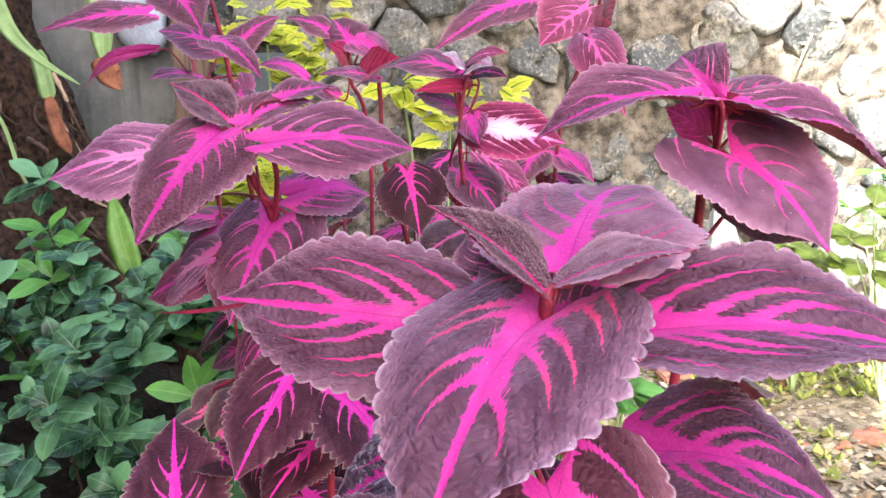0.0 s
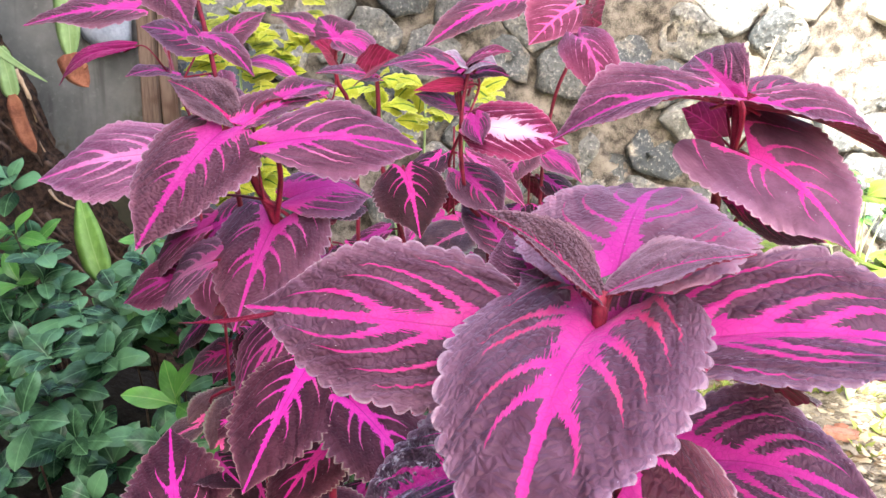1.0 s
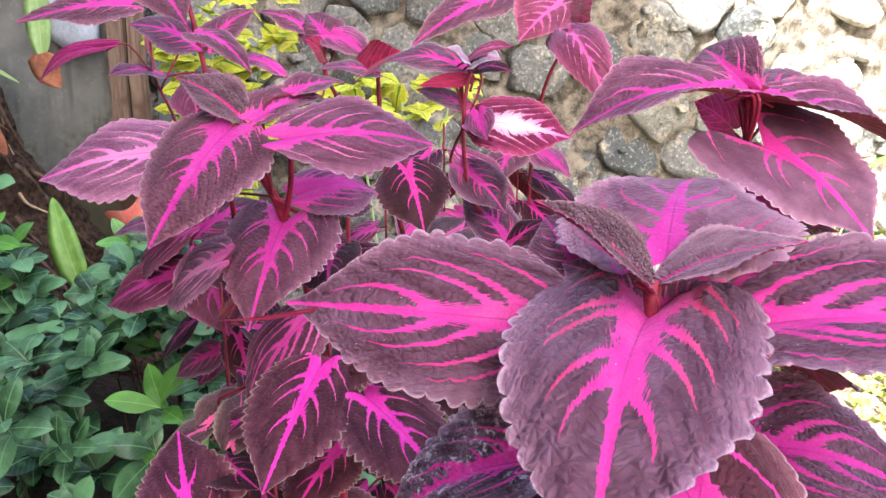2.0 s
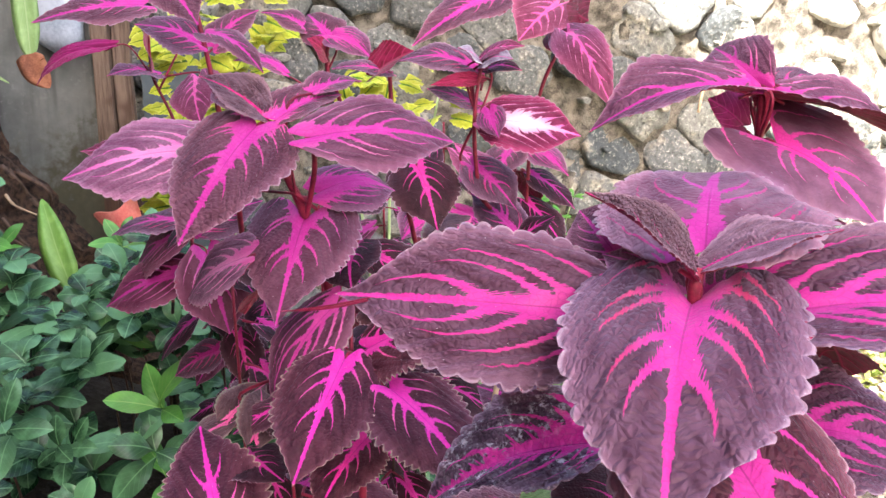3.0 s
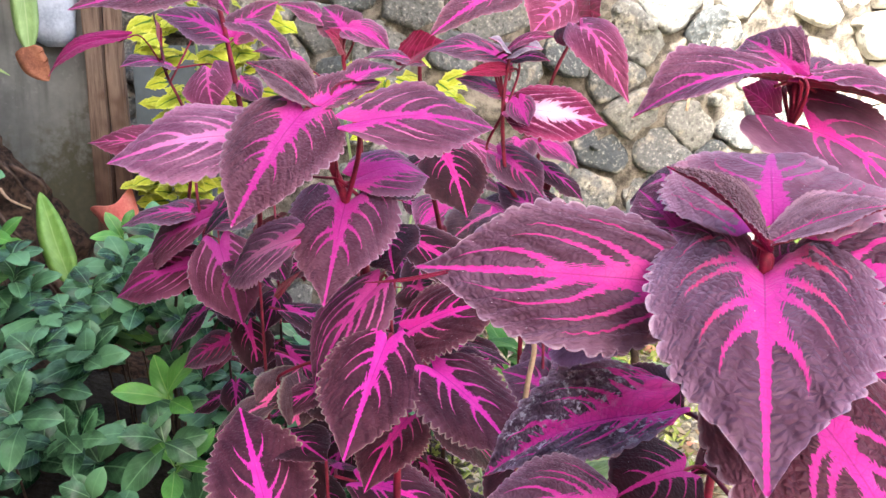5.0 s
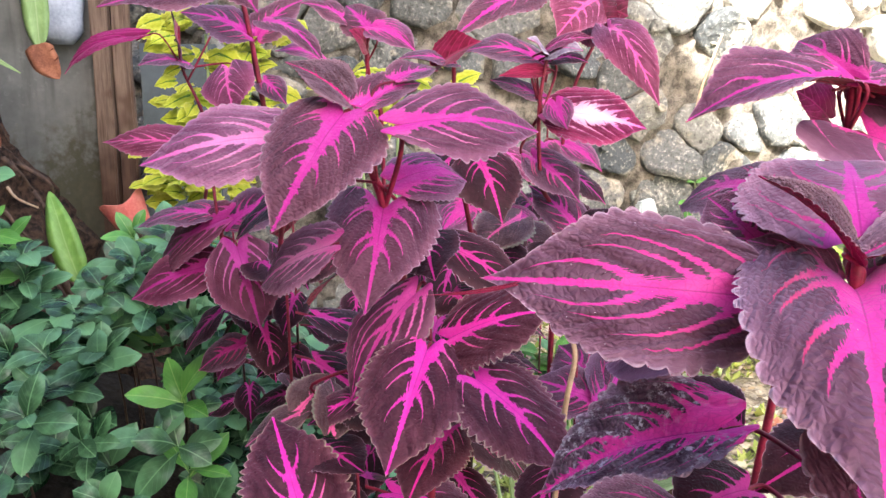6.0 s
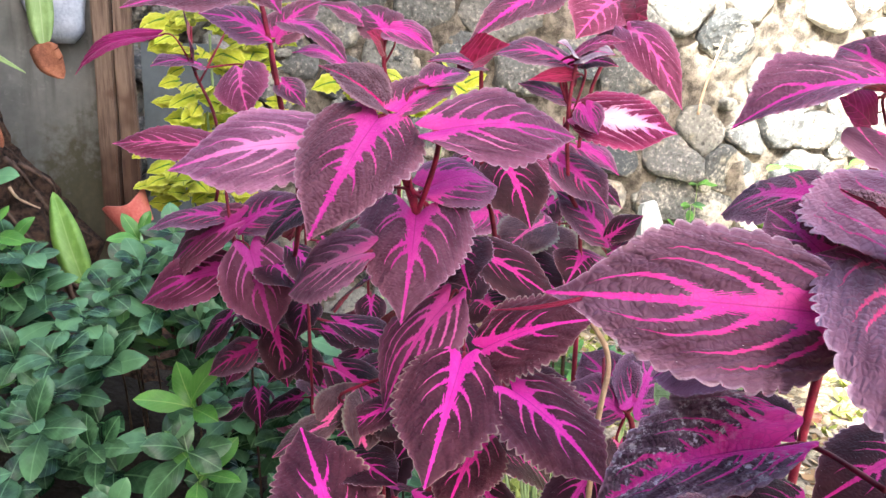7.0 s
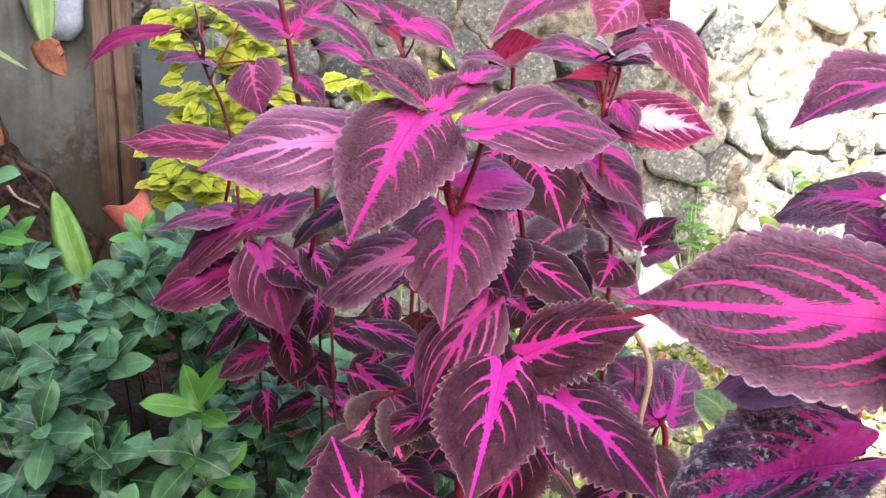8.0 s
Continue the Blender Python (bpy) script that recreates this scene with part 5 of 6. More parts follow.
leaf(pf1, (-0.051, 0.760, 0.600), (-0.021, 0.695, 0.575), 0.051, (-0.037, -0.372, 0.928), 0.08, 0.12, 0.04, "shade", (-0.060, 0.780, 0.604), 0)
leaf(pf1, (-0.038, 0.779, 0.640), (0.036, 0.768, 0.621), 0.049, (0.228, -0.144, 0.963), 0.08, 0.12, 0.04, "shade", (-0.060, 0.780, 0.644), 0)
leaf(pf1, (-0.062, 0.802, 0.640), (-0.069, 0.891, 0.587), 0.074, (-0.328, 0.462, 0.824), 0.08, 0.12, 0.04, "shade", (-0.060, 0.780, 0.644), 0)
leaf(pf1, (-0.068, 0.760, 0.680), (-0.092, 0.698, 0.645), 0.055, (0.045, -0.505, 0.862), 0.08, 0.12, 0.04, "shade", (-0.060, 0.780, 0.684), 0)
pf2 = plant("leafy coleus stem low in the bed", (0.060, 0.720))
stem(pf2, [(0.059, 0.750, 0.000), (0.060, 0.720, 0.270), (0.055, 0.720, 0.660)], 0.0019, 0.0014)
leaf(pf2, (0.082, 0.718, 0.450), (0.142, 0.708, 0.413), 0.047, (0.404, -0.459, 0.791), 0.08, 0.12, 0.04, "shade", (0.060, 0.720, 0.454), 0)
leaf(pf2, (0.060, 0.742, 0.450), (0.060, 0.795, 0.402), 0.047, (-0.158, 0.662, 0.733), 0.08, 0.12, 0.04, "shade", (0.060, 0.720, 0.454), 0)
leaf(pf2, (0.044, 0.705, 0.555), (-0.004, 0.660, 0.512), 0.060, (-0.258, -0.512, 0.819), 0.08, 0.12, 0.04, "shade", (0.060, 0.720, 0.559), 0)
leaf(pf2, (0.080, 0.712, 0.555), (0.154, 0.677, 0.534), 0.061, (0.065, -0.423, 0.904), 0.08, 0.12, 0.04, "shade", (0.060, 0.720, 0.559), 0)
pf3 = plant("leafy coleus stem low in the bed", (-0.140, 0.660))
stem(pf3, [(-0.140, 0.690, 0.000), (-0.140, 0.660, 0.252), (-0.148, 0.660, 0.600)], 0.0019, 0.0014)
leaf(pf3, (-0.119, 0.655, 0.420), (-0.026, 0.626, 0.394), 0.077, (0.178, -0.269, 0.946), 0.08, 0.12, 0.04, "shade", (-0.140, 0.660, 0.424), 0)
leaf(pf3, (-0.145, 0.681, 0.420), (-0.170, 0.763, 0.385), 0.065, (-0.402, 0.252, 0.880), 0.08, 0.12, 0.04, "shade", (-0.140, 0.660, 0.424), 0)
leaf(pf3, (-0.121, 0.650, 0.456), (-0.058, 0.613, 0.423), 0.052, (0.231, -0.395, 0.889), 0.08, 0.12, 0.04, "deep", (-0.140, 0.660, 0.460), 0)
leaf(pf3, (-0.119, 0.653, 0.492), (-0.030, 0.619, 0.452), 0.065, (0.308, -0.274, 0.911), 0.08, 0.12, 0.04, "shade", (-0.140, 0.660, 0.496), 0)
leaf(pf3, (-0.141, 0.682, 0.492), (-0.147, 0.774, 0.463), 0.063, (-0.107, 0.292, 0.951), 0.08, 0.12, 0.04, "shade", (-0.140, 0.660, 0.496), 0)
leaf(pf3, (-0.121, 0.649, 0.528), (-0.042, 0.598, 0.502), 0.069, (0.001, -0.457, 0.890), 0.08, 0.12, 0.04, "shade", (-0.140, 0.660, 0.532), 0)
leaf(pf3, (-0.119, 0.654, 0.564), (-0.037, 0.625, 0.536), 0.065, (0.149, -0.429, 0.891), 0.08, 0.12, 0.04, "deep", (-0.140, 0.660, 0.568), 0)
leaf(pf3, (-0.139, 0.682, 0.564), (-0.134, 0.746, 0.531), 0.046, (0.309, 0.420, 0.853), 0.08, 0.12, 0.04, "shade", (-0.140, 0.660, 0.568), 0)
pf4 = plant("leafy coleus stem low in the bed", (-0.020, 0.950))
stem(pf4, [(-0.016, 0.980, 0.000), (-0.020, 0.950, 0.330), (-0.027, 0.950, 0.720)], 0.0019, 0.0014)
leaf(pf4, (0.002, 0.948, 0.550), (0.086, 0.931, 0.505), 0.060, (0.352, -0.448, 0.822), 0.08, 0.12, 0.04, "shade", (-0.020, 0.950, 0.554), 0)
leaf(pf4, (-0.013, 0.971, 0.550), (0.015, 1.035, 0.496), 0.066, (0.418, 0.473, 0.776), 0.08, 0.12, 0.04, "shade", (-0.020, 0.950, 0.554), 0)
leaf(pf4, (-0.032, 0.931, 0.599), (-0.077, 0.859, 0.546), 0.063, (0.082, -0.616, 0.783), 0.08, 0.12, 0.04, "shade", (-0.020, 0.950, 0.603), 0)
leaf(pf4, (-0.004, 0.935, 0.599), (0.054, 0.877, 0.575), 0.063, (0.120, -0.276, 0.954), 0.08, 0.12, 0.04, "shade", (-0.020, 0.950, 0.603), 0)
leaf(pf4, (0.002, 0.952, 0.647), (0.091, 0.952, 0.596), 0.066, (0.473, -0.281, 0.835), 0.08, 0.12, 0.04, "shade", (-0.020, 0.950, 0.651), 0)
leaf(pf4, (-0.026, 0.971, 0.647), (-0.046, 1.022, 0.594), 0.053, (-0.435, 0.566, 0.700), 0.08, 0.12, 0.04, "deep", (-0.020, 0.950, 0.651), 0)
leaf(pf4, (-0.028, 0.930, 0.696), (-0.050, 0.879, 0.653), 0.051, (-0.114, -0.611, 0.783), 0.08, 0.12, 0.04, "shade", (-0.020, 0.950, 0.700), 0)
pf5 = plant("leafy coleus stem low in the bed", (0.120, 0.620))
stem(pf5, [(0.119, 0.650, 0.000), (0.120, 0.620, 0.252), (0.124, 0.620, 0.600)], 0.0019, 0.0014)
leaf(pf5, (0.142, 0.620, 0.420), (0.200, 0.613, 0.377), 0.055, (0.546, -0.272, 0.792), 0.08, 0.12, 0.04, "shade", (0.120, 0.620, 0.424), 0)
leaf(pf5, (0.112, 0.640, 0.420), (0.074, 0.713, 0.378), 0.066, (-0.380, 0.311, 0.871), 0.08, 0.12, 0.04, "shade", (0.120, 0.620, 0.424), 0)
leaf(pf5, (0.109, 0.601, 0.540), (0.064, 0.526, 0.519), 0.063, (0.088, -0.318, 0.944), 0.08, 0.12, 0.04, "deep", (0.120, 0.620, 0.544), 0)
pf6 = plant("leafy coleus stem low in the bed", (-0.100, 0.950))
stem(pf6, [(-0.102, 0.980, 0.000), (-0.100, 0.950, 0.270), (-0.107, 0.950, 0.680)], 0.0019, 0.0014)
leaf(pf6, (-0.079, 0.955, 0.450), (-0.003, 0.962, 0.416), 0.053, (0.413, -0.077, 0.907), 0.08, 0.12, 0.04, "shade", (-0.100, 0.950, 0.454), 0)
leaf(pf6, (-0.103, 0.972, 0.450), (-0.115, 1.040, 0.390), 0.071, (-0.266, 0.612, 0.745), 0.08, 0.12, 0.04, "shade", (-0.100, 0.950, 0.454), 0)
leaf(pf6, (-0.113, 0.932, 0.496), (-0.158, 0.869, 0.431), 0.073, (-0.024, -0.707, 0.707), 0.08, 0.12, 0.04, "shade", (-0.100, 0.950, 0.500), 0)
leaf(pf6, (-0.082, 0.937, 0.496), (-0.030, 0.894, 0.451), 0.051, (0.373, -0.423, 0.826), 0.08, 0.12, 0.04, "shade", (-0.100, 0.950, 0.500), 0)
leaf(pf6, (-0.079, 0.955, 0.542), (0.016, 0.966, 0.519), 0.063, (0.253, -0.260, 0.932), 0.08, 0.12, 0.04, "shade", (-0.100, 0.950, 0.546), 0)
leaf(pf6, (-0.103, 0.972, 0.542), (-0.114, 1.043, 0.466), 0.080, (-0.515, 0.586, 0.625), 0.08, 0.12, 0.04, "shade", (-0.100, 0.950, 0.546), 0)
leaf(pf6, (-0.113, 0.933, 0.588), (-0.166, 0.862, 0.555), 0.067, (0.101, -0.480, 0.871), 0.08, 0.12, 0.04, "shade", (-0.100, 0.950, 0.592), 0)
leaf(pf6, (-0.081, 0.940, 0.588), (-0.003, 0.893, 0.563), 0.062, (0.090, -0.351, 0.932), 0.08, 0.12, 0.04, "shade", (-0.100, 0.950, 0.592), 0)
leaf(pf6, (-0.078, 0.947, 0.634), (-0.015, 0.931, 0.591), 0.056, (0.385, -0.528, 0.757), 0.08, 0.12, 0.04, "shade", (-0.100, 0.950, 0.638), 0)
leaf(pf6, (-0.100, 0.972, 0.634), (-0.100, 1.051, 0.567), 0.072, (-0.287, 0.621, 0.729), 0.08, 0.12, 0.04, "shade", (-0.100, 0.950, 0.638), 0)
pf7 = plant("leafy coleus stem low in the bed", (0.030, 1.100))
stem(pf7, [(0.017, 1.130, 0.000), (0.030, 1.100, 0.372), (0.031, 1.100, 0.850)], 0.0019, 0.0014)
leaf(pf7, (0.052, 1.103, 0.620), (0.128, 1.106, 0.570), 0.071, (0.532, -0.280, 0.799), 0.08, 0.12, 0.04, "striped", (0.030, 1.100, 0.624), 0)
leaf(pf7, (0.030, 1.122, 0.620), (0.029, 1.205, 0.597), 0.062, (-0.210, 0.262, 0.942), 0.08, 0.12, 0.04, "magenta", (0.030, 1.100, 0.624), 0)
leaf(pf7, (0.021, 1.080, 0.658), (-0.015, 1.004, 0.611), 0.070, (0.027, -0.533, 0.846), 0.08, 0.12, 0.04, "shade", (0.030, 1.100, 0.662), 0)
leaf(pf7, (0.041, 1.081, 0.658), (0.072, 1.024, 0.614), 0.060, (0.147, -0.557, 0.817), 0.08, 0.12, 0.04, "magenta", (0.030, 1.100, 0.662), 0)
leaf(pf7, (0.050, 1.092, 0.697), (0.117, 1.060, 0.670), 0.051, (0.108, -0.502, 0.858), 0.08, 0.12, 0.04, "shade", (0.030, 1.100, 0.701), 0)
leaf(pf7, (0.037, 1.121, 0.697), (0.063, 1.186, 0.679), 0.048, (0.443, 0.066, 0.894), 0.08, 0.12, 0.04, "striped", (0.030, 1.100, 0.701), 0)
leaf(pf7, (0.018, 1.082, 0.735), (-0.032, 1.006, 0.714), 0.071, (0.161, -0.359, 0.919), 0.08, 0.12, 0.04, "magenta", (0.030, 1.100, 0.739), 0)
leaf(pf7, (0.048, 1.087, 0.735), (0.116, 1.035, 0.692), 0.067, (0.266, -0.381, 0.885), 0.08, 0.12, 0.04, "magenta", (0.030, 1.100, 0.739), 0)
leaf(pf7, (0.052, 1.100, 0.773), (0.109, 1.093, 0.729), 0.055, (0.580, -0.245, 0.777), 0.08, 0.12, 0.04, "spine", (0.030, 1.100, 0.777), 0)
leaf(pf7, (0.030, 1.122, 0.773), (0.028, 1.186, 0.724), 0.052, (-0.126, 0.605, 0.786), 0.08, 0.12, 0.04, "shade", (0.030, 1.100, 0.777), 0)
leaf(pf7, (0.012, 1.087, 0.812), (-0.050, 1.040, 0.760), 0.070, (-0.370, -0.427, 0.825), 0.08, 0.12, 0.04, "shade", (0.030, 1.100, 0.816), 0)
leaf(pf7, (0.049, 1.089, 0.812), (0.118, 1.048, 0.754), 0.070, (0.353, -0.508, 0.786), 0.08, 0.12, 0.04, "striped", (0.030, 1.100, 0.816), 0)
pf8 = plant("leafy coleus stem low in the bed", (0.140, 1.160))
stem(pf8, [(0.155, 1.190, 0.000), (0.140, 1.160, 0.372), (0.139, 1.160, 0.850)], 0.0019, 0.0014)
leaf(pf8, (0.162, 1.164, 0.620), (0.254, 1.170, 0.580), 0.073, (0.398, -0.177, 0.900), 0.08, 0.12, 0.04, "striped", (0.140, 1.160, 0.624), 0)
leaf(pf8, (0.134, 1.181, 0.620), (0.114, 1.241, 0.555), 0.065, (-0.585, 0.492, 0.645), 0.08, 0.12, 0.04, "magenta", (0.140, 1.160, 0.624), 0)
leaf(pf8, (0.131, 1.140, 0.658), (0.096, 1.063, 0.607), 0.073, (0.134, -0.590, 0.796), 0.08, 0.12, 0.04, "striped", (0.140, 1.160, 0.662), 0)
leaf(pf8, (0.152, 1.142, 0.658), (0.204, 1.066, 0.619), 0.067, (-0.120, -0.519, 0.846), 0.08, 0.12, 0.04, "magenta", (0.140, 1.160, 0.662), 0)
leaf(pf8, (0.161, 1.165, 0.697), (0.219, 1.172, 0.653), 0.049, (0.607, -0.051, 0.793), 0.08, 0.12, 0.04, "shade", (0.140, 1.160, 0.701), 0)
leaf(pf8, (0.138, 1.182, 0.697), (0.130, 1.267, 0.674), 0.060, (-0.140, 0.238, 0.961), 0.08, 0.12, 0.04, "shade", (0.140, 1.160, 0.701), 0)
leaf(pf8, (0.125, 1.144, 0.735), (0.069, 1.086, 0.697), 0.059, (-0.176, -0.414, 0.893), 0.08, 0.12, 0.04, "shade", (0.140, 1.160, 0.739), 0)
leaf(pf8, (0.154, 1.143, 0.735), (0.197, 1.086, 0.679), 0.061, (0.155, -0.634, 0.757), 0.08, 0.12, 0.04, "shade", (0.140, 1.160, 0.739), 0)
leaf(pf8, (0.161, 1.152, 0.773), (0.219, 1.127, 0.729), 0.060, (0.326, -0.564, 0.758), 0.08, 0.12, 0.04, "shade", (0.140, 1.160, 0.777), 0)
leaf(pf8, (0.149, 1.180, 0.773), (0.181, 1.242, 0.710), 0.062, (0.596, 0.400, 0.696), 0.08, 0.12, 0.04, "magenta", (0.140, 1.160, 0.777), 0)
leaf(pf8, (0.129, 1.141, 0.812), (0.095, 1.082, 0.769), 0.058, (-0.175, -0.505, 0.845), 0.08, 0.12, 0.04, "spine", (0.140, 1.160, 0.816), 0)
leaf(pf8, (0.156, 1.144, 0.812), (0.200, 1.098, 0.778), 0.051, (0.111, -0.518, 0.848), 0.08, 0.12, 0.04, "magenta", (0.140, 1.160, 0.816), 0)
leaf(pa, (-0.085, 0.362, 0.819), (-0.129, 0.357, 0.815), 0.002, (0.105, -0.979, 0.173), 0.10, 0.00, 0.30, "under", (-0.082, 0.362, 0.819), 0)
leaf(pq, (0.055, 0.500, 0.650), (-0.004, 0.505, 0.637), 0.030, (-0.232, -0.480, 0.846), 0.08, 0.10, 0.05, "green", (0.071, 0.698, 0.616), 0)
leaf(pq, (0.115, 0.580, 0.679), (0.082, 0.583, 0.668), 0.028, (-0.316, -0.474, 0.822), 0.08, 0.10, 0.05, "green", (0.071, 0.698, 0.616), 0)
leaf(pq, (0.061, 0.560, 0.638), (0.024, 0.542, 0.629), 0.035, (0.011, -0.466, 0.885), 0.08, 0.10, 0.05, "green", (0.071, 0.698, 0.616), 0)
leaf(pc, (-0.059, 0.585, 0.683), (-0.028, 0.565, 0.703), 0.045, (-0.584, -0.121, 0.803), 0.08, 0.10, 0.05, "deep", (-0.096, 0.590, 0.714), 0)
leaf(pc, (-0.169, 0.589, 0.652), (-0.168, 0.644, 0.671), 0.035, (0.416, -0.296, 0.860), 0.08, 0.10, 0.05, "dull", (-0.096, 0.590, 0.714), 0)


def thicket(x, y, low, high, count, seed):
    """A dark stem deep in the bed with pairs of small maroon leaves all the way up, most in the painted-shade material.
    """
    rng = np.random.default_rng(seed)
    owner = plant("shaded coleus stem deep in the bed with maroon leaves", (x, y))
    stem(owner, [(x + 0.02 * rng.normal(), y + 0.04, 0.0), (x, y, low * 0.6), (x + 0.01 * rng.normal(), y, high)], 0.0030, 0.0016)
    for k in range(count):
        z = low + (high - low) * k / count
        turn = 2.4 * k + rng.random()
        out = Vector((math.cos(turn), math.sin(turn), 0))
        size = rng.uniform(0.055, 0.085)
        base = Vector((x, y, z)) + out * 0.022
        tip = base + out * size * 0.85 + Vector((0, 0, -0.5 * size))
        face = Vector((0.3 * out.x, 0.3 * out.y - 0.5, 0.85)).normalized()
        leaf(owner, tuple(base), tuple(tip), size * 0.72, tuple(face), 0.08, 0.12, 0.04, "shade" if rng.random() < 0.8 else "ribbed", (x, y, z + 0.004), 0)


thicket(-0.30, 1.36, 0.34, 0.66, 11, 301)
thicket(-0.21, 1.22, 0.40, 0.72, 12, 302)
thicket(-0.13, 1.12, 0.44, 0.74, 12, 303)
thicket(-0.04, 1.24, 0.44, 0.74, 11, 304)

# ---- concrete wall, post, panel and what hangs there ----
tagged(part("wall_west", box(-3.2, -0.845, 2.74, 2.90, -0.05, 1.7, 0.008, 12, 0.006), CONCRETE), "stained grey concrete wall with mossy foot", "wall", kind="structure")
post = root_at("wooden_post", -0.79, 2.70, 0.0, "split weathered brown wooden post beside the concrete wall", "post")
part("plank", box(-0.842, -0.793, 2.66, 2.72, 0.0, 1.6, 0.006, 8, 0.004), WOOD, post)
part("plank", box(-0.788, -0.738, 2.69, 2.73, 0.0, 1.6, 0.006, 8, 0.006), WOOD, post)
board = root_at("board", -0.62, 2.81, 0.0, "flat blue-grey board standing by the post", "board")
part("sheet", box(-0.735, -0.50, 2.80, 2.82, 0.0, 0.98, 0.003), PANEL, board)
part("batten", box(-0.735, -0.50, 2.822, 2.845, 0.12, 0.17, 0.003), WOOD, board)
part("batten", box(-0.735, -0.50, 2.822, 2.845, 0.78, 0.83, 0.003), WOOD, board)


def sack():
    v, f = [], []
    n, k = 16, 18
    for i in range(n + 1):
        t = i / n
        r = 0.088 * (0.35 + 0.65 * math.sin(math.pi * min(1, 0.15 + t * 0.8)) ** 0.5) * (1 if t < 0.9 else 1 - (t - 0.9) * 5)
        for j in range(k):
            a = 2 * math.pi * j / k
            w = 1 + 0.10 * math.sin(3 * a + 5 * t) + 0.05 * math.sin(7 * a - 9 * t)
            v.append((-0.985 + r * math.cos(a) * w + 0.06 * t, 2.695 + 0.5 * r * math.sin(a) * w, 1.28 - 0.31 * t))
    for i in range(n):
        for j in range(k):
            f.append((i * k + j, (i + 1) * k + j, (i + 1) * k + (j + 1) % k, i * k + (j + 1) % k))
    f.append(tuple(range(k)))
    f.append(tuple(n * k + j for j in range(k))[::-1])
    ob = part("sack", mesh_of("sack", v, f), BAG)
    tagged(ob, "pale grey plastic sack hanging on the concrete wall", "sack")
    v, f = tube([(-0.985, 2.70, 1.27), (-0.985, 2.72, 1.34), (-0.985, 2.76, 1.36)], 0.004, 0.004, 6)
    part("tie", mesh_of("tie", v, f), DARK_TWIG, ob)


sack()


def shard_pot():
    """A broken half of a red clay pot lying on its side."""
    v, f, n, k = [], [], 10, 14
    m = pose(-0.610, 2.02, 0.545, 8, 24, 196) @ Matrix.Scale(0.66, 4)
    for skin in (0.0, 0.006):
        for i in range(n + 1):
            t = i / n
            for j in range(k + 1):
                a = math.pi * (0.05 + 0.9 * j / k)
                r = 0.058 + 0.022 * t - skin
                z = 0.10 * t * (1 + 0.12 * math.sin(a * 3.0))
                v.append(m @ Vector((r * math.cos(a), r * math.sin(a) - 0.03, z)))
    q = (n + 1) * (k + 1)
    for i in range(n):
        for j in range(k):
            a = i * (k + 1) + j
            f.append((a, a + 1, a + k + 2, a + k + 1))
            f.append((q + a, q + a + k + 1, q + a + k + 2, q + a + 1))
    rim = [i * (k + 1) for i in range(n + 1)] + [n * (k + 1) + j for j in range(1, k + 1)] + [i * (k + 1) + k for i in range(n - 1, -1, -1)] + list(range(k - 1, 0, -1))
    for a, b in zip(rim, rim[1:] + rim[:1]):
        f.append((a, b, q + b, q + a))
    return v, f


v, f = shard_pot()
tagged(part("broken_pot", mesh_of("broken_pot", v, f, False), CLAY), "broken salmon-red clay pot among the leaves", "pot")

# ---- rough brown trunk with strap leaves ----
trunk = root_at("tree_trunk", -1.306, 2.556, 0.0, "dark shaggy brown trunk with hanging strap leaves", "tree")
rng = np.random.default_rng(5)
rings = [(-1.100, 2.250, -0.050, 0.551), (-1.100, 2.250, 0.270, 0.387), (-1.107, 2.250, 0.458, 0.282), (-1.125, 2.250, 0.620, 0.200), (-1.150, 2.262, 0.795, 0.143), (-1.200, 2.288, 1.020, 0.113), (-1.275, 2.325, 1.395, 0.100)]
v, f, k = [], [], 64
zs = np.linspace(-0.05, 1.46, 90)
for z in zs:
    cx, cy, r = (np.interp(z, [q[2] for q in rings], [q[i] for q in rings]) for i in (0, 1, 3))
    for j in range(k):
        a = 2 * math.pi * j / k
        q = Vector((math.cos(a) * 2.2, math.sin(a) * 2.2, z * 4))
        lump = noise.noise(q * 1.1) * 0.30 + noise.noise(q * 3.1) * 0.20 + abs(noise.noise(q * 7)) * 0.16
        rr = r * (1 + lump)
        v.append((cx + rr * math.cos(a), cy + rr * math.sin(a), z))
for i in range(len(zs) - 1):
    for j in range(k):
        f.append((i * k + j, i * k + (j + 1) % k, (i + 1) * k + (j + 1) % k, (i + 1) * k + j))
part("trunk", mesh_of("trunk", v, f), BARK, trunk)
for n in range(70):
    a, z = rng.uniform(-2.9, 0.2), rng.uniform(0.25, 0.95)
    cx, cy, r = (np.interp(z, [q[2] for q in rings], [q[i] for q in rings]) for i in (0, 1, 3))
    p0 = Vector((cx + r * 1.1 * math.cos(a), cy + r * 1.1 * math.sin(a), z))
    drop = rng.uniform(0.05, 0.16)
    z2 = max(z - drop, 0.1)
    r2 = np.interp(z2, [q[2] for q in rings], [q[3] for q in rings])
    p2 = Vector((cx + r2 * 1.15 * math.cos(a + 0.2), cy + r2 * 1.15 * math.sin(a + 0.2), z2))
    v, f = tube([p0, (p0 + p2) / 2 + Vector((0.02 * rng.normal(), -0.015, 0)), p2], rng.uniform(0.004, 0.009), 0.002, 5, 0.4, rng)
    part("aerial_root", mesh_of("aerial_root", v, f), DRY if n % 9 == 0 else DARK_TWIG, trunk)


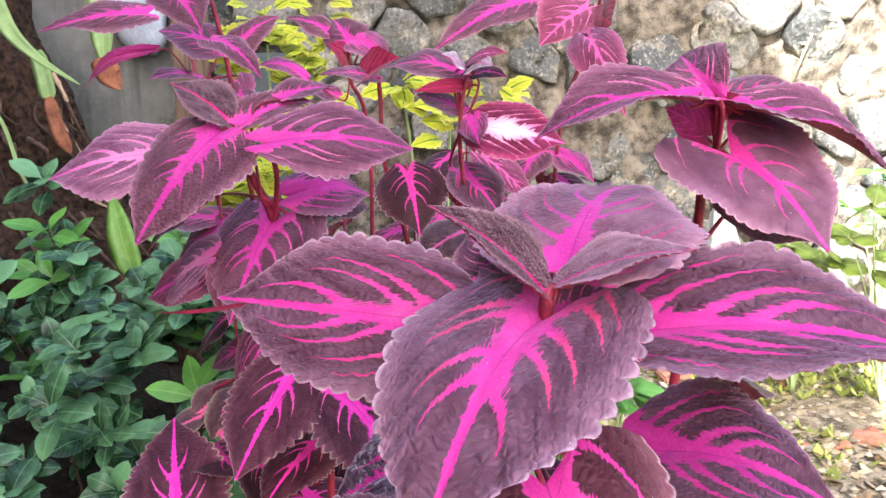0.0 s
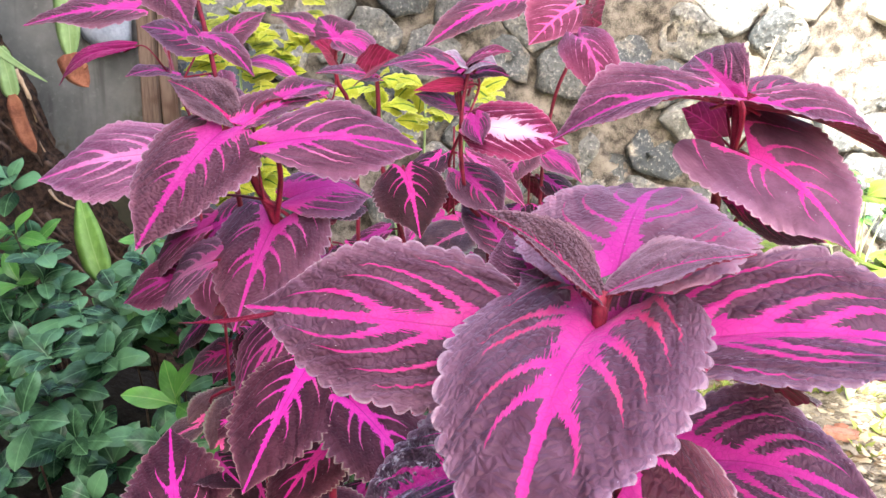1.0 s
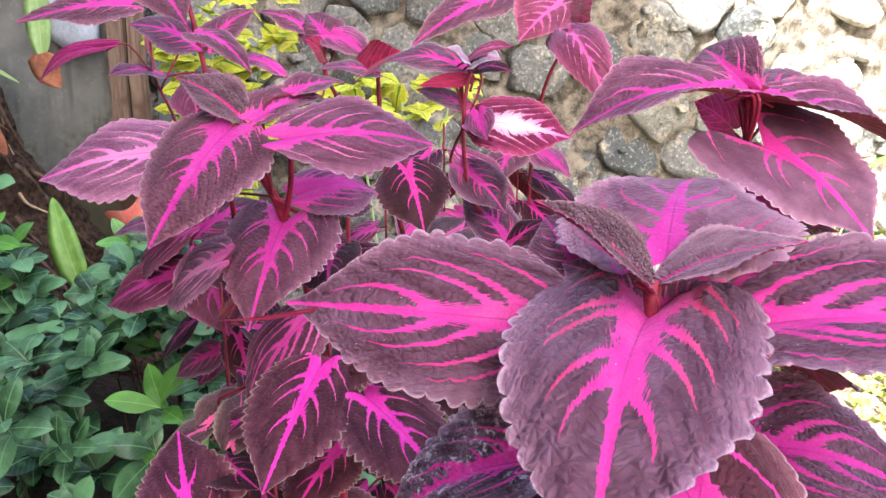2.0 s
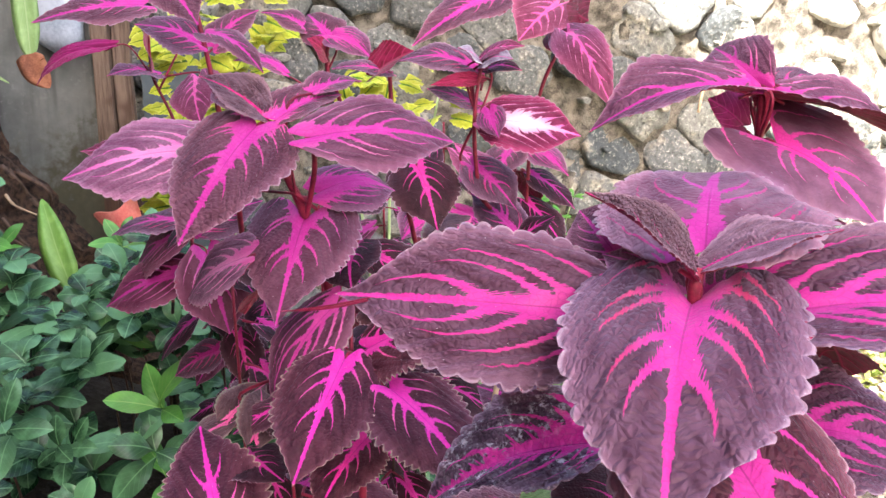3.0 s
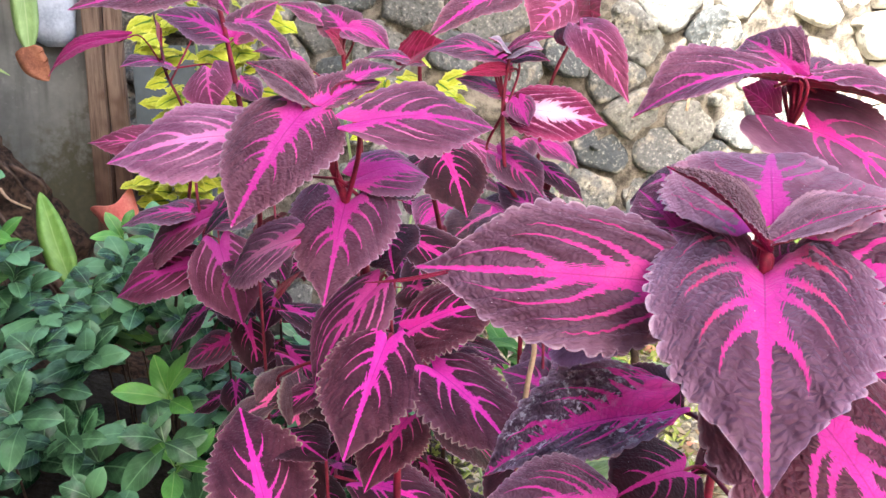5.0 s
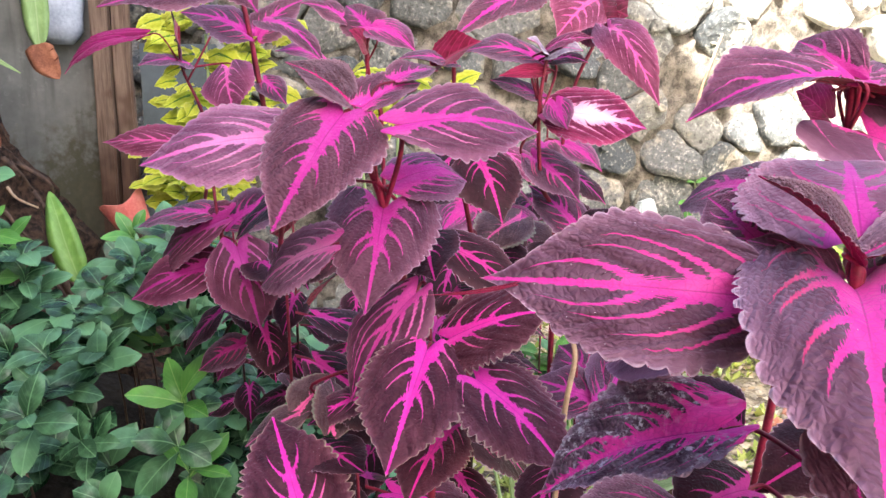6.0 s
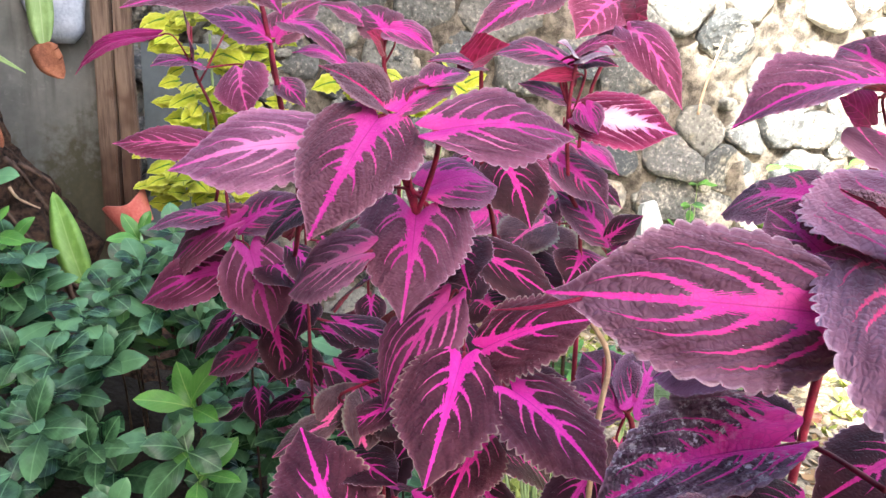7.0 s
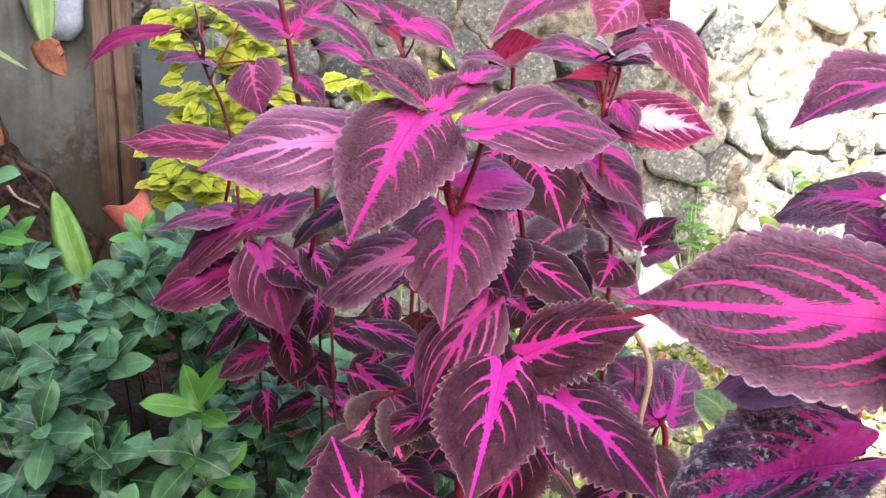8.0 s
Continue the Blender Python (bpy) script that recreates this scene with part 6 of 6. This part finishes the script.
def strap(points, w, material, owner, name="strap_leaf", label="", taper=0.55):
    """A long narrow leaf through the points, keeled along the middle."""
    p = [Vector(q) for q in points]
    rows, v, f = 24, [], []
    for i in range(rows + 1):
        t = i / rows * (len(p) - 1)
        k = min(int(t), len(p) - 2)
        g = t - k
        a, b, c, d = p[max(k - 1, 0)], p[k], p[k + 1], p[min(k + 2, len(p) - 1)]
        co = 0.5 * (2 * b + (c - a) * g + (2 * a - 5 * b + 4 * c - d) * g * g + (3 * b - a - 3 * c + d) * g ** 3)
        way = (c - b).normalized()
        side = way.cross(Vector((0.1, -1, 0.25))).normalized()
        n = side.cross(way)
        s = i / rows
        h = w / 2 * min(1.0, 0.45 + s * 3) * (1 - max(0, (s - taper) / (1 - taper)) ** (2 if taper > 0.3 else 0.7) * 0.97)
        for e in (-1, -0.5, 0, 0.5, 1):
            v.append(co + side * h * e + n * (abs(e) * h * 0.3))
        for e in (0.5, 0, -0.5):
            v.append(co + side * h * e + n * (abs(e) * h * 0.3 - 0.0012))
    for i in range(rows):
        for j in range(8):
            j2 = (j + 1) % 8
            f.append((i * 8 + j, i * 8 + j2, (i + 1) * 8 + j2, (i + 1) * 8 + j))
    me = mesh_of(name, v, f)
    uv = me.uv_layers.new(name="leaf")
    for loop in me.loops:
        i, j = divmod(loop.vertex_index, 8)
        uv.data[loop.index].uv = (i / rows, (-1, -0.5, 0, 0.5, 1, 0.5, 0, -0.5)[j])
    return part(name, me, material, owner, label)


strap([(-0.758, 1.931, 1.203), (-0.753, 1.906, 1.094), (-0.745, 1.884, 0.995), (-0.741, 1.871, 0.938)], 0.052, GREEN_STRAP, trunk, label="pale green strap leaf")
strap([(-0.742, 1.870, 0.951), (-0.736, 1.865, 0.930), (-0.724, 1.861, 0.908), (-0.702, 1.852, 0.882)], 0.055, STRAP_DEAD, trunk, label="withered orange-brown leaf tip")
strap([(-0.948, 1.783, 1.130), (-0.885, 1.756, 1.007), (-0.817, 1.733, 0.945), (-0.730, 1.712, 0.894)], 0.060, GREEN_STRAP, trunk, taper=0.05)
strap([(-0.948, 2.004, 0.968), (-0.937, 1.995, 0.929), (-0.922, 1.977, 0.890), (-0.914, 1.969, 0.852)], 0.040, GREEN_STRAP, trunk, taper=0.8)
strap([(-0.912, 1.961, 0.862), (-0.899, 1.952, 0.820), (-0.878, 1.932, 0.776), (-0.855, 1.924, 0.736)], 0.034, STRAP_DEAD, trunk, label="withered brown strap leaf", taper=0.7)
strap([(-0.979, 1.827, 0.857), (-0.943, 1.814, 0.798), (-0.913, 1.796, 0.714), (-0.882, 1.785, 0.660)], 0.009, GREEN_STRAP, trunk)
strap([(-0.670, 1.762, 0.481), (-0.694, 1.780, 0.546), (-0.714, 1.805, 0.599), (-0.741, 1.851, 0.651)], 0.060, GREEN_PALE, trunk, taper=0.35, label="upright bright green leaf")

# ---- glossy green shrub ----
def oval_mesh(name, length, width, bulge, fold, seed, material):
    rng = np.random.default_rng(seed)
    u = np.linspace(0, 1, 11)[:, None]
    v = np.linspace(-1, 1, 7)[None, :]
    f = np.sin(math.pi * u ** 1.12) ** 0.72 * np.clip(0.35 + u * 2.2, 0, 1)
    y = v * f
    x = u * length + 0 * v
    z = bulge * length * np.sin(math.pi * u ** 0.8) + fold * np.abs(y) * width / 2 - 0.10 * y ** 2 * width + 0.03 * length * np.sin(u * 8 + rng.random() * 6) * np.abs(v)
    co = np.stack([x, y * width / 2, z], -1).reshape(-1, 3)
    faces = [(i * 7 + j, (i + 1) * 7 + j, (i + 1) * 7 + j + 1, i * 7 + j + 1) for i in range(10) for j in range(6)]
    me = mesh_of(name, co, faces)
    me.materials.append(material)
    uv = me.uv_layers.new(name="leaf")
    flat = np.stack([(u + 0 * v).ravel(), (y + 0 * u).ravel()], 1)
    idx = np.array(faces).ravel()
    uv.data.foreach_set("uv", flat[idx].ravel())
    return me


shrub = root_at("green_shrub", -0.6, 1.35, 0.0, "dense low shrub with glossy dark green leaves", "shrub")
ovals = [oval_mesh("leaf", 0.056, 0.029, 0.10, 0.14, k, GREEN) for k in range(3)] + [oval_mesh("leaf", 0.048, 0.030, 0.15, 0.06, 7 + k, GREEN) for k in range(2)]
ovals_new = [oval_mesh("leaf", 0.060, 0.025, 0.08, 0.3, 20 + k, GREEN_NEW) for k in range(2)]
rng = np.random.default_rng(21)
for k in range(480):
    a, b = rng.random(), rng.random()
    if 400 < k < 430:
        a, b = 0.55 + 0.42 * rng.random(), 0.25 * rng.random()
    depth = rng.random() ** 1.5 * 0.26
    x = -0.98 + a * 1.02 + (b - 0.5) * 0.05
    y = 0.98 + b * 0.76
    z = 0.37 + 0.22 * b - max(0, a - 0.42) * 0.44 + 0.05 * math.sin(a * 17) + 0.05 * math.sin(a * 23 + b * 19) + rng.normal() * 0.03
    if k >= 430:    # taller shoots at the back, in front of the pot
        x, y, z = -0.61 + 0.26 * a, 1.60 + 0.20 * b, 0.495 + 0.045 * rng.random()
        depth *= 0.5
    z -= 0.34 * max(0.0, 0.45 - b) * max(0.0, a - 0.2)
    hollow = noise.noise((x * 8, y * 8, 3.0))
    if k < 430 and hollow < -0.02 and rng.random() < 0.8:
        continue
    z += (0.10 if k < 430 else 0.02) * hollow
    tip = Vector((x, y + depth * 0.5, z - depth))
    root = Vector((x * 0.9 - 0.05, y + 0.18, 0.02))
    if k % 5 == 0:
        v, f = tube([root, (root + tip) / 2 + Vector((0, 0.03, 0.03)), tip], 0.003, 0.0014, 6)
        part("branch", mesh_of("branch", v, f), DARK_TWIG, shrub)
    fresh = rng.random() < (0.22 if a < 0.22 else 0.035)
    count = rng.integers(4, 8)
    lean = Vector((rng.normal() * 0.25, -0.55 + rng.normal() * 0.25, 1)).normalized()
    spin = rng.random() * 6.28
    scale = rng.uniform(1.05, 1.7)
    for j in range(count):
        ang = spin + j * 2.4
        out = Vector((math.cos(ang), math.sin(ang), 0))
        out = (out - lean * out.dot(lean) + lean * rng.uniform(-0.1, 0.7)).normalized()
        base = tip - lean * 0.006 * j
        m = frame_of(base, base + out, lean + Vector((0, -0.2, 0.2))) @ Matrix.Scale(scale * rng.uniform(0.7, 1.15), 4)
        me = (ovals_new if fresh and j < 4 else ovals)[rng.integers(0, 2 if fresh and j < 4 else 5)]
        part("leaf", me, None, shrub, "", m)

# ---- lime-leaved plants behind ----
def lime_plant(x, y, spots, label, seed):
    rng = np.random.default_rng(seed)
    ob = root_at("lime_coleus", x, y, 0.0, label, "coleus", "lime-leaved plants")
    for sx, sy, sz, n, spread in spots:
        v, f = tube([(x, y, 0), ((x + sx) / 2, (y + sy) / 2, sz * 0.55), (sx, sy, sz)], 0.005, 0.003, 6)
        part("stem", mesh_of("stem", v, f), GREEN_STRAP, ob)
        for j in range(n):
            a = rng.random() * 6.28
            r = spread * rng.random() ** 0.6
            base = Vector((sx + r * math.cos(a), sy - 0.02 + r * 0.5 * math.sin(a), sz + rng.normal() * spread * 0.5))
            out = Vector((math.cos(a), -0.5 + 0.6 * math.sin(a), rng.uniform(-0.5, 0.3))).normalized()
            L = rng.uniform(0.045, 0.078)
            me = blade_mesh("leaf", L, L * 0.72, 0.1, 0.1, 0.05, next(seeds), 28, 12, LEAF["lime"], UNDER_LIME, teeth=6, tooth=0.22, quilt=0.012)
            part("leaf", me, None, ob, "", frame_of(base, base + out, Vector((0.3 * rng.normal(), -0.8 + 0.2 * rng.normal(), 0.6))))
    return ob


lime_plant(-0.45, 2.30, [(-0.46, 2.25, 0.99, 44, 0.11), (-0.34, 2.28, 0.98, 30, 0.10), (-0.47, 2.22, 0.80, 34, 0.09), (-0.36, 2.25, 0.82, 24, 0.08)], "bright yellow-green coleus with toothed leaves by the wall", 3)
lime_plant(-0.45, 2.12, [(-0.50, 2.08, 0.645, 34, 0.075), (-0.42, 2.10, 0.66, 20, 0.06)], "low lime-yellow coleus near the broken pot", 4)
lime_plant(0.0, 2.20, [(0.02, 2.15, 0.84, 14, 0.07), (0.14, 2.15, 0.85, 12, 0.06), (-0.10, 2.15, 0.86, 10, 0.06)], "yellow-green coleus in front of the stones", 6)

# ---- dry sticks in the gap ----
stick = root_at("dry_stick", 0.05, 0.60, 0.0, "bent dry brown stick with a curled end", "stick")
v, f = tube([(0.10, 0.62, 0.0), (0.10, 0.60, 0.60), (0.085, 0.594, 0.715), (0.05, 0.598, 0.735), (0.015, 0.609, 0.742), (-0.01, 0.615, 0.738)], 0.004, 0.0028, 8, 0.2, rng)
part("stalk", mesh_of("stalk", v, f), DARK_TWIG, stick)
v, f = tube([(0.062, 0.596, 0.730), (0.060, 0.592, 0.715), (0.068, 0.588, 0.703), (0.079, 0.590, 0.706), (0.080, 0.592, 0.716)], 0.002, 0.0012, 6)
part("curl", mesh_of("curl", v, f), DARK_TWIG, stick)
tan = root_at("dry_stalk", 0.01, 0.61, 0.0, "thin tan bent dry stalk", "stick")
v, f = tube([(0.0, 0.60, 0.0), (0.0, 0.60, 0.45), (0.008, 0.600, 0.64), (0.016, 0.604, 0.70), (0.000, 0.612, 0.732), (-0.015, 0.62, 0.745)], 0.0028, 0.002, 6)
part("stalk", mesh_of("stalk", v, f), DRY, tan)


# ---- weeds at the foot of the wall ----
def weed_plant(x, y, z, n, spread, label, seed, blades=None):
    rng = np.random.default_rng(seed)
    ob = root_at("wall_weed", x, y, 0.0, label, "weed", "weeds at the wall")
    for k in range(n // 5):
        tip = Vector((x + rng.normal() * spread, y - 0.02 + rng.normal() * spread * 0.3, z + rng.normal() * spread * 0.8))
        v, f = tube([(x, y, 0), ((x + tip.x) / 2, y, tip.z * 0.6), tip], 0.004, 0.0015, 5)
        part("stem", mesh_of("stem", v, f), GREEN_STRAP, ob)
        for j in range(5):
            a = rng.random() * 6.28
            out = Vector((math.cos(a), math.sin(a) * 0.7 - 0.3, rng.uniform(-0.3, 0.6))).normalized()
            part("leaf", blades[j % 2] if blades else ovals_new[j % 2] if rng.random() < 0.8 else ovals[0], None, ob, "", frame_of(tip, tip + out, (0, -0.5, 1)) @ Matrix.Scale(rng.uniform(0.6, 1.3), 4))


GREEN_WEED = green_material("weed_broad_green", (0.10, 0.16, 0.020), (0.20, 0.29, 0.045), (0.32, 0.38, 0.10), 0.5)
ovals_round = [oval_mesh("leaf", 0.080, 0.066, 0.10, 0.10, 40 + k, GREEN_WEED) for k in range(2)]
weed_plant(1.24, 2.22, 0.42, 55, 0.10, "broad-leaved yellow-green weed on the bare earth", 55, ovals_round)
weed_plant(1.02, 2.30, 0.34, 35, 0.07, "broad-leaved yellow-green weed on the bare earth", 56, ovals_round)
weed_plant(1.55, 2.85, 0.50, 60, 0.10, "yellow-green weed in the sun against the stones", 50)
weed_plant(1.20, 2.95, 0.36, 40, 0.07, "small green weed at the foot of the stones", 51)
weed_plant(0.62, 2.95, 0.42, 30, 0.06, "small green weed at the foot of the stones", 52)
weed_plant(0.15, 1.27, 0.42, 60, 0.06, "bright green weed growing low behind the coleus stems", 53)
weed_plant(0.26, 1.22, 0.42, 40, 0.05, "bright green weed growing low behind the coleus stems", 54)

# ---- litter on the soil ----
rng = np.random.default_rng(40)


def pebbles(name, count, lo, hi, material, label, flat=0.6, area=(0.0, 2.2, 0.9, 3.05)):
    v, f = [], []
    for k in range(count):
        x, y = area[0] + (area[1] - area[0]) * 1.4 * rng.random() ** 1.15, area[3] - (area[3] - area[2]) * 1.4 * rng.random() ** 1.1
        r = rng.uniform(lo, hi)
        if x < 0.12 and y < 1.7:
            continue
        m = pose(x, y, r * flat * 0.45 + noise.noise((x * 1.3, y * 1.3, 0)) * 0.03, rng.uniform(-25, 25), rng.uniform(-25, 25), rng.uniform(0, 360))
        sx, sy, sz = r * rng.uniform(0.7, 1.5), r * rng.uniform(0.6, 1.0), r * flat
        o = len(v)
        for a, b, c in ((1, 0, 0), (0.4, 0.9, 0.2), (-0.5, 0.8, 0), (-1, -0.1, 0.1), (-0.4, -0.9, 0), (0.6, -0.8, 0.1), (0.2, 0.1, 1), (-0.2, -0.1, -1)):
            j = 1 + rng.uniform(-0.2, 0.2)
            v.append(m @ Vector((a * sx * j, b * sy * j, c * sz)))
        for i in range(6):
            f.append((o + i, o + (i + 1) % 6, o + 6))
            f.append((o + (i + 1) % 6, o + i, o + 7))
    return tagged(part(name, mesh_of(name, v, f, False), material), label, "litter", kind="stuff")


def chip_material(name, a, b):
    g = Nodes(name)
    n = g.noise(g.place(), 60.0, 3.0)
    c = g.mix(g.island(), a, b)
    g.set(color=g.mix(g.m("MULTIPLY", n, 0.4), c, tuple(x * 0.4 for x in a)), rough=0.9, spec=0.25)
    g.bump(n, 0.5, 0.003)
    return g.mat


pebbles("gravel", 7500, 0.004, 0.016, chip_material("gravel_chips", (0.20, 0.165, 0.125), (0.72, 0.64, 0.52)), "loose pale gravel and crumbs of soil")
pebbles("dry_leaf_litter", 9500, 0.006, 0.022, chip_material("dry_leaves", (0.25, 0.155, 0.08), (0.72, 0.64, 0.44)), "dry curled leaf litter on the soil", 0.14)
pebbles("brick_chips", 90, 0.010, 0.034, chip_material("brick_red", (0.46, 0.17, 0.10), (0.68, 0.31, 0.21)), "chips of red brick lying on the soil", 0.5, (0.5, 2.0, 1.2, 2.8))


def weeds():
    v, f = [], []
    for k in range(4200):
        x, y = 0.1 + 2.9 * rng.random() ** 1.2, 3.0 - 2.4 * rng.random() ** 1.1
        if noise.noise((x * 2.2, y * 2.2, 4)) < -0.15:
            continue
        for j in range(rng.integers(3, 7)):
            a, L = rng.random() * 6.28, rng.uniform(0.016, 0.05)
            d = Vector((math.cos(a), math.sin(a), rng.uniform(0.3, 1.4))).normalized()
            s = d.cross(Vector((0, 0, 1))).normalized() * L * rng.uniform(0.12, 0.3)
            b = Vector((x, y, 0.0))
            o = len(v)
            v.extend([b, b + d * L * 0.5 + s, b + d * L * 0.5 + Vector((0, 0, -0.002)), b + d * L * 0.5 - s, b + d * L])
            f.extend([(o, o + 1, o + 2), (o, o + 2, o + 3), (o + 1, o + 4, o + 2), (o + 2, o + 4, o + 3)])
    return tagged(part("weeds", mesh_of("weeds", v, f), chip_material("weed_green", (0.15, 0.21, 0.04), (0.52, 0.56, 0.16))), "small green weeds and grass sprouting in the soil", "weeds", kind="stuff")


weeds()


BRICK = plain("worn_brick", (0.30, 0.13, 0.09), (0.58, 0.31, 0.23), 40, 0.9, 0.6, 0.004, spread=(0.3, 0.6))


def broken_brick(x, y, turn, size, label):
    me = box(-0.5 * size, 0.5 * size, -0.28 * size, 0.28 * size, 0.0, 0.3 * size, 0.006, 5, 0.008)
    ob = part("broken_brick", me, BRICK, None, "", pose(x, y, 0.005, 4, -3, turn))
    return tagged(ob, label, "brick")


def leaning_slab(x, y, high):
    """A pale split stone that stands against the foot of the wall."""
    bm = bmesh.new()
    outline = [(-0.17, 0.0), (0.16, 0.0), (0.13, 0.22 * high), (0.05, 0.62 * high), (-0.01, high), (-0.06, 0.97 * high), (-0.08, 0.5 * high)]
    face = bm.faces.new([bm.verts.new((a, 0.0, b)) for a, b in outline])
    ext = bmesh.ops.extrude_face_region(bm, geom=[face])
    for w in [g for g in ext["geom"] if isinstance(g, bmesh.types.BMVert)]:
        w.co.y += 0.045
    bmesh.ops.recalc_face_normals(bm, faces=bm.faces[:])
    bmesh.ops.bevel(bm, geom=bm.edges[:], offset=0.006, segments=2, affect="EDGES")
    me = bpy.data.meshes.new("stone_slab")
    bm.to_mesh(me)
    bm.free()
    ob = part("stone_slab", me, plain("pale_split_stone", (0.42, 0.48, 0.48), (0.72, 0.76, 0.76), 14, 0.7, 0.5, 0.006), None, "", pose(x, y, -0.01, -9, 0, 6))
    return tagged(ob, "pale bluish split stone leaning at the wall foot", "stone")


leaning_slab(0.958, 2.628, 0.508)
straw = root_at("straw", 1.111, 2.93, 0.0, "thin pale dry straw caught in the sunlit wall", "stick")
v, f = tube([(1.184, 2.963, 0.767), (1.226, 3.006, 0.875), (1.337, 3.083, 1.091)], 0.006, 0.004, 6)
part("stalk", mesh_of("stalk", v, f), DRY, straw)
broken_brick(0.70, 2.40, 20, 0.10, "broken salmon-red brick lying on the soil")
broken_brick(1.08, 1.96, -35, 0.085, "half-buried red brick among dry litter")


# ---- the stones of the wall ----
def clip(poly, p, q):
    """The part of a convex polygon nearer to p than to q."""
    mx, mz, nx, nz = (p[0] + q[0]) / 2, (p[1] + q[1]) / 2, q[0] - p[0], q[1] - p[1]
    side = [(x - mx) * nx + (z - mz) * nz for x, z in poly]
    made = []
    for i in range(len(poly)):
        a, b, da, db = poly[i], poly[(i + 1) % len(poly)], side[i], side[(i + 1) % len(poly)]
        if da <= 0:
            made.append(a)
        if (da < 0) != (db < 0) and da != db:
            t = da / (da - db)
            made.append((a[0] + (b[0] - a[0]) * t, a[1] + (b[1] - a[1]) * t))
    return made


def stone_cells():
    """Irregular cells: scattered centres kept apart by a distance that itself varies."""
    rng = np.random.default_rng(77)
    pts = []
    for k in range(9000):
        x, z = rng.uniform(-1.5, 3.3), rng.uniform(0.02, 1.72)
        r = 0.085 + 0.13 * rng.random() ** 1.6
        if all(((x - q[0]) * 0.72) ** 2 + (z - q[1]) ** 2 > (0.5 * (r + q[2])) ** 2 * 1.35 for q in pts):
            pts.append((x, z, r))
    cells = []
    for i, p in enumerate(pts):
        w, h = p[2] * 1.75, p[2] * 1.15
        poly = [(p[0] - w, p[1] - h * 0.8), (p[0] - w * 0.4, p[1] - h), (p[0] + w * 0.5, p[1] - h * 0.95), (p[0] + w, p[1] - h * 0.3), (p[0] + w * 0.9, p[1] + h * 0.8), (p[0] - w * 0.5, p[1] + h)]
        for k, q in enumerate(pts):
            if k != i and abs(q[0] - p[0]) < 0.5 and abs(q[1] - p[1]) < 0.5 and poly:
                poly = clip(poly, p, q)
        if len(poly) > 2:
            cells.append((p, poly))
    return cells


def stone_mesh(poly, rng):
    c = (sum(x for x, z in poly) / len(poly), sum(z for x, z in poly) / len(poly))
    n = 20
    ring = []
    for k in range(n):
        a = 2 * math.pi * k / n
        dx, dz = math.cos(a), math.sin(a)
        reach = 9.0
        for i in range(len(poly)):
            (ax, az), (bx, bz) = poly[i], poly[(i + 1) % len(poly)]
            ex, ez = bx - ax, bz - az
            den = dx * ez - dz * ex
            if abs(den) > 1e-9:
                t = ((ax - c[0]) * ez - (az - c[1]) * ex) / den
                if t > 0:
                    reach = min(reach, t)
        ring.append(reach)
    soft = [0.84 * ring[k] + 0.08 * (ring[k - 1] + ring[(k + 1) % n]) for k in range(n)]
    wob = rng.random() * 40
    soft = [r * (1 + 0.17 * noise.noise((1.3 * math.cos(6.2832 * k / n), 1.3 * math.sin(6.2832 * k / n), wob)) + 0.10 * noise.noise((3.1 * math.cos(6.2832 * k / n), 3.1 * math.sin(6.2832 * k / n), wob))) for k, r in enumerate(soft)]
    gap, high = rng.uniform(0.86, 1.02), rng.uniform(0.015, 0.075)
    seed = rng.random() * 50
    tx, tz = rng.normal() * 0.20, rng.normal() * 0.20
    v, f = [], []
    for sc, h in ((1.0, -0.03), (0.99, 0.60), (0.95, 0.88), (0.82, 1.0), (0.40, 1.0)):
        for k in range(n):
            a = 2 * math.pi * k / n
            r = soft[k] * gap * sc
            x, z = c[0] + r * math.cos(a), c[1] + r * math.sin(a)
            bump = noise.noise((x * 13 + seed, z * 13, seed)) * 0.022 + noise.noise((x * 40, z * 40, seed)) * 0.007
            v.append((x, WALL_Y + 0.03 - (high + tx * (x - c[0]) + tz * (z - c[1])) * h - bump * max(h, 0), z))
    v.append((c[0], WALL_Y + 0.03 - high * 1.0 - noise.noise((c[0] * 13 + seed, c[1] * 13, seed)) * 0.012, c[1]))
    for lv in range(4):
        for k in range(n):
            a, b = lv * n + k, lv * n + (k + 1) % n
            f.append((a, b, b + n, a + n))
    for k in range(n):
        f.append((4 * n + k, 4 * n + (k + 1) % n, 5 * n))
    return mesh_of("stone", v, f)


rng = np.random.default_rng(78)
for p, poly in stone_cells():
    if rng.random() < 0.12:
        continue
    me = stone_mesh(poly, rng)
    part("stone", me, STONE, wall_north)

# small packing stones in the joints
for n in range(120):
    x, z, r = rng.uniform(-0.7, 2.6), rng.uniform(0.1, 1.6), rng.uniform(0.018, 0.042)
    poly = [(x + r * rng.uniform(0.7, 1.4) * math.cos(a), z + r * rng.uniform(0.6, 1.0) * math.sin(a)) for a in (0.3, 1.5, 2.6, 3.8, 5.2)]
    part("stone", stone_mesh(poly, rng), STONE, wall_north)
